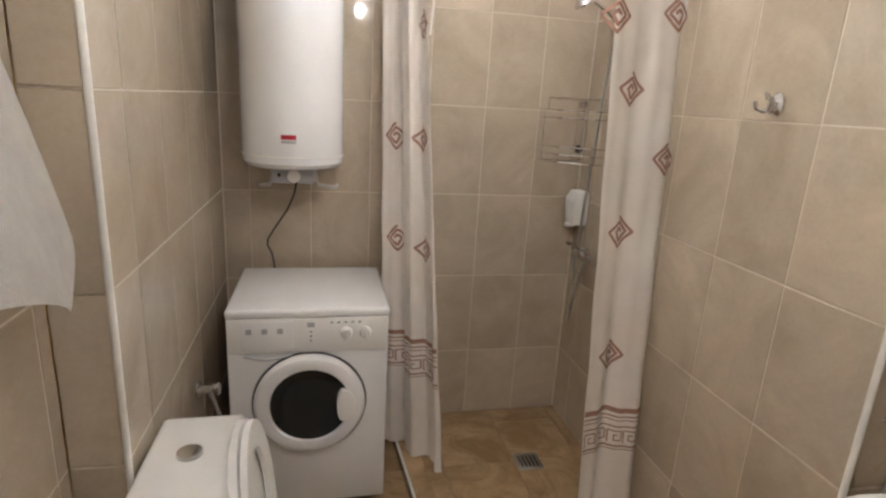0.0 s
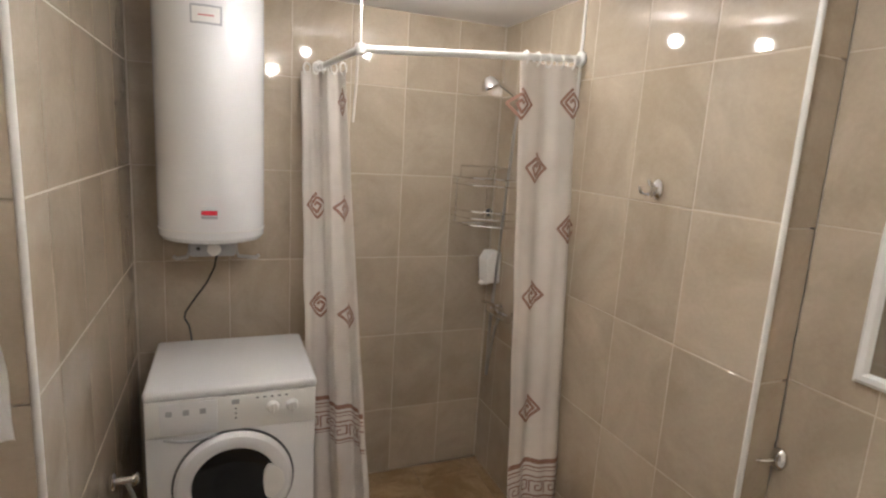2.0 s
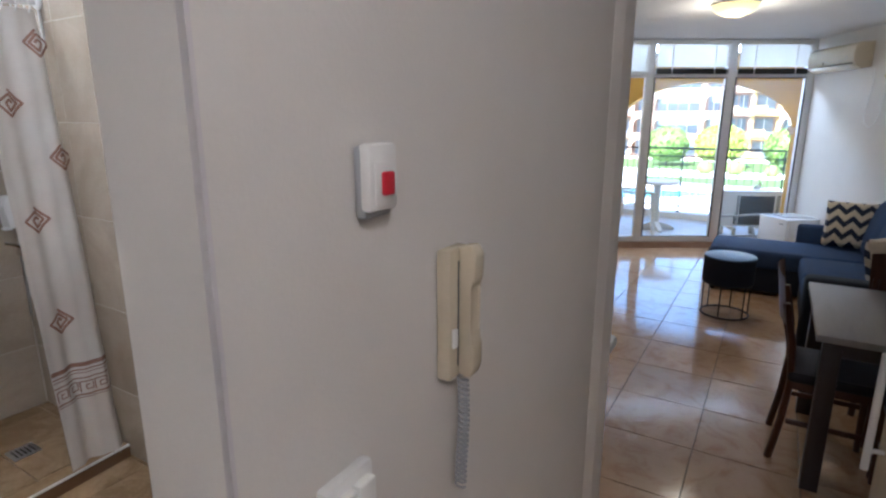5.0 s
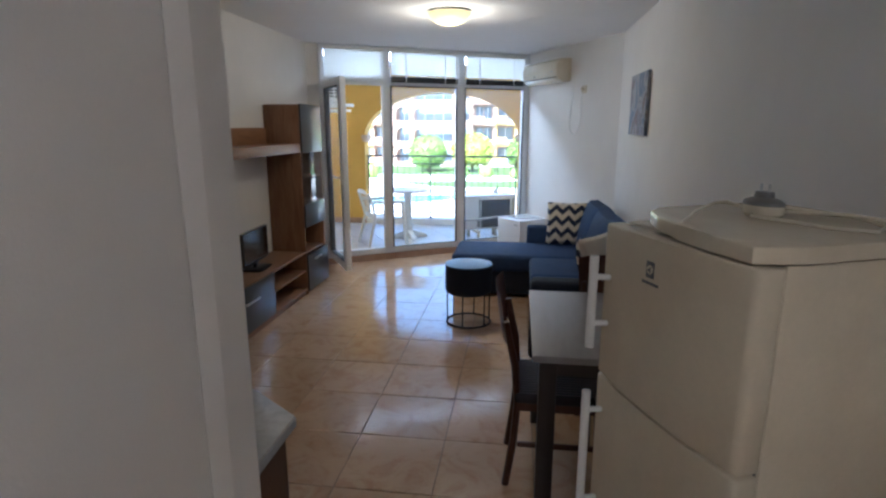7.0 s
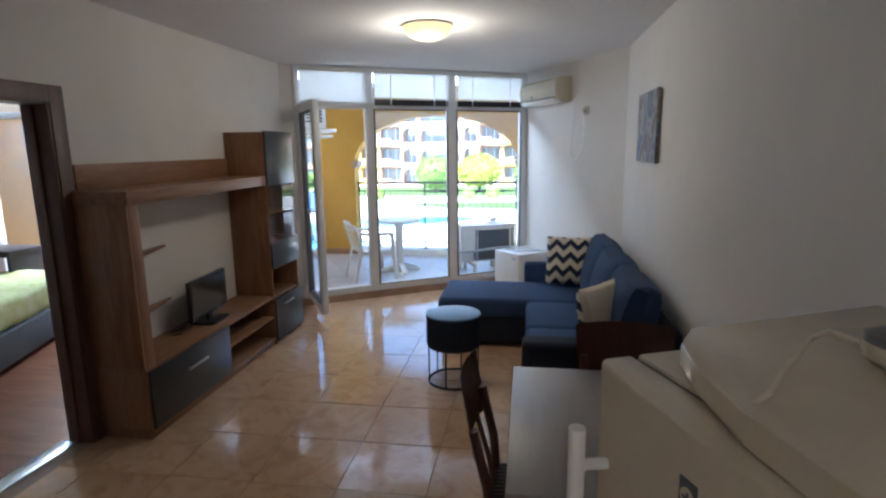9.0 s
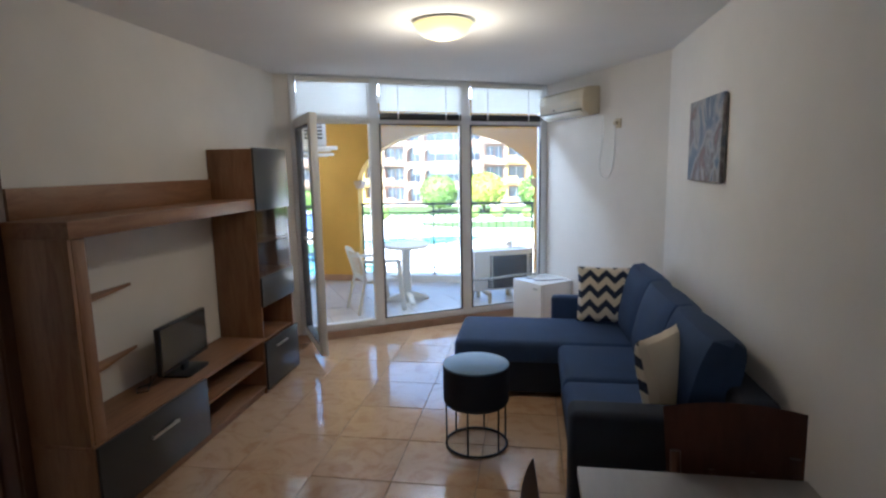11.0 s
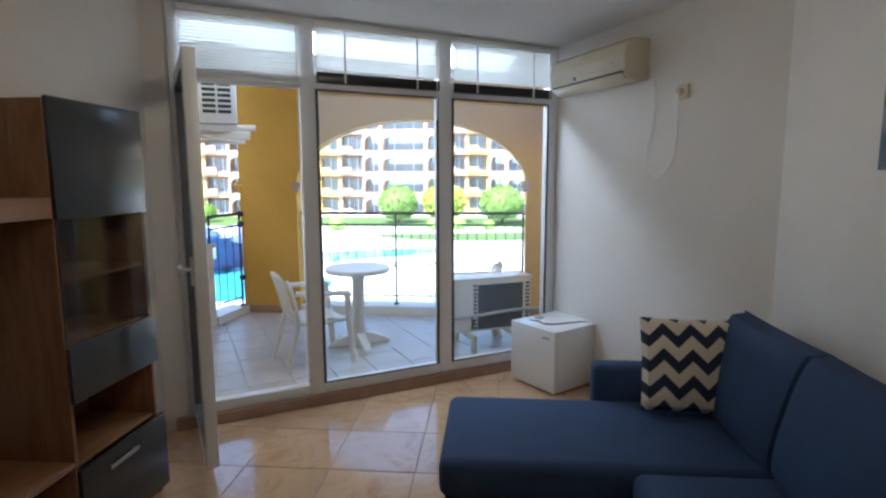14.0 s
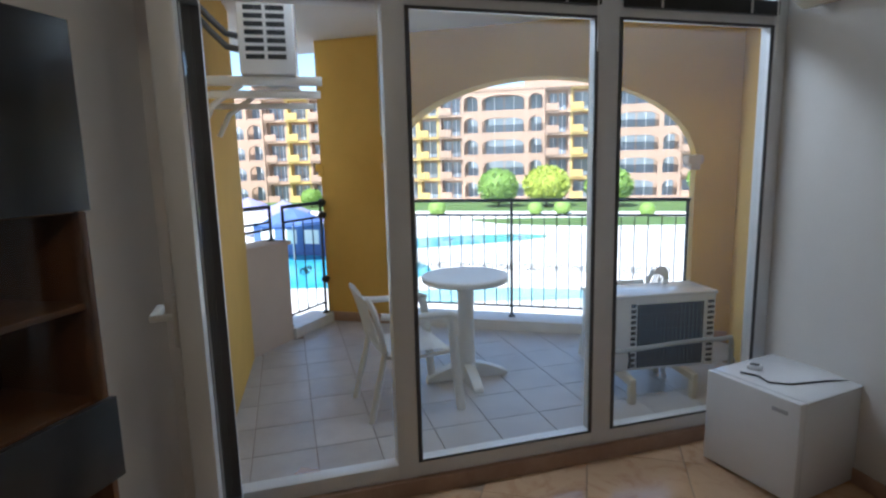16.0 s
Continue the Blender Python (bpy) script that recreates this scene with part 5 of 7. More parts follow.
def sofa():
    t = thing("corner_sofa", pose(0, 0, 0), "navy blue fabric corner sofa with a chaise and loose back cushions", "sofa")

    def soft(name, x0, x1, y0, y1, z0, z1, r, material=NAVY, label=""):
        bm = bmesh.new()
        box(bm, x0, x1, y0, y1, z0, z1, bevel=r, segments=4)
        return part(name, bm, material, t, label)

    # Base, near armrest and back frame take the shaded copy of the navy.
    soft("chaise_base", 0.295, 1.86, 5.815, 6.475, 0.03, 0.30, 0.02, NAVY_SHADE, "navy upholstered base with shade in its colour")
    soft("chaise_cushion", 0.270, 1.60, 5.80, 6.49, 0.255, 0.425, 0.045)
    soft("seat_base", 1.045, 1.86, 4.45, 5.80, 0.03, 0.27, 0.02, NAVY_SHADE, "navy upholstered base with shade in its colour")
    soft("seat_cushion", 1.02, 1.62, 5.13, 5.795, 0.255, 0.425, 0.045)
    soft("seat_cushion", 1.02, 1.62, 4.46, 5.125, 0.255, 0.425, 0.045)
    soft("armrest", 1.00, 1.86, 4.295, 4.46, 0.03, 0.60, 0.035, NAVY_SHADE)
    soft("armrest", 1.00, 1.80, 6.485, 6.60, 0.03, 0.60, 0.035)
    soft("back_frame", 1.70, 1.87, 4.30, 6.56, 0.03, 0.68, 0.035, NAVY_SHADE)
    for y0, y1 in ((4.47, 5.12), (5.12, 5.80), (5.80, 6.46)):
        bm = bmesh.new()
        m = Matrix.Translation((1.655, (y0 + y1) / 2, 0.645)) @ Matrix.Rotation(radians(-76), 4, "Y") @ Matrix.Rotation(radians(90), 4, "Z")
        cushion(bm, y1 - y0 + 0.05, 0.52, 0.27, 0.24, m)
        part("back_cushion", bm, NAVY, t)
    for x, y in ((0.34, 5.86), (0.34, 6.43), (1.08, 4.36), (1.80, 4.36), (1.80, 6.40)):
        bm = bmesh.new()
        rod(bm, (x, y, 0), (x, y, 0.035), 0.022, 12)
        part("foot", bm, BLACK, t)
    return t


sofa()


def chevron():
    m = MATS["chevron_print"] = bpy.data.materials.new("chevron_print")
    m.use_nodes = True
    nt = m.node_tree
    node, link = nt.nodes.new, nt.links.new
    bs = nt.nodes["Principled BSDF"]
    co, sep = node("ShaderNodeTexCoord"), node("ShaderNodeSeparateXYZ")
    link(co.outputs["Object"], sep.inputs[0])

    def math_node(op, a, b):
        n = node("ShaderNodeMath")
        n.operation = op
        for k, v in enumerate((a, b)):
            if isinstance(v, (int, float)):
                n.inputs[k].default_value = v
            else:
                link(v, n.inputs[k])
        return n.outputs[0]

    zig = math_node("PINGPONG", math_node("ADD", sep.outputs["X"], 1.0), 0.0625)
    band = math_node("FRACT", math_node("MULTIPLY", math_node("ADD", math_node("ADD", sep.outputs["Y"], 1.0), zig), 8.4), 0.0)
    fac = math_node("GREATER_THAN", band, 0.52)
    face = math_node("GREATER_THAN", sep.outputs["Z"], -0.004)
    both = math_node("MULTIPLY", fac, face)
    grain = node("ShaderNodeTexNoise")
    grain.inputs["Scale"].default_value = 380
    link(co.outputs["Object"], grain.inputs["Vector"])
    mx = node("ShaderNodeMix")
    mx.data_type = "RGBA"
    link(both, mx.inputs["Factor"])
    mx.inputs["A"].default_value, mx.inputs["B"].default_value = (0.66, 0.58, 0.46, 1), (0.018, 0.028, 0.062, 1)
    link(mx.outputs["Result"], bs.inputs["Base Color"])
    bs.inputs["Roughness"].default_value = 0.9
    bp = node("ShaderNodeBump")
    bp.inputs["Strength"].default_value, bp.inputs["Distance"].default_value = 0.5, 0.003
    link(grain.outputs["Fac"], bp.inputs["Height"])
    link(bp.outputs[0], bs.inputs["Normal"])
    return m


CHEV = chevron()
for m in (Matrix.Translation((1.42, 6.36, 0.655)) @ Matrix.Rotation(radians(-6), 4, "Z") @ Matrix.Rotation(radians(70), 4, "X"),
          Matrix.Translation((1.50, 4.70, 0.635)) @ Matrix.Rotation(radians(52), 4, "Z") @ Matrix.Rotation(radians(-104), 4, "X") @ Matrix.Rotation(radians(0), 4, "Z")):
    PL = thing("throw_pillow", m, "cream throw pillow with navy zigzag print on the sofa", "pillow", "zigzag pillows")
    bm = bmesh.new()
    cushion(bm, 0.44, 0.44, 0.17, 0.42)
    part("cover", bm, CHEV, PL)

# round side table
PF = thing("side_table", pose(0.503, 5.10, 0), "round navy drum side table on a black wire frame", "side table")
# Sides darker and top paler: window light is put into both colours.
bm = bmesh.new()
lathe(bm, [(0, 0.285), (0.19, 0.285), (0.198, 0.293), (0.199, 0.50), (0.196, 0.508)], 48)
part("drum", bm, NAVY_SHADE, PF, "navy drum with side shade in its colour")
bm = bmesh.new()
lathe(bm, [(0, 0.504), (0.196, 0.504), (0.199, 0.508), (0.197, 0.514), (0.19, 0.516), (0, 0.516)], 48)
part("tabletop", bm, POUF_TOP, PF, "velvet top, paler blue-grey with window sheen in its colour")
for z, r in ((0.008, 0.185), (0.280, 0.185)):
    bm = bmesh.new()
    tube(bm, loop(r, 40, z), 0.0075, 8, closed=True)
    part("frame_ring", bm, IRON, PF)
for k in range(6):
    a = 2 * math.pi * k / 6 + 0.35
    bm = bmesh.new()
    rod(bm, (0.185 * math.cos(a), 0.185 * math.sin(a), 0.008), (0.185 * math.cos(a), 0.185 * math.sin(a), 0.288), 0.005, 8)
    part("leg", bm, IRON, PF)

# dining table
TB = thing("dining_table", pose(0.972, 2.69, 0), "grey laminate dining table with dark square legs", "table")
bm = bmesh.new()
box(bm, 0, 0.66, 0, 0.90, 0.722, 0.752, bevel=0.003)
part("tabletop", bm, TABLETOP, TB, "grey wood-look top")
DTW = mat("dark_table_leg", (0.045, 0.034, 0.032), (0.03, 0.022, 0.02), 3, 0.4, 0.05, stretch=(6, 6, 1))
for x in (0.03, 0.56):
    for y in (0.03, 0.80):
        bpart("leg", DTW, TB, x, x + 0.07, y, y + 0.07, 0.0, 0.722, bevel=0.003)
for s in ((0.10, 0.56, 0.045, 0.065, 0.65, 0.722), (0.10, 0.56, 0.835, 0.855, 0.65, 0.722), (0.045, 0.065, 0.10, 0.80, 0.65, 0.722), (0.595, 0.615, 0.10, 0.80, 0.65, 0.722)):
    bpart("apron", DTW, TB, *s, bevel=0.002)


def stripes():
    m = mat("striped_seat", (0.030, 0.028, 0.032), (0.022, 0.02, 0.024), 8, 0.85, 0.4, fine=300)
    nt = m.node_tree
    bs = nt.nodes["Principled BSDF"]
    w = nt.nodes.new("ShaderNodeTexWave")
    w.bands_direction = "Y"
    w.inputs["Scale"].default_value = 13.0
    co = [n for n in nt.nodes if n.type == "TEX_COORD"][0]
    nt.links.new(co.outputs["Object"], w.inputs["Vector"])
    r = nt.nodes.new("ShaderNodeValToRGB")
    r.color_ramp.elements[0].position, r.color_ramp.elements[1].position = 0.86, 0.93
    r.color_ramp.elements[0].color, r.color_ramp.elements[1].color = (0.028, 0.024, 0.028, 1), (0.17, 0.14, 0.14, 1)
    nt.links.new(w.outputs["Color"], r.inputs["Fac"])
    nt.links.new(r.outputs["Color"], bs.inputs["Base Color"])
    return m


STRIPE = stripes()


def dining_chair():
    """Faces +x; the back stands at -x."""
    t = thing("dining_chair", pose(0.905, 3.10, 0), "dark-stained wooden dining chair with a striped padded seat", "chair", "chairs round the table")
    bm = bmesh.new()
    box(bm, 0.0, 0.40, -0.20, 0.20, 0.425, 0.475, bevel=0.02, segments=3)
    part("seat", bm, STRIPE, t, "dark striped padded seat")
    bm = bmesh.new()
    box(bm, 0.01, 0.39, -0.185, 0.185, 0.385, 0.428, bevel=0.004)
    part("seat_frame", bm, DARKWOOD, t)
    for y in (-0.17, 0.17):
        bm = bmesh.new()
        tube(bm, [(-0.03, y, 0.0), (0.0, y, 0.22), (0.015, y, 0.42), (0.0, y, 0.60), (-0.045, y, 0.80)], 0.017, 8)
        part("back_leg", bm, DARKWOOD, t)
        bm = bmesh.new()
        rod(bm, (0.385, y, 0.0), (0.37, y, 0.40), 0.014, 8, r2=0.019)
        part("front_leg", bm, DARKWOOD, t)
    bm = bmesh.new()
    rows = []
    for j in range(9):
        z = 0.70 + 0.23 * j / 8
        row = []
        for i in range(13):
            u = i / 12 * 2 - 1
            top = 0.012 * (1 - u * u) * (j / 8)
            row.append(bm.verts.new((-0.035 - 0.035 * (z - 0.70) / 0.23 - 0.030 * (1 - u * u), u * 0.205 * (1 - 0.06 * (1 - j / 8)), z + top)))
        rows.append(row)
    for p, q in zip(rows, rows[1:]):
        for i in range(12):
            bm.faces.new((p[i], p[i + 1], q[i + 1], q[i]))
    bmesh.ops.solidify(bm, geom=bm.faces[:], thickness=0.016)
    part("backrest", bm, DARKWOOD, t, "curved dark wooden backrest")
    for y in (-0.06, 0.06):
        bm = bmesh.new()
        tube(bm, [(0.012, y, 0.43), (-0.012, y, 0.58), (-0.055, y, 0.74)], 0.010, 6)
        part("back_spindle", bm, DARKWOOD, t)
    for s in ((0.02, 0.37, -0.178, -0.162), (0.02, 0.37, 0.162, 0.178)):
        bpart("stretcher", DARKWOOD, t, *s, 0.20, 0.225, bevel=0.004)
    return t


CH = dining_chair()
tagged(copy_thing(CH, pose(1.44, 3.585, 0, 0, 0, -92)), "dark-stained wooden dining chair at the far end of the table")
tagged(copy_thing(CH, pose(1.46, 2.60, 0, 0, 0, 90)), "dark-stained wooden dining chair between table and refrigerator")


def refrigerator():
    """Local x along the front (away from the hall), y into the depth; the front is at y=0."""
    t = thing("refrigerator", pose(1.322, 1.624, 0, 0, 0, 112.6), "cream two-door refrigerator with white bar handles", "refrigerator")
    W, D = 0.505, -0.50
    bpart("body", CREAM_P, t, 0.004, W - 0.004, D, -0.055, 0.03, 1.395, bevel=0.008)
    bm = bmesh.new()
    prism(bm, [(-0.006, D), (-0.006, -0.085), (0.019, 0.010), (0.13, 0.003), (0.25, -0.012), (0.36, -0.042), (0.44, -0.080), (0.490, -0.135), (0.507, D)][::-1], 1.396, 1.430, bevel=0.006)
    part("top_lid", bm, CREAM_P, t, "cream top lid")

    def door(z0, z1):
        bm = bmesh.new()
        prism(bm, [(0.0, -0.050), (0.0, -0.004), (0.012, 0.006), (0.12, 0.016), (W / 2, 0.020), (W - 0.12, 0.016), (W - 0.012, 0.006), (W, -0.004), (W, -0.050)], z0, z1, bevel=0.007)
        return part("door", bm, CREAM_P, t)

    d1, d2 = door(0.985, 1.392), door(0.06, 0.978)
    for d, z0, z1 in ((d1, 1.075, 1.318), (d2, 0.56, 0.95)):
        bm = bmesh.new()
        rod(bm, (W - 0.05, 0.060, z0), (W - 0.05, 0.060, z1), 0.0115, 14)
        part("handle", bm, WHITE_P, d, "white bar handle")
        for z in (z0 + 0.06, z1 - 0.06):
            bm = bmesh.new()
            tube(bm, [(W - 0.05, 0.014, z), (W - 0.05, 0.045, z + 0.004), (W - 0.05, 0.058, z)], 0.008, 8)
            part("handle_bracket", bm, WHITE_P, d)
    bm = bmesh.new()
    box(bm, 0.270, 0.298, 0.0195, 0.0211, 1.303, 1.341, bevel=0.0005)
    lg = part("badge", bm, DARKP, d1, "small dark square badge")
    bm = bmesh.new()
    disc(bm, (0.284, 0.0215, 1.322), (0, 1, 0), 0.0105, 0.0010, 20)
    mark = part("badge_mark", bm, CREAM_P, d1, "pale round mark")
    bm = bmesh.new()
    box(bm, 0.2805, 0.2845, 0.0221, 0.0226, 1.314, 1.328, bevel=0)
    box(bm, 0.2845, 0.2905, 0.0221, 0.0226, 1.319, 1.323, bevel=0)
    part("badge_stroke", bm, DARKP, d1)
    bm = bmesh.new()
    box(bm, 0.252, 0.312, 0.0188, 0.0200, 1.287, 1.294, bevel=0.0002)
    part("badge_bar", bm, DARKP, d1)
    bpart("gasket", RUBBER, t, 0.012, W - 0.012, -0.056, -0.048, 0.07, 1.388, bevel=0.001)
    for x in (0.05, W - 0.05):
        for y in (D + 0.05, -0.10):
            bm = bmesh.new()
            rod(bm, (x, y, 0), (x, y, 0.032), 0.02, 12)
            part("foot", bm, BLACK, t)
    return t


FRI = refrigerator()
FM = pose(1.342, 1.604, 0, 0, 0, 110.6)
PG = thing("mains_plug", FM @ pose(0.325, -0.25, 1.431) @ Matrix.Scale(1.2, 4), "grey mains plug lying on the refrigerator", "plug")
bm = bmesh.new()
lathe(bm, [(0, 0.0), (0.034, 0.0), (0.042, 0.006), (0.044, 0.016), (0.043, 0.022), (0, 0.022)], 28, sy=0.72)
part("body", bm, CREAM_P, PG)
bm = bmesh.new()
lathe(bm, [(0.0, 0.022), (0.043, 0.022), (0.041, 0.029), (0.030, 0.034), (0.021, 0.036), (0.019, 0.047), (0.0, 0.048)], 28, sy=0.72)
part("cap", bm, mat("mid_grey_plastic", (0.17, 0.165, 0.16), None, 8, 0.5, 0.03), PG, "grey upper shell")
for x in (-0.010, 0.010):
    bm = bmesh.new()
    rod(bm, (x, 0, 0.046), (x, 0, 0.062), 0.0024, 8)
    part("pin", bm, STEEL, PG)
WC = thing("white_cable", FM, "white mains cable trailing over the refrigerator", "cable")
bm = bmesh.new()
tube(bm, [(0.36, -0.235, 1.446), (0.40, -0.215, 1.455), (0.375, -0.16, 1.458), (0.345, -0.118, 1.457), (0.31, -0.06, 1.451), (0.292, -0.03, 1.440), (0.30, -0.010, 1.420), (0.312, -0.012, 1.397)], 0.004, 8)
tube(bm, [(0.32, -0.215, 1.438), (0.295, -0.195, 1.437), (0.27, -0.205, 1.436), (0.22, -0.225, 1.436), (0.14, -0.235, 1.436), (0.08, -0.29, 1.436), (0.12, -0.36, 1.436), (0.22, -0.41, 1.436), (0.31, -0.39, 1.438), (0.35, -0.33, 1.446), (0.31, -0.29, 1.442), (0.22, -0.37, 1.445), (0.12, -0.44, 1.436), (0.06, -0.48, 1.436)], 0.004, 8)
part("cord", bm, CREAM_P, WC)

# kitchen worktop
KW = thing("kitchen_worktop", pose(0, 0, 0), "pale marble-look kitchen worktop with a cut corner", "worktop")
bm = bmesh.new()
prism(bm, [(-1.49, 1.603), (0.325, 1.603), (0.325, 1.905), (-0.035, 2.165), (-1.49, 2.165)], 0.852, 0.884, bevel=0.004)
part("slab", bm, MARBLE, KW)
for x0, y0, x1, y1 in ((0.325, 1.603, 0.325, 1.905), (0.325, 1.905, -0.035, 2.165), (-0.035, 2.165, -1.49, 2.165)):
    d = Vector((x1 - x0, y1 - y0)).normalized()
    n = Vector((d.y, -d.x))
    bm = bmesh.new()
    prism(bm, [(x0, y0), (x0 + n.x * 0.002, y0 + n.y * 0.002), (x1 + n.x * 0.002, y1 + n.y * 0.002), (x1, y1)], 0.853, 0.876)
    part("edge_band", bm, GREY_P, KW, "grey laminate edge band", smooth=False)
bm = bmesh.new()
prism(bm, [(-1.49, 1.604), (0.30, 1.604), (0.30, 1.89), (-0.045, 2.135), (-1.49, 2.135)], 0.10, 0.850)
KC = solid("kitchen_base_unit", bm, WALNUT, "dark wood kitchen base unit below the worktop", "cabinet", kind="", smooth=False)
bm = bmesh.new()
prism(bm, [(-1.49, 1.604), (0.27, 1.604), (0.27, 1.86), (-0.06, 2.09), (-1.49, 2.09)], 0.0, 0.10)
pl = part("plinth", bm, BLACK, KC, smooth=False)
CBD = thing("cutting_board", pose(0.10, 1.607, 0.885, 8, 0, 0), "grey metal tray leaning on the kitchen wall", "tray")
bpart("panel", STEEL, CBD, -0.03, 0.03, 0.0, 0.012, 0.0, 0.27, bevel=0.004)

# air conditioner indoor unit
AW = Matrix.Translation((0.985, 8.31, 0)) @ Matrix.Rotation(math.atan2(6.60 - 8.31, 1.90 - 0.985), 4, "Z")


def indoor_unit():
    """Local x along the bay wall from the window, y out of the wall towards the room is negative."""
    t = thing("air_conditioner", AW @ pose(0.22, -0.003, 2.135), "cream split air conditioner indoor unit, louvre slightly open", "air conditioner")
    prof = [(0.0, 0.02), (-0.10, 0.0), (-0.165, 0.035), (-0.192, 0.075), (-0.198, 0.16), (-0.185, 0.235), (-0.14, 0.265), (0.0, 0.270)]
    bm = bmesh.new()
    prism(bm, prof, 0.0, 0.80, Matrix(((0, 0, 1, 0), (1, 0, 0, 0), (0, 1, 0, 0), (0, 0, 0, 1))), bevel=0.006)
    part("casing", bm, CREAM_P, t)
    bm = bmesh.new()
    box(bm, 0.03, 0.77, -0.198, -0.150, 0.052, 0.062, bevel=0.001)
    part("outlet_slot", bm, BLACK, t, "dark air outlet slot")
    bm = bmesh.new()
    box(bm, 0.03, 0.77, -0.004, 0.004, -0.05, 0.0, bevel=0.002, m=Matrix.Translation((0, -0.195, 0.052)) @ Matrix.Rotation(radians(48), 4, "X"))
    part("louvre", bm, CREAM_P, t)
    bpart("panel_line", GREY_P, t, 0.015, 0.785, -0.2000, -0.1965, 0.098, 0.100, bevel=0)
    bm = bmesh.new()
    disc(bm, (0.30, -0.199, 0.088), (0, -1, 0), 0.011, 0.005, 14)
    part("display", bm, BLACK, t)
    bpart("badge", GREY_P, t, 0.66, 0.705, -0.2005, -0.198, 0.12, 0.128, bevel=0)
    return t


indoor_unit()
SK = thing("wall_socket", AW @ pose(1.305, -0.002, 2.04), "cream wall socket with a plug high on the wall", "socket")
bpart("plate", CREAM_P, SK, -0.04, 0.04, -0.012, 0.0, -0.042, 0.042, bevel=0.004)
bm = bmesh.new()
disc(bm, (-0.005, -0.03, 0.0), (0, -1, 0), 0.018, 0.036, 16, 0.006)
part("plug", bm, CREAM_P, SK)
bm = bmesh.new()
tube(bm, [(-0.005, -0.045, -0.01), (-0.012, -0.03, -0.05), (-0.03, -0.012, -0.20), (-0.045, -0.010, -0.36), (-0.10, -0.010, -0.47), (-0.17, -0.010, -0.50), (-0.24, -0.010, -0.46), (-0.27, -0.010, -0.38), (-0.255, -0.010, -0.28), (-0.225, -0.010, -0.15), (-0.215, -0.010, 0.0), (-0.23, -0.008, 0.09)], 0.0042, 7)
part("cable", bm, WHITE_P, SK, "white hanging cable")

# mini fridge
MF = Matrix.Translation((0.64, 7.865, 0)) @ Matrix.Rotation(radians(-50), 4, "Z")
MFR = thing("mini_fridge", MF, "small white table-top refrigerator in the corner", "refrigerator")
bpart("body", ENAMEL, MFR, 0.004, 0.448, 0.045, 0.475, 0.012, 0.455, bevel=0.008)
bpart("door", ENAMEL, MFR, 0.0, 0.452, 0.0, 0.042, 0.016, 0.468, bevel=0.008)
bpart("top", ENAMEL, MFR, 0.0, 0.452, 0.046, 0.480, 0.452, 0.466, bevel=0.006)
bpart("badge", GREY_P, MFR, 0.33, 0.40, -0.0015, 0.001, 0.40, 0.418, bevel=0.0004)
bpart("gasket", GREY_P, MFR, 0.008, 0.444, 0.040, 0.047, 0.02, 0.452, bevel=0.001)
for x in (0.04, 0.41):
    for y in (0.08, 0.39):
        bm = bmesh.new()
        rod(bm, (x, y, 0), (x, y, 0.016), 0.015, 10)
        part("foot", bm, BLACK, MFR)
FC = thing("black_cable", MF, "black cable lying across the small refrigerator", "cable")
bm = bmesh.new()
tube(bm, [(0.10, 0.10, 0.471), (0.17, 0.13, 0.471), (0.24, 0.10, 0.471), (0.30, 0.16, 0.471), (0.33, 0.26, 0.471), (0.36, 0.36, 0.471), (0.40, 0.485, 0.460), (0.42, 0.49, 0.30), (0.44, 0.485, 0.10), (0.45, 0.485, 0.01)], 0.0042, 7)
part("cord", bm, BLACK, FC)
RM = thing("remote_control", MF @ pose(0.10, 0.20, 0.467, 0, 0, 25), "small white remote control on the refrigerator", "remote control")
bpart("body", WHITE_P, RM, -0.03, 0.03, -0.025, 0.025, 0, 0.022, bevel=0.005)
bpart("display", BLACK, RM, -0.02, 0.02, -0.012, 0.016, 0.0222, 0.0232, bevel=0)

# abstract painting
PT = thing("painting", pose(1.897, 5.568, 1.815), "unframed canvas with an abstract blue, grey and red painting", "painting")
ART = mat("abstract_paint", (0.30, 0.28, 0.30), (0.05, 0.07, 0.12), 5.0, 0.6, 0.4, fine=60, veins=(0.16, 0.16, 0.20), distort=1.6)
nt = ART.node_tree
bs = nt.nodes["Principled BSDF"]
nz = nt.nodes.new("ShaderNodeTexNoise")
nz.inputs["Scale"].default_value, nz.inputs["Distortion"].default_value, nz.inputs["Detail"].default_value = 4.2, 0.9, 9.0
co = [n for n in nt.nodes if n.type == "TEX_COORD"][0]
nt.links.new(co.outputs["Object"], nz.inputs["Vector"])
r = nt.nodes.new("ShaderNodeValToRGB")
for k, (pos, col) in enumerate(((0.0, (0.03, 0.05, 0.10)), (0.40, (0.10, 0.14, 0.22)), (0.48, (0.32, 0.31, 0.33)), (0.56, (0.17, 0.16, 0.18)), (0.62, (0.17, 0.10, 0.11)), (0.70, (0.36, 0.34, 0.34)))):
    e = r.color_ramp.elements[k] if k < 2 else r.color_ramp.elements.new(pos)
    e.position, e.color = pos, (*col, 1)
nt.links.new(nz.outputs["Fac"], r.inputs["Fac"])
nt.links.new(r.outputs["Color"], bs.inputs["Base Color"])
bpart("stretcher", WHITE_P, PT, -0.006, 0.0, -0.30, 0.30, -0.235, 0.235, bevel=0.002)
bpart("canvas", ART, PT, -0.032, -0.0062, -0.315, 0.315, -0.250, 0.250, bevel=0.003)

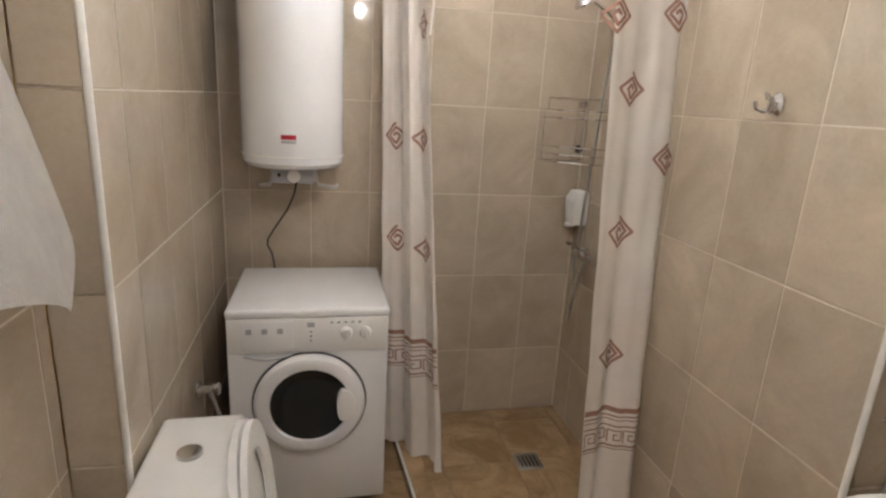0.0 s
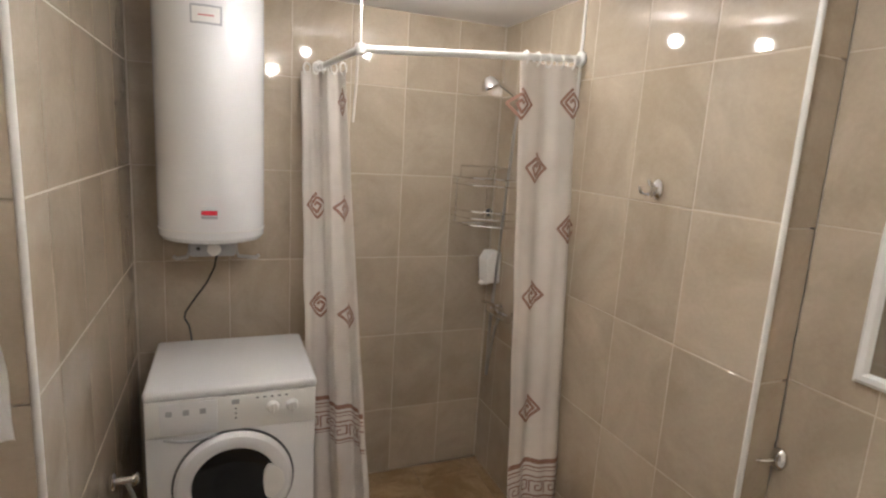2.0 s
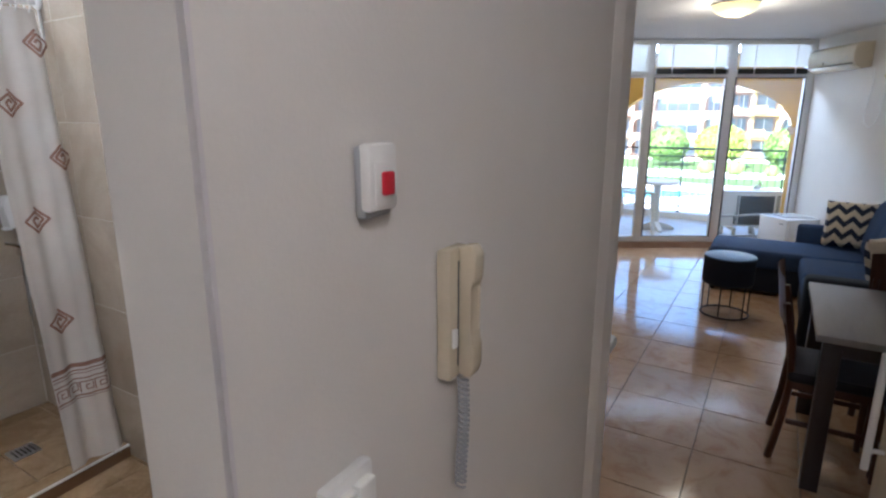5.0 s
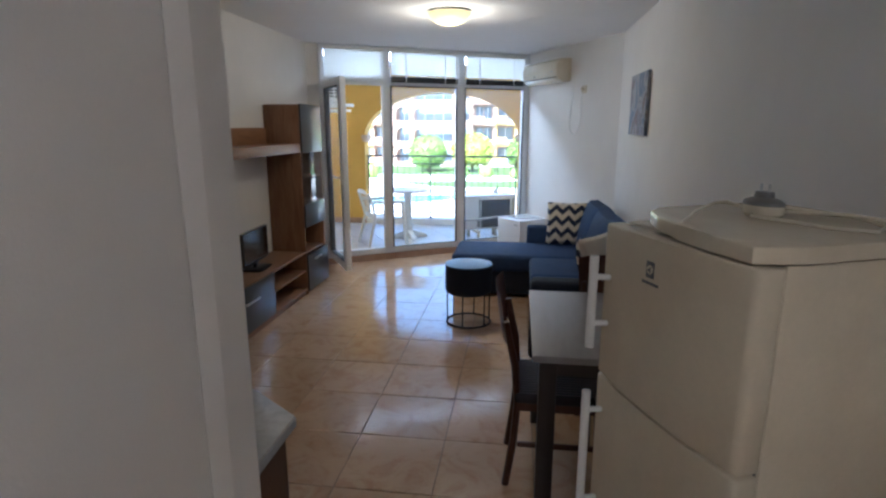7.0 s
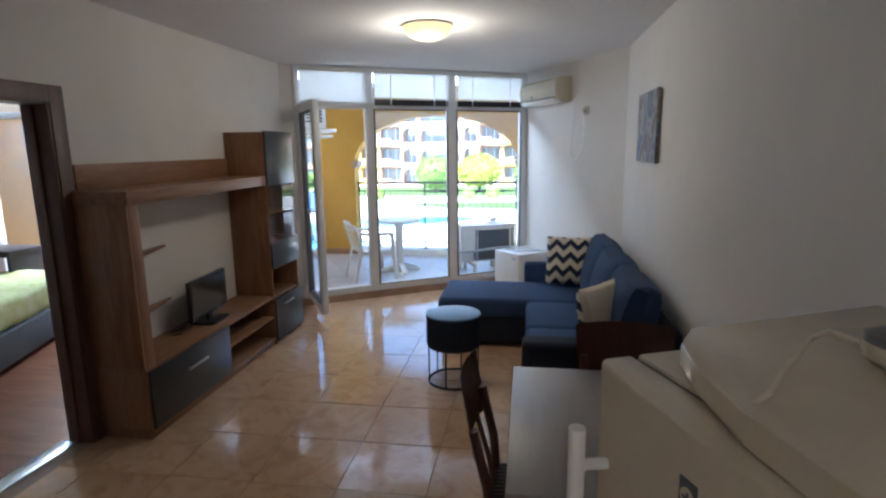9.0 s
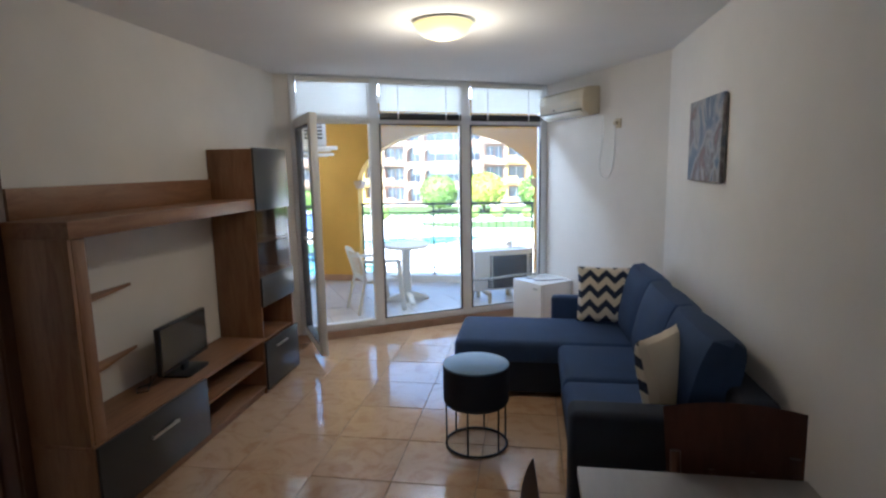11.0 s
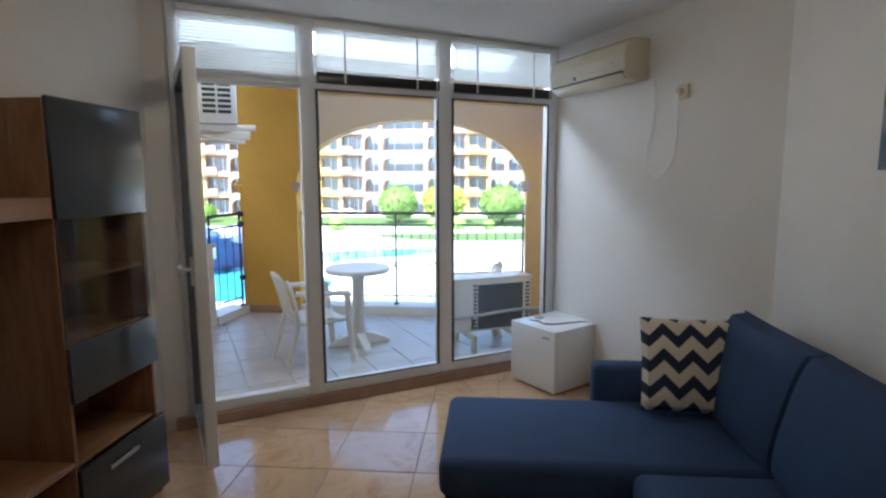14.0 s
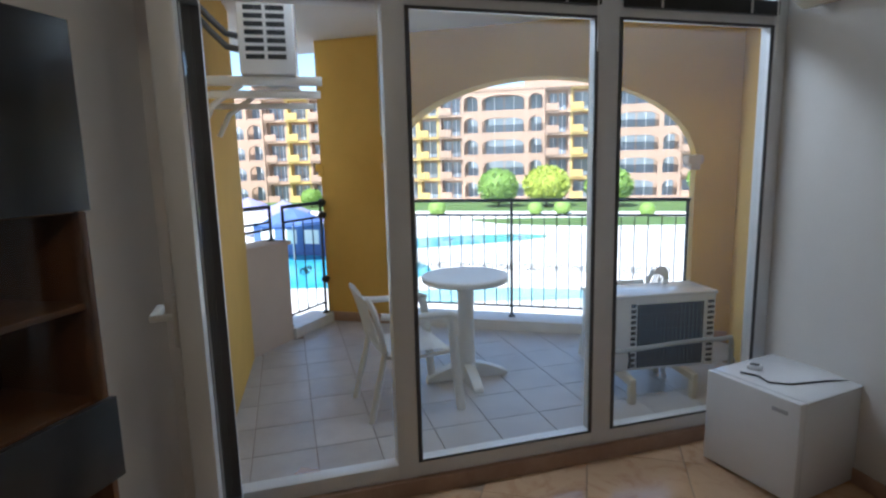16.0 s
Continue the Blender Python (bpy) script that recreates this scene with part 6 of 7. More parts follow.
# dome lamp
DL = thing("ceiling_lamp", pose(0.297, 5.39, TOP), "round glass dome ceiling lamp, lit warm", "lamp")
bm = bmesh.new()
lathe(bm, [(0.0, -0.105), (0.06, -0.100), (0.12, -0.080), (0.16, -0.050), (0.178, -0.020), (0.180, -0.012), (0.17, -0.010)], 40)
part("shade", bm, BULB, DL, "glowing frosted glass bowl")
bm = bmesh.new()
lathe(bm, [(0.150, 0.0), (0.150, -0.012), (0.184, -0.014), (0.184, -0.008), (0.15, 0.0)], 40)
part("rim", bm, WHITE_P, DL)

# skirting
bm = bmesh.new()
box(bm, 1.886, 1.898, 1.0, 6.57, 0.002, 0.075, bevel=0.002)
solid("baseboard", bm, TERRA, "tiled skirting along the living room wall", "baseboard")
bm = bmesh.new()
box(bm, 0.02, 1.92, -0.014, -0.003, 0.002, 0.075, bevel=0.002)
solid("baseboard", bm, TERRA, "tiled skirting below the air conditioner", "baseboard", m=AW)
bm = bmesh.new()
box(bm, -1.499, -1.488, 6.24, 6.80, 0.002, 0.075, bevel=0.002)
solid("baseboard", bm, TERRA, "tiled skirting beside the balcony door", "baseboard")

# ---- bedroom things ----
BE = thing("bed", pose(-3.27, 4.93, 0, 0, 0, 18.5), "double bed with a yellow-green quilted cover on a grey base", "bed")
bpart("base", GREY_FAB, BE, -2.0, 0.22, -0.55, 1.25, 0.03, 0.30, bevel=0.02)
bm = bmesh.new()
box(bm, -2.0, 0.20, -0.53, 1.23, 0.29, 0.55, bevel=0.06, segments=4)
bmesh.ops.subdivide_edges(bm, edges=[e for e in bm.edges if e.calc_length() > 0.4], cuts=26, use_grid_fill=True)
for v in bm.verts:
    v.co += Vector((0, 0, 1)) * (0.020 * noise.noise(v.co * 5.0) + 0.008 * math.sin(v.co.y * 42)) + Vector((0.015, 0.01, 0)) * noise.noise(v.co * 7)
part("quilt", bm, COVER, BE, "crumpled yellow-green quilt")
for x in (-1.9, 0.12):
    for y in (-0.45, 1.15):
        bm = bmesh.new()
        rod(bm, (x, y, 0), (x, y, 0.035), 0.03, 10)
        part("foot", bm, BLACK, BE)
BT = thing("bedside_table", pose(-4.05, 5.35, 0), "dark bedside shelf beyond the bed", "table")
bpart("top", DTW, BT, -0.9, 0.15, 0.45, 0.85, 0.70, 0.76, bevel=0.004)
bpart("side", DTW, BT, -0.88, -0.84, 0.47, 0.83, 0.0, 0.70, bevel=0.003)
bpart("side", DTW, BT, 0.09, 0.13, 0.47, 0.83, 0.0, 0.70, bevel=0.003)
BWN = thing("window_2", pose(-5.25, 6.90, 0), "white PVC bedroom balcony door and window", "window", kind="structure")
for a, b in ((0.0, 0.07), (0.70, 0.78), (1.42, 1.50), (2.13, 2.20)):
    bpart("window_post", PVC, BWN, a, b, 0.0, 0.07, 0.06, TOP - 0.01)
for z0, z1 in ((0.06, 0.13), (2.08, 2.16), (2.48, TOP - 0.01)):
    bpart("window_rail", PVC, BWN, 0.07, 2.13, 0.002, 0.068, z0, z1)
for a, b in ((0.07, 0.70), (1.50, 2.13)):
    g = bpart("pane", GLASS, BWN, a, b, 0.03, 0.036, 0.13, 2.08, bevel=0)
    g.visible_shadow = False
LF2 = thing("bedroom_balcony_door", pose(-3.80, 6.87, 0, 0, 0, -8), "white glazed bedroom balcony door standing open", "door")
for s in ((0, 0.08, -0.03, 0.03, 0.1, 2.08), (0.56, 0.64, -0.03, 0.03, 0.1, 2.08), (0.08, 0.56, -0.029, 0.029, 0.1, 0.18), (0.08, 0.56, -0.029, 0.029, 2.0, 2.08)):
    bpart("stile", PVC, LF2, *s, bevel=0.005)
g = bpart("pane", GLASS, LF2, 0.08, 0.56, -0.004, 0.004, 0.18, 2.0, bevel=0)
g.visible_shadow = False
bm = bmesh.new()
rod(bm, (0.60, -0.03, 1.05), (0.60, -0.07, 1.05), 0.009)
rod(bm, (0.60, -0.07, 1.05), (0.50, -0.07, 1.05), 0.009)
part("handle", bm, WHITE_P, LF2)
BL2 = thing("venetian_blind", pose(-5.25, 6.86, 0), "white slatted blind over the bedroom window top light", "blind")
for k in range(20):
    bpart("slat", WHITE_P, BL2, 0.05, 2.15, -0.009, 0.009, -0.0008, 0.0008, bevel=0, m=Matrix.Translation((0, 0, 2.15 + 0.018 * k)) @ Matrix.Rotation(radians(38), 4, "X"))
# the bedroom's own balcony
bm = bmesh.new()
box(bm, -7.6, -2.72, 7.03, 8.75, -0.25, 0.05)
solid("bedroom_balcony_floor", bm, TILE_BALC, "grey tiled floor of the bedroom balcony", "floor")
wall("wall_bedroom_balcony", [(-7.6, 8.6, -5.95, 8.6, 0.0, 2.6), (-5.95, 8.6, -2.75, 8.6, 0.0, 0.88), (-7.4, 7.03, -7.4, 8.6, 0.0, 2.6)], OCHRE, "ochre rendered wall of the bedroom balcony", thick=-0.2)
railing("bedroom_balcony_railing", pose(-5.93, 8.70, 0), 3.1, 1.17, 1.0, "short black iron railing on the bedroom parapet", scrolls=False, step=0.4)

# ---- balcony things ----
def patio_table():
    t = thing("patio_table", pose(-0.735, 8.655, BF), "white round plastic pedestal table on the balcony", "table")
    bm = bmesh.new()
    lathe(bm, [(0, 0.700), (0.27, 0.700), (0.285, 0.690), (0.295, 0.700), (0.297, 0.722), (0.288, 0.732), (0, 0.735)], 48)
    part("tabletop", bm, WHITE_P, t)
    bm = bmesh.new()
    lathe(bm, [(0.075, 0.03), (0.062, 0.12), (0.055, 0.30), (0.055, 0.60), (0.075, 0.70)], 24)
    part("pedestal", bm, WHITE_P, t)
    for k in range(4):
        a = math.pi / 2 * k + 0.5
        bm = bmesh.new()
        m = Matrix.Rotation(a, 4, "Z")
        prism(bm, [(0.03, 0.0), (0.03, 0.13), (0.10, 0.105), (0.20, 0.07), (0.28, 0.035), (0.295, 0.0)], -0.035, 0.035, m @ Matrix.Rotation(radians(90), 4, "X"), bevel=0.012)
        part("foot", bm, WHITE_P, t)
    return t


patio_table()


def patio_chair(m):
    """Faces +y."""
    t = thing("patio_chair", m, "white moulded plastic garden armchair on the balcony", "chair", "garden chairs")

    def sheet(name, at, nu, nv, thick):
        bm = bmesh.new()
        rows = [[bm.verts.new(at(2 * i / nu - 1, j / nv)) for i in range(nu + 1)] for j in range(nv + 1)]
        for p, q in zip(rows, rows[1:]):
            for i in range(nu):
                bm.faces.new((p[i], p[i + 1], q[i + 1], q[i]))
        bmesh.ops.solidify(bm, geom=bm.faces[:], thickness=thick)
        return part(name, bm, WHITE_P, t)

    def blade(bm, points, wide, thick):
        """A flat rounded bar along points; wide lies along x."""
        rings = []
        for x, y, z in points:
            rings.append([bm.verts.new((x + wide * math.cos(2 * math.pi * k / 10), y + thick * math.sin(2 * math.pi * k / 10), z)) for k in range(10)])
        for p, q in zip(rings, rings[1:]):
            for k in range(10):
                bm.faces.new((p[k], p[(k + 1) % 10], q[(k + 1) % 10], q[k]))
        bm.faces.new(rings[0][::-1])
        bm.faces.new(rings[-1])

    # dished seat with a rolled front edge
    sheet("seat", lambda u, v: ((0.205 + 0.025 * v) * u, -0.20 + 0.44 * v, 0.415 - 0.018 * (1 - u * u) * math.sin(math.pi * v) - 0.035 * max(0, v - 0.8) * 5 * (v > 0.8)), 12, 12, 0.012)
    for s in (-1, 1):
        bm = bmesh.new()
        blade(bm, [(s * 0.262, 0.265, 0.0), (s * 0.255, 0.245, 0.20), (s * 0.250, 0.225, 0.40), (s * 0.262, 0.215, 0.56), (s * 0.268, 0.200, 0.628)], 0.020, 0.030)
        part("front_leg", bm, WHITE_P, t)
        bm = bmesh.new()
        tube(bm, [(s * 0.268, 0.235, 0.618), (s * 0.270, 0.19, 0.640), (s * 0.270, 0.05, 0.645), (s * 0.262, -0.12, 0.650), (s * 0.235, -0.235, 0.668)], 0.022, 8)
        part("armrest", bm, WHITE_P, t)
        bm = bmesh.new()
        blade(bm, [(s * 0.215, -0.315, 0.0), (s * 0.205, -0.265, 0.20), (s * 0.200, -0.215, 0.40), (s * 0.195, -0.205, 0.44)], 0.024, 0.020)
        part("back_leg", bm, WHITE_P, t)
        bm = bmesh.new()
        tube(bm, [(s * 0.195, -0.205, 0.40), (s * 0.215, -0.235, 0.55), (s * 0.225, -0.275, 0.70), (s * 0.195, -0.305, 0.775)], 0.019, 8)
        part("back_post", bm, WHITE_P, t)
        bm = bmesh.new()
        tube(bm, [(s * 0.215, -0.20, 0.400), (s * 0.235, 0.0, 0.385), (s * 0.248, 0.215, 0.395)], 0.014, 6)
        part("seat_rail", bm, WHITE_P, t)
    # arched head rail and fanned slats
    sheet("head_rail", lambda u, v: (0.205 * u, -0.300 - 0.025 * v - 0.020 * (1 - u * u), 0.735 + 0.015 * v + (0.030 + 0.055 * v) * math.sqrt(max(0.0, 1 - 0.92 * u * u))), 14, 4, 0.014)
    sheet("lower_back", lambda u, v: (0.195 * u, -0.205 - 0.022 * v - 0.014 * (1 - u * u), 0.40 + 0.085 * v), 10, 3, 0.012)
    for k in range(6):
        x0, x1 = (k - 2.5) * 0.058, (k - 2.5) * 0.068
        bm = bmesh.new()
        blade(bm, [(x0, -0.238, 0.475), (x0 * 0.6 + x1 * 0.4, -0.262, 0.58), (x1, -0.318, 0.772)], 0.0135, 0.006)
        part("slat", bm, WHITE_P, t)
    return t


CHP = patio_chair(pose(-1.01, 8.21, BF, 0, 0, -53) @ Matrix.Scale(0.95, 4))
tagged(copy_thing(CHP, pose(0.29, 9.08, BF, 0, 0, 97) @ Matrix.Scale(0.92, 4)), "white moulded plastic garden armchair beside the condenser")


def condenser(m, stand=True):
    t = thing("condenser_unit", m, "white air conditioner outdoor unit" + (" with a dark coil on a stand" if stand else " on a wall bracket"), "air conditioner")
    W, H, D = (0.77, 0.475, 0.29) if stand else (0.72, 0.54, 0.26)
    z = 0.165 if stand else 0.0
    bm = bmesh.new()
    box(bm, 0, W, 0.004, D, z, z + H, bevel=0.008)
    part("casing", bm, ENAMEL, t)
    bpart("top_cap", ENAMEL, t, -0.006, W + 0.006, -0.008, D + 0.006, z + H - 0.006, z + H + 0.014, bevel=0.005)
    if stand:
        bpart("coil", BLACK, t, 0.24, 0.685, -0.001, 0.006, z + 0.02, z + H - 0.05, bevel=0, label="dark finned coil")
        for k in range(16):
            bpart("coil_fin", GREY_P, t, 0.255 + 0.0275 * k, 0.2565 + 0.0275 * k, -0.003, -0.0012, z + 0.02, z + H - 0.05, bevel=0)
        for k in range(4):
            bpart("coil_bar", RUBBER, t, 0.24, 0.685, -0.005, -0.0031, z + 0.06 + 0.10 * k, z + 0.066 + 0.10 * k, bevel=0)
        for k in range(12):
            bpart("vent", BLACK, t, 0.198, 0.228, -0.001, 0.0055, z + 0.025 + 0.035 * k, z + 0.045 + 0.035 * k, bevel=0)
            bpart("vent", BLACK, t, 0.715, 0.755, -0.001, 0.0055, z + 0.025 + 0.035 * k, z + 0.043 + 0.035 * k, bevel=0)
        bm = bmesh.new()
        tube(bm, [(-0.06, -0.045, z + 0.155), (0.10, -0.04, z + 0.150), (0.26, -0.035, z + 0.158), (0.45, -0.04, z + 0.175), (0.70, -0.04, z + 0.185), (W, -0.03, z + 0.175), (W + 0.10, -0.02, z + 0.18), (W + 0.16, 0.05, z + 0.12), (W + 0.17, 0.06, 0.02)], 0.016, 8)
        part("pipe", bm, GREY_P, t, "grey insulated pipe")
        bm = bmesh.new()
        tube(bm, [(0.16, -0.045, z + 0.15), (0.17, -0.05, z + 0.10), (0.165, -0.045, z + 0.04)], 0.009, 6)
        part("drain_hose", bm, BLACK, t)
        for x in (0.16, W - 0.20):
            bm = bmesh.new()
            box(bm, x - 0.020, x + 0.020, -0.12, D + 0.10, 0.115, 0.163, bevel=0.006)
            box(bm, x - 0.020, x + 0.020, -0.12, -0.075, 0.0, 0.12, bevel=0.006)
            box(bm, x - 0.020, x + 0.020, D + 0.03, D + 0.10, 0.0, 0.12, bevel=0.006)
            part("stand", bm, CREAM_P, t, "cream block stand")
    else:
        for y in (0.035, 0.135):
            for k in range(12):
                bpart("vent", BLACK, t, W - 0.002, W + 0.002, y, y + 0.085, z + 0.07 + 0.037 * k, z + 0.092 + 0.037 * k, bevel=0)
        for x in (0.14, W - 0.05):
            bm = bmesh.new()
            box(bm, x - 0.02, x + 0.02, -0.23, D + 0.12, -0.045, -0.003, bevel=0.004)
            box(bm, x - 0.015, x + 0.015, -0.23, D + 0.08, -0.105, -0.075, bevel=0.004)
            tube(bm, [(x, 0.0, -0.04), (x, -0.06, -0.08), (x, -0.14, -0.14), (x, -0.20, -0.26)], 0.014, 8)
            part("bracket", bm, WHITE_P, t)
        for k in (0, 1):
            bm = bmesh.new()
            tube(bm, [(W - 0.04, 0.0, 0.12 + 0.06 * k), (W - 0.03, -0.05, 0.13 + 0.06 * k), (W - 0.03, -0.12, 0.20 + 0.06 * k), (W - 0.04, -0.20, 0.30 + 0.05 * k), (W - 0.05, -0.24, 0.36)], 0.015, 8)
            part("pipe", bm, RUBBER, t, "dark insulated pipe")
    return t


condenser(Matrix.Translation((0.155, 8.477, BF)) @ Matrix.Rotation(radians(24), 4, "Z"))
condenser(Matrix.Translation((-1.873, 8.084, 1.925)) @ Matrix.Rotation(radians(-62), 4, "Z"), stand=False)

# ---- outside ----
GZ = -3.6
PAVE = mat("pale_paving", (0.74, 0.70, 0.64), (0.64, 0.60, 0.54), 0.4, 0.8, 0.1, fine=6)
LAWN = mat("lawn", (0.10, 0.17, 0.035), (0.07, 0.12, 0.025), 0.5, 0.9, 0.3, fine=12)
LEAF_D = mat("green_leaves", (0.23, 0.35, 0.06), (0.15, 0.25, 0.04), 2.0, 0.7, 0.2, fine=10)
LEAF_Y = mat("yellow_green_leaves", (0.40, 0.46, 0.06), (0.30, 0.34, 0.03), 2.0, 0.7, 0.2, fine=10)
BARK = mat("bark", (0.11, 0.07, 0.05), None, 5, 0.9, 0.5)
POOLW = mat("pool_water", (0.10, 0.42, 0.52), (0.06, 0.32, 0.44), 0.5, 0.06, 0.15, fine=5)
BLUE_F = mat("blue_canvas", (0.10, 0.16, 0.36), (0.07, 0.12, 0.28), 2, 0.8, 0.2)
MAUVE = mat("mauve_canvas", (0.30, 0.28, 0.46), (0.24, 0.22, 0.38), 2, 0.8, 0.2)
bm = bmesh.new()
bmesh.ops.create_grid(bm, x_segments=1, y_segments=1, size=1500, matrix=Matrix.Translation((0, 0, GZ)))
solid("ground", bm, PAVE, "pale sunlit paving round the pool", "ground", smooth=False)


def flat(name, outline, z, material, label, category):
    bm = bmesh.new()
    prism(bm, outline, z - 0.02, z)
    return solid(name, bm, material, label, category, smooth=False)


def blob(cx, cy, a, b, wob, n=40, ph=0.0):
    return [(cx + (a + wob * math.sin(3 * t + ph)) * math.cos(t), cy + (b + wob * math.sin(2 * t + ph)) * math.sin(t)) for t in [2 * math.pi * k / n for k in range(n)]]


flat("lawn", [(-60, 62), (40, 60), (40, 74), (-60, 76)], GZ + 0.03, LAWN, "green lawn strip below the hotel", "lawn")
flat("lawn", blob(2, 52, 12, 3.2, 0.8), GZ + 0.03, LAWN, "green lawn bed by the pool", "lawn")


def turned(points, cx, cy, degrees):
    c, s = math.cos(radians(degrees)), math.sin(radians(degrees))
    return [(cx + c * x - s * y, cy + s * x + c * y) for x, y in points]


flat("water", turned(blob(0, 0, 9.0, 2.5, 0.5, ph=0.6), -11.0, 38.2, 26), GZ + 0.03, POOLW, "turquoise swimming pool water", "pool")
flat("water", blob(-14.5, 29, 6.5, 5.0, 0.9, ph=1.4), GZ + 0.035, POOLW, "turquoise swimming pool water", "pool")
flat("water", turned(blob(0, 0, 4.6, 1.1, 0.2, ph=0.3), -3.8, 25.4, 9), GZ + 0.03, mat("shallow_water", (0.36, 0.62, 0.64), (0.28, 0.54, 0.58), 0.5, 0.08, 0.15, fine=5), "pale turquoise shallow children's pool", "pool")


def crown(bm, r, h, n, seed):
    rnd = random.Random(seed)
    for k in range(n):
        a, c = rnd.uniform(0, 2 * math.pi), rnd.uniform(-0.85, 1)
        q = math.sqrt(max(0, 1 - c * c))
        s = rnd.uniform(0.86, 1.04)
        p = Vector((r * q * math.cos(a) * s, r * q * math.sin(a) * s, h * c * s))
        sz = r * rnd.uniform(0.05, 0.10)
        n0 = Vector((rnd.uniform(-1, 1), rnd.uniform(-1, 1), rnd.uniform(-0.4, 1))).normalized()
        u = n0.orthogonal().normalized()
        v = n0.cross(u)
        vs = [bm.verts.new(p + u * sz * x + v * sz * y) for x, y in ((-1, 0), (0, -0.6), (1, 0), (0, 0.6))]
        bm.faces.new(vs)


def tree(x, y, r, h, leaf, seed, stem, label):
    t = thing("tree", pose(x, y, GZ), label, "tree", "clipped trees before the hotel")
    bm = bmesh.new()
    rod(bm, (0, 0, -0.1), (0.03, 0, stem + h * 0.5), 0.14, 10, r2=0.07)
    for k in range(5):
        a = 2 * math.pi * k / 5
        rod(bm, (0.02, 0, stem * 0.8), (r * 0.55 * math.cos(a), r * 0.55 * math.sin(a), stem + h * 0.9), 0.05, 6, r2=0.02)
    part("trunk", bm, BARK, t)
    bm = bmesh.new()
    crown(bm, r, h, 1500, seed)
    bmesh.ops.transform(bm, matrix=Matrix.Translation((0, 0, stem + h)), verts=bm.verts)
    part("crown", bm, leaf, t, smooth=False)
    bm = bmesh.new()
    bmesh.ops.create_icosphere(bm, subdivisions=3, radius=0.9)
    for v in bm.verts:
        v.co = Vector((v.co.x * r, v.co.y * r, v.co.z * h)) * (1 + 0.07 * noise.noise(v.co * 4 + Vector((seed, 0, 0))))
    bmesh.ops.transform(bm, matrix=Matrix.Translation((0, 0, stem + h)), verts=bm.verts)
    part("inner_crown", bm, leaf, t)


for k, (x, y, r, h, leaf, stem) in enumerate(((-9.9, 66, 2.2, 2.05, LEAF_D, 0.2), (-4.6, 66, 2.5, 2.0, LEAF_Y, 0.45), (1.9, 66, 2.45, 2.0, LEAF_D, 0.25), (11.2, 64, 1.9, 1.7, LEAF_D, 1.2), (-33, 66, 1.3, 1.1, LEAF_D, 0.1), (-27, 68, 1.4, 1.2, LEAF_D, 0.1))):
    tree(x, y, r, h, leaf, 10 + k, stem, "round clipped yellow-green tree on the lawn" if leaf is LEAF_Y else "round clipped green tree on the lawn")
for k, (x, y, r) in enumerate(((-5.0, 58, 0.7), (-2.5, 58.5, 0.8), (-14.5, 57, 0.9), (0.5, 58, 0.6), (-17, 46, 1.2), (5, 57, 0.7))):
    t = thing("bush", pose(x, y, GZ), "small round clipped green bush", "bush", "clipped bushes")
    bm = bmesh.new()
    bmesh.ops.create_icosphere(bm, subdivisions=3, radius=r)
    for v in bm.verts:
        v.co *= 1 + 0.10 * noise.noise(v.co * 5 + Vector((k * 3, 0, 0)))
        v.co.z = v.co.z * 0.9 + r * 0.75
    crown(bm, r * 1.05, r * 0.95, 0, k)
    part("leaves", bm, LEAF_D, t)
for k, (x, y, c) in enumerate(((-13.0, 33.5, MAUVE), (-15.5, 31.5, BLUE_F), (-11.0, 31.0, BLUE_F), (-24, 40, MAUVE), (-19, 36.5, MAUVE))):
    t = thing("parasol", pose(x, y, GZ), "wide blue pool parasol, open", "parasol", "pool parasols")
    bm = bmesh.new()
    lathe(bm, [(0.02, 2.9), (0.9, 2.55), (1.75, 2.15), (1.76, 2.02)], 8)
    part("canopy", bm, c, t, smooth=False)
    bm = bmesh.new()
    rod(bm, (0, 0, 0), (0, 0, 2.95), 0.035, 8)
    part("pole", bm, WHITE_P, t)
KI = thing("pool_bar", pose(-16.5, 34.5, GZ), "low blue pool bar hut among the parasols", "hut")
bpart("wall", BLUE_F, KI, -2.4, 2.4, -1.6, 1.6, 0, 1.9, bevel=0.02)
bpart("roof", WHITE_P, KI, -2.7, 2.7, -1.9, 1.9, 1.9, 2.05, bevel=0.02)
for k in range(3):
    bpart("window", WHITE_P, KI, -1.9 + k * 1.4, -1.0 + k * 1.4, -1.62, -1.58, 0.7, 1.5, bevel=0.01)


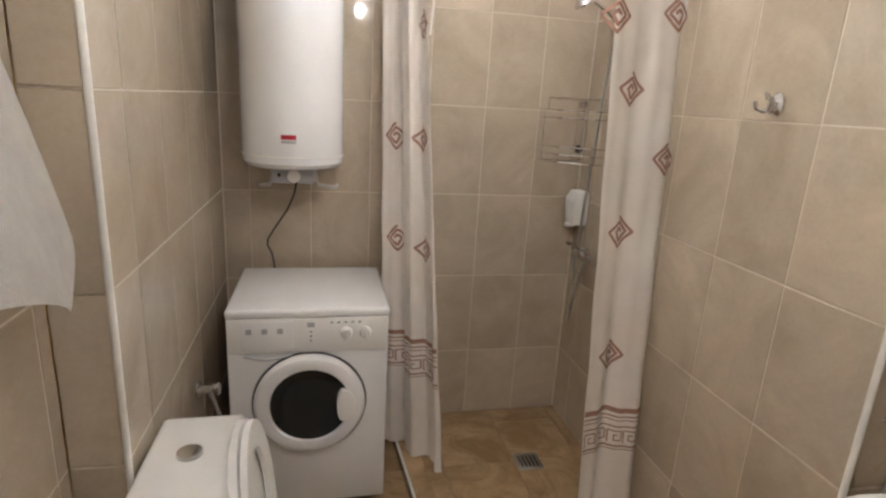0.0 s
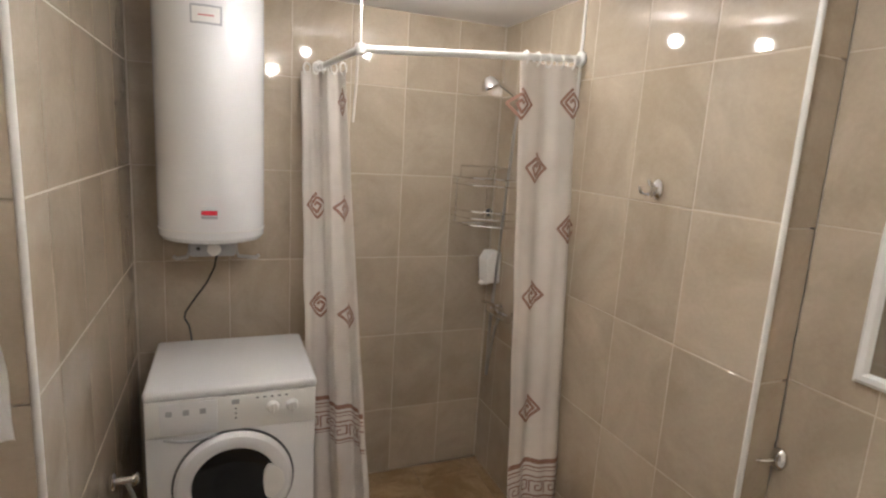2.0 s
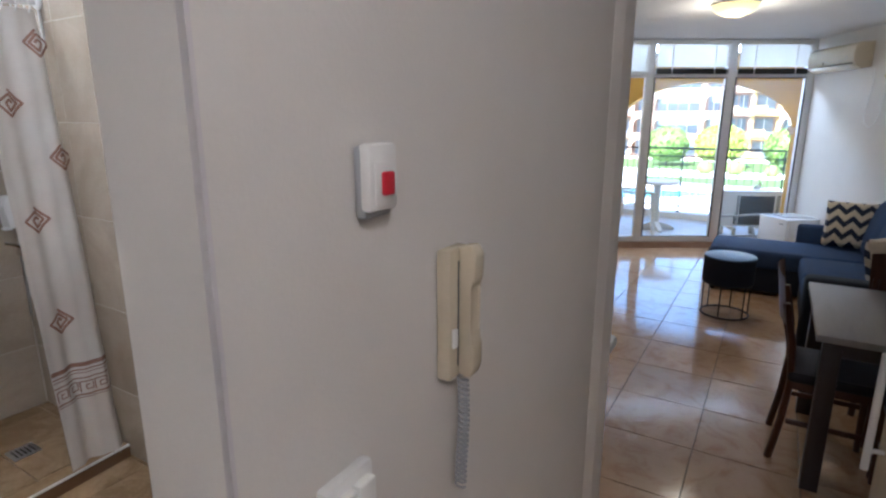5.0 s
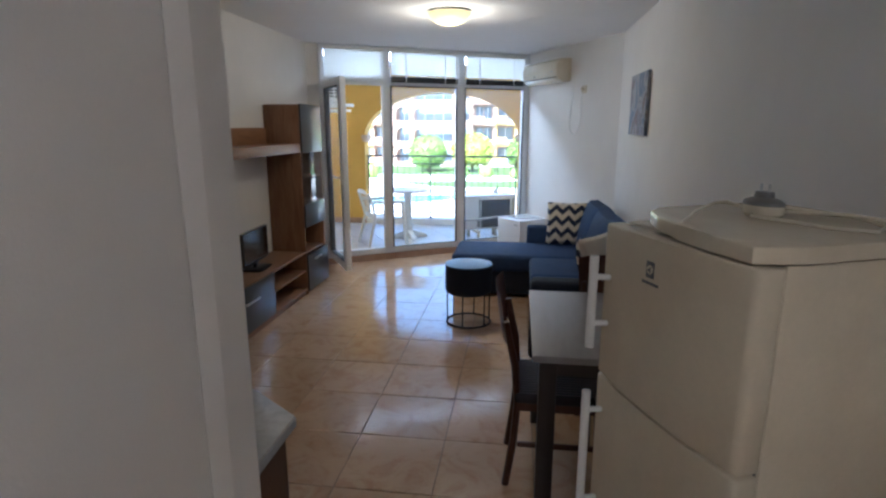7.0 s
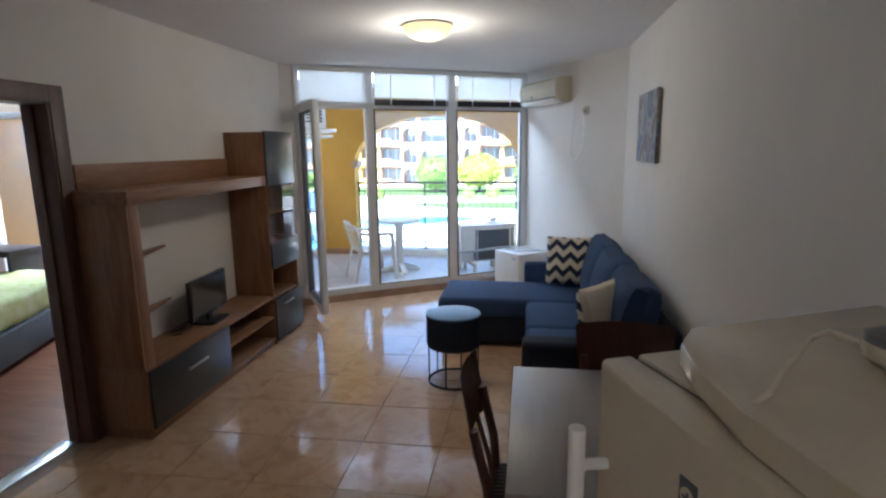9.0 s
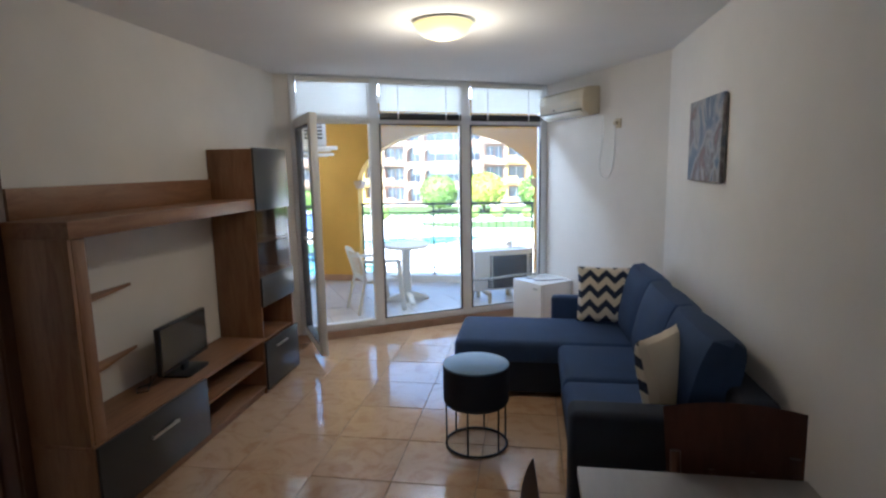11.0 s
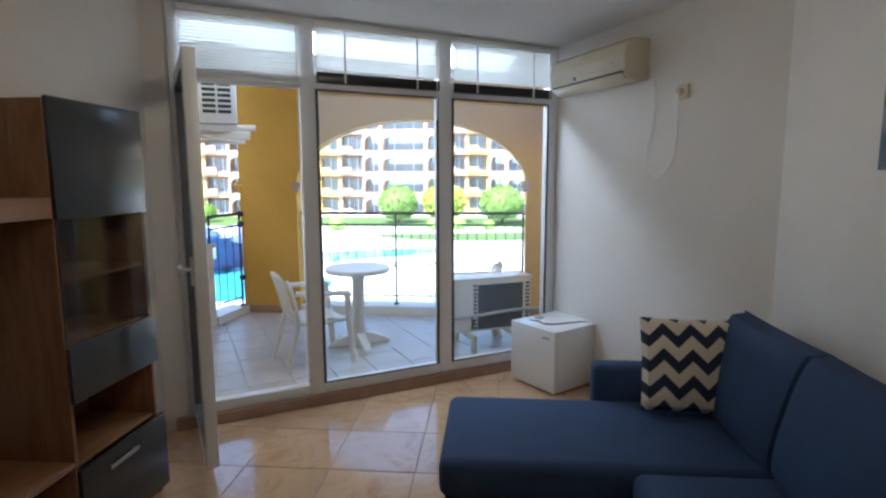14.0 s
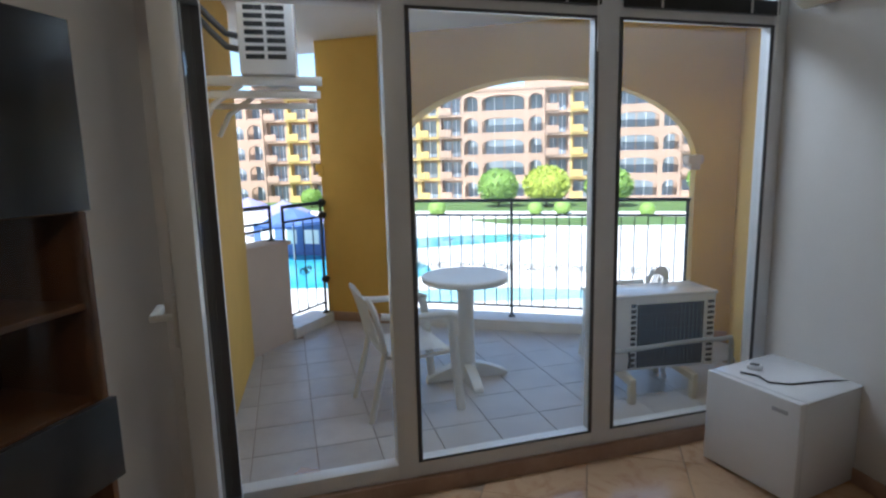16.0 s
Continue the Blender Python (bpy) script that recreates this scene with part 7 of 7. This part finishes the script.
def hotel(name, m, plan, floors, label, step=2.85):
    """A storeyed front with arched loggias; plan: a list of (kind, width)."""
    t = thing(name, m, label, "building")
    total = sum(w for _, w in plan)
    bm = bmesh.new()
    box(bm, 0, total, 1.7, 14, 0, floors * step + 0.5)
    part("core_wall", bm, FACADE, t, smooth=False)
    for f in range(floors):
        z0 = f * step
        x = 0.0
        for kind, w in plan:
            bm = bmesh.new()
            if kind in "AS":
                n = 14
                half = w / 2 - 0.28
                sp, rise = (1.55, 0.75) if kind == "A" else (1.45, min(half, 0.85))
                line = [(x + w / 2 - half * math.cos(math.pi * k / n), z0 + sp + rise * math.sin(math.pi * k / n)) for k in range(n + 1)]
                for c0, c1, pts in ((x, x + w / 2, line[:n // 2 + 1]), (x + w / 2, x + w, line[n // 2:])):
                    if c0 == x:
                        poly = [(x, z0 + 0.0), (x, z0 + step), (x + w / 2, z0 + step)] + pts[::-1] + [(x + 0.28, z0)]
                    else:
                        poly = [(x + w / 2, z0 + step), (x + w, z0 + step), (x + w, z0), (x + w - 0.28, z0)] + pts[::-1]
                    prism(bm, poly, -0.35, 0.0, Matrix.Rotation(radians(90), 4, "X"))
                box(bm, x + 0.28, x + w - 0.28, 0.05, 0.30, z0, z0 + 0.34)
                part("arch_wall", bm, FACADE, t, smooth=False)
            else:
                box(bm, x, x + 0.3, 0.6, 1.75, z0, z0 + step)
                box(bm, x + w - 0.3, x + w, 0.6, 1.75, z0, z0 + step)
                box(bm, x, x + w, 0.2, 1.75, z0 + step - 0.28, z0 + step)
                part("bay_wall", bm, FACADE_Y if kind == "Y" else FACADE, t, smooth=False)
                bm = bmesh.new()
                box(bm, x + 0.1, x + w * 0.55, 0.05, 0.20, z0 + 0.0, z0 + 0.95)
                part("balcony_front", bm, FACADE_Y if kind == "Y" else FACADE, t, smooth=False)
            k = 2 if w > 3 else 1
            for i in range(k):
                a = x + 0.45 + i * (w - 0.9) / k
                bm = bmesh.new()
                box(bm, a, a + (w - 0.9) / k - 0.15, 1.62, 1.70, z0 + 0.15, z0 + 2.25)
                wi = part("window", bm, DARK_GLASS, t, smooth=False)
                bm = bmesh.new()
                mid = a + ((w - 0.9) / k - 0.15) / 2
                box(bm, mid - 0.04, mid + 0.04, 1.58, 1.62, z0 + 0.15, z0 + 2.25)
                part("mullion", bm, PVC, wi, smooth=False)
            x += w
    bm = bmesh.new()
    box(bm, -0.1, total + 0.1, -0.1, 14.1, floors * step, floors * step + 0.45)
    part("roof", bm, FACADE, t, smooth=False)
    bm = bmesh.new()
    box(bm, total * 0.38, total * 0.56, 3, 9, floors * step + 0.45, floors * step + 2.3)
    part("roof_house", bm, FACADE, t, smooth=False)
    return t


PLAN = [("Y", 3.2), ("Y", 3.0), ("F", 3.4), ("S", 2.5), ("A", 6.2), ("S", 2.4), ("F", 3.2), ("Y", 3.0), ("S", 2.4), ("A", 5.6), ("S", 2.4), ("F", 3.0), ("Y", 3.2), ("Y", 3.0)]
hotel("hotel_building", pose(-26.5, 79, GZ), PLAN, 5, "cream five-storey hotel with arched loggias and yellow bays")
hotel("hotel_wing", pose(-58, 72, GZ, 0, 0, 8), [("F", 3.2), ("S", 2.6), ("A", 5.6), ("S", 2.6), ("F", 3.2), ("Y", 3.2), ("F", 3.4), ("S", 2.6), ("F", 3.2)], 5, "cream hotel wing with yellow balcony bays")
hotel("hotel_wing", pose(22, 76, GZ, 0, 0, -14), [("Y", 3.2), ("S", 2.6), ("A", 5.6), ("S", 2.6), ("F", 3.2), ("Y", 3.2)], 5, "cream hotel wing beyond the pool")
# the building that the flat belongs to
OWN = thing("own_building", pose(0, 0, 0), "ochre rendered outer walls of the apartment house", "building", kind="structure")
bpart("wall_below", OCHRE, OWN, -14, 14, -8, 10.0, GZ, -0.26, bevel=0)
bpart("wall_above", OCHRE, OWN, -14, 14, -8, 10.0, 2.86, 12.0, bevel=0)
bpart("wall_right", OCHRE, OWN, 1.32, 14, 8.6, 10.03, -0.26, 2.86, bevel=0)
bpart("wall_back", OCHRE, OWN, -14, 14, -8, -7.8, -0.26, 2.86, bevel=0)
bpart("wall_east_end", OCHRE, OWN, 13.8, 14, -7.8, 8.6, -0.26, 2.86, bevel=0)
bpart("wall_west_end", OCHRE, OWN, -14, -13.8, -7.8, 9.9, -0.26, 2.86, bevel=0)

# ---- tiles, laid last ----
TILE_MESH = {}


def tile_mesh(w, h, t, material):
    key = (round(w, 3), round(h, 3), t, material.name)
    if key not in TILE_MESH:
        c = 0.0018
        x, y = w / 2, h / 2
        verts = [(sx * x, sy * y, -t) for sx, sy in ((-1, -1), (1, -1), (1, 1), (-1, 1))]
        verts += [(sx * x, sy * y, -c) for sx, sy in ((-1, -1), (1, -1), (1, 1), (-1, 1))]
        verts += [(sx * (x - c), sy * (y - c), 0) for sx, sy in ((-1, -1), (1, -1), (1, 1), (-1, 1))]
        faces = [(8, 9, 10, 11)] + [(b + i, b + (i + 1) % 4, b + 4 + (i + 1) % 4, b + 4 + i) for b in (0, 4) for i in range(4)]
        me = bpy.data.meshes.new("tile")
        me.from_pydata(verts, [], faces)
        me.materials.append(material)
        TILE_MESH[key] = me
    return TILE_MESH[key]


def lay(parent, m, us, vs, material, joint=0.004, thick=0.007, inside=None, jitter=0.0006):
    """Tiles between the lines us and vs of the plane of m, whose z points out of the surface."""
    for u0, u1 in zip(us, us[1:]):
        for v0, v1 in zip(vs, vs[1:]):
            if u1 - u0 < 0.02 or v1 - v0 < 0.02 or inside and not inside((u0 + u1) / 2, (v0 + v1) / 2):
                continue
            ob = new("tile", tile_mesh(u1 - u0 - joint, v1 - v0 - joint, thick, material))
            ob.matrix_world = m @ Matrix.Translation(((u0 + u1) / 2, (v0 + v1) / 2, random.uniform(-jitter, jitter)))
            ob.parent = parent


def lines(a, b, start, step):
    """Cut lines from a to b through start at every step."""
    k = math.ceil((a - start) / step - 1e-6)
    out = [a]
    while start + k * step < b - 0.02:
        if start + k * step > a + 0.02:
            out.append(start + k * step)
        k += 1
    return out + [b]


def in_room(x, y):
    if y < 1.62:
        return x > 0.36
    d = (Vector((x, y, 0)) - W0)
    return x > -1.52 and d.dot(N) < 0.12 and (x - 1.90) * 1.71 + (y - 6.60) * 0.915 < 0.2


lay(FLOOR, pose(0, 0, 0), lines(-1.50, 1.90, 0.085, 0.462), lines(-1.35, 8.3, 3.255, 0.456), TILE_FLOOR, inside=in_room)
ZL = lines(0.0, BTOP, 1.193, 0.415)
ZR = lines(0.0, BTOP, 1.197, 0.422)
lay(BATH_FLOOR, pose(0, 0, 0), lines(-2.80, 0.225, -1.70, 0.33), lines(-0.47, 1.42, 0.30, 0.33), TILE_BATHF, joint=0.004)
back = Matrix(((0, 0, 1, -2.8035), (1, 0, 0, 0), (0, 1, 0, 0), (0, 0, 0, 1)))
lay(BW_BACK, back, lines(-0.349, 1.342, 0.83, 0.267), ZL, TILE_WALL)
right = Matrix(((1, 0, 0, 0), (0, 0, -1, 0), (0, 1, 0, 0), (0, 0, 0, 1)))
lay(BW_RIGHT, Matrix.Translation((0, 1.3005, 0)) @ right, lines(-2.06, -1.13, -1.42, 0.281), ZR, TILE_WALL)
lay(BW_RIGHT, Matrix.Translation((0, 1.3465, 0)) @ right, lines(-2.799, -2.06, -2.37, 0.275), ZL, TILE_WALL)
lay(BW_RIGHT, Matrix.Translation((0, 1.4235, 0)) @ right, lines(-1.13, 0.149, -0.912, 0.275), ZR, TILE_WALL)
left = Matrix(((1, 0, 0, 0), (0, 0, 1, 0), (0, 1, 0, 0), (0, 0, 0, 1)))
lay(BW_LEFT, Matrix.Translation((0, -0.3535, 0)) @ left, lines(-2.799, -1.45, -1.64, 0.290), ZL, TILE_WALL)
lay(BW_LEFT, Matrix.Translation((0, -0.4735, 0)) @ left, lines(-1.445, 0.149, -1.12, 0.275), ZL, TILE_WALL)
ends = Matrix(((0, 0, 1, 0), (1, 0, 0, 0), (0, 1, 0, 0), (0, 0, 0, 1)))
lay(BW_LEFT, Matrix.Translation((-1.4435, 0, 0)) @ ends, [-0.4735, -0.355], ZL, TILE_WALL)
lay(BW_RIGHT, Matrix.Translation((-1.1285, 0, 0)) @ ends, [1.302, 1.4235], ZL, TILE_WALL)


lay(BALC, Matrix.Translation((W0.x, W0.y, BF)) @ Matrix.Rotation(WA, 4, "Z"), lines(-0.2, 4.6, 0.407, 0.325), lines(0.07, 3.3, 0.53, 0.325), TILE_BALC, joint=0.004,
    inside=lambda u, v: (W0 + U * u + N * v).y < 9.9 and -2.5 < (W0 + U * u + N * v).x < 1.15)
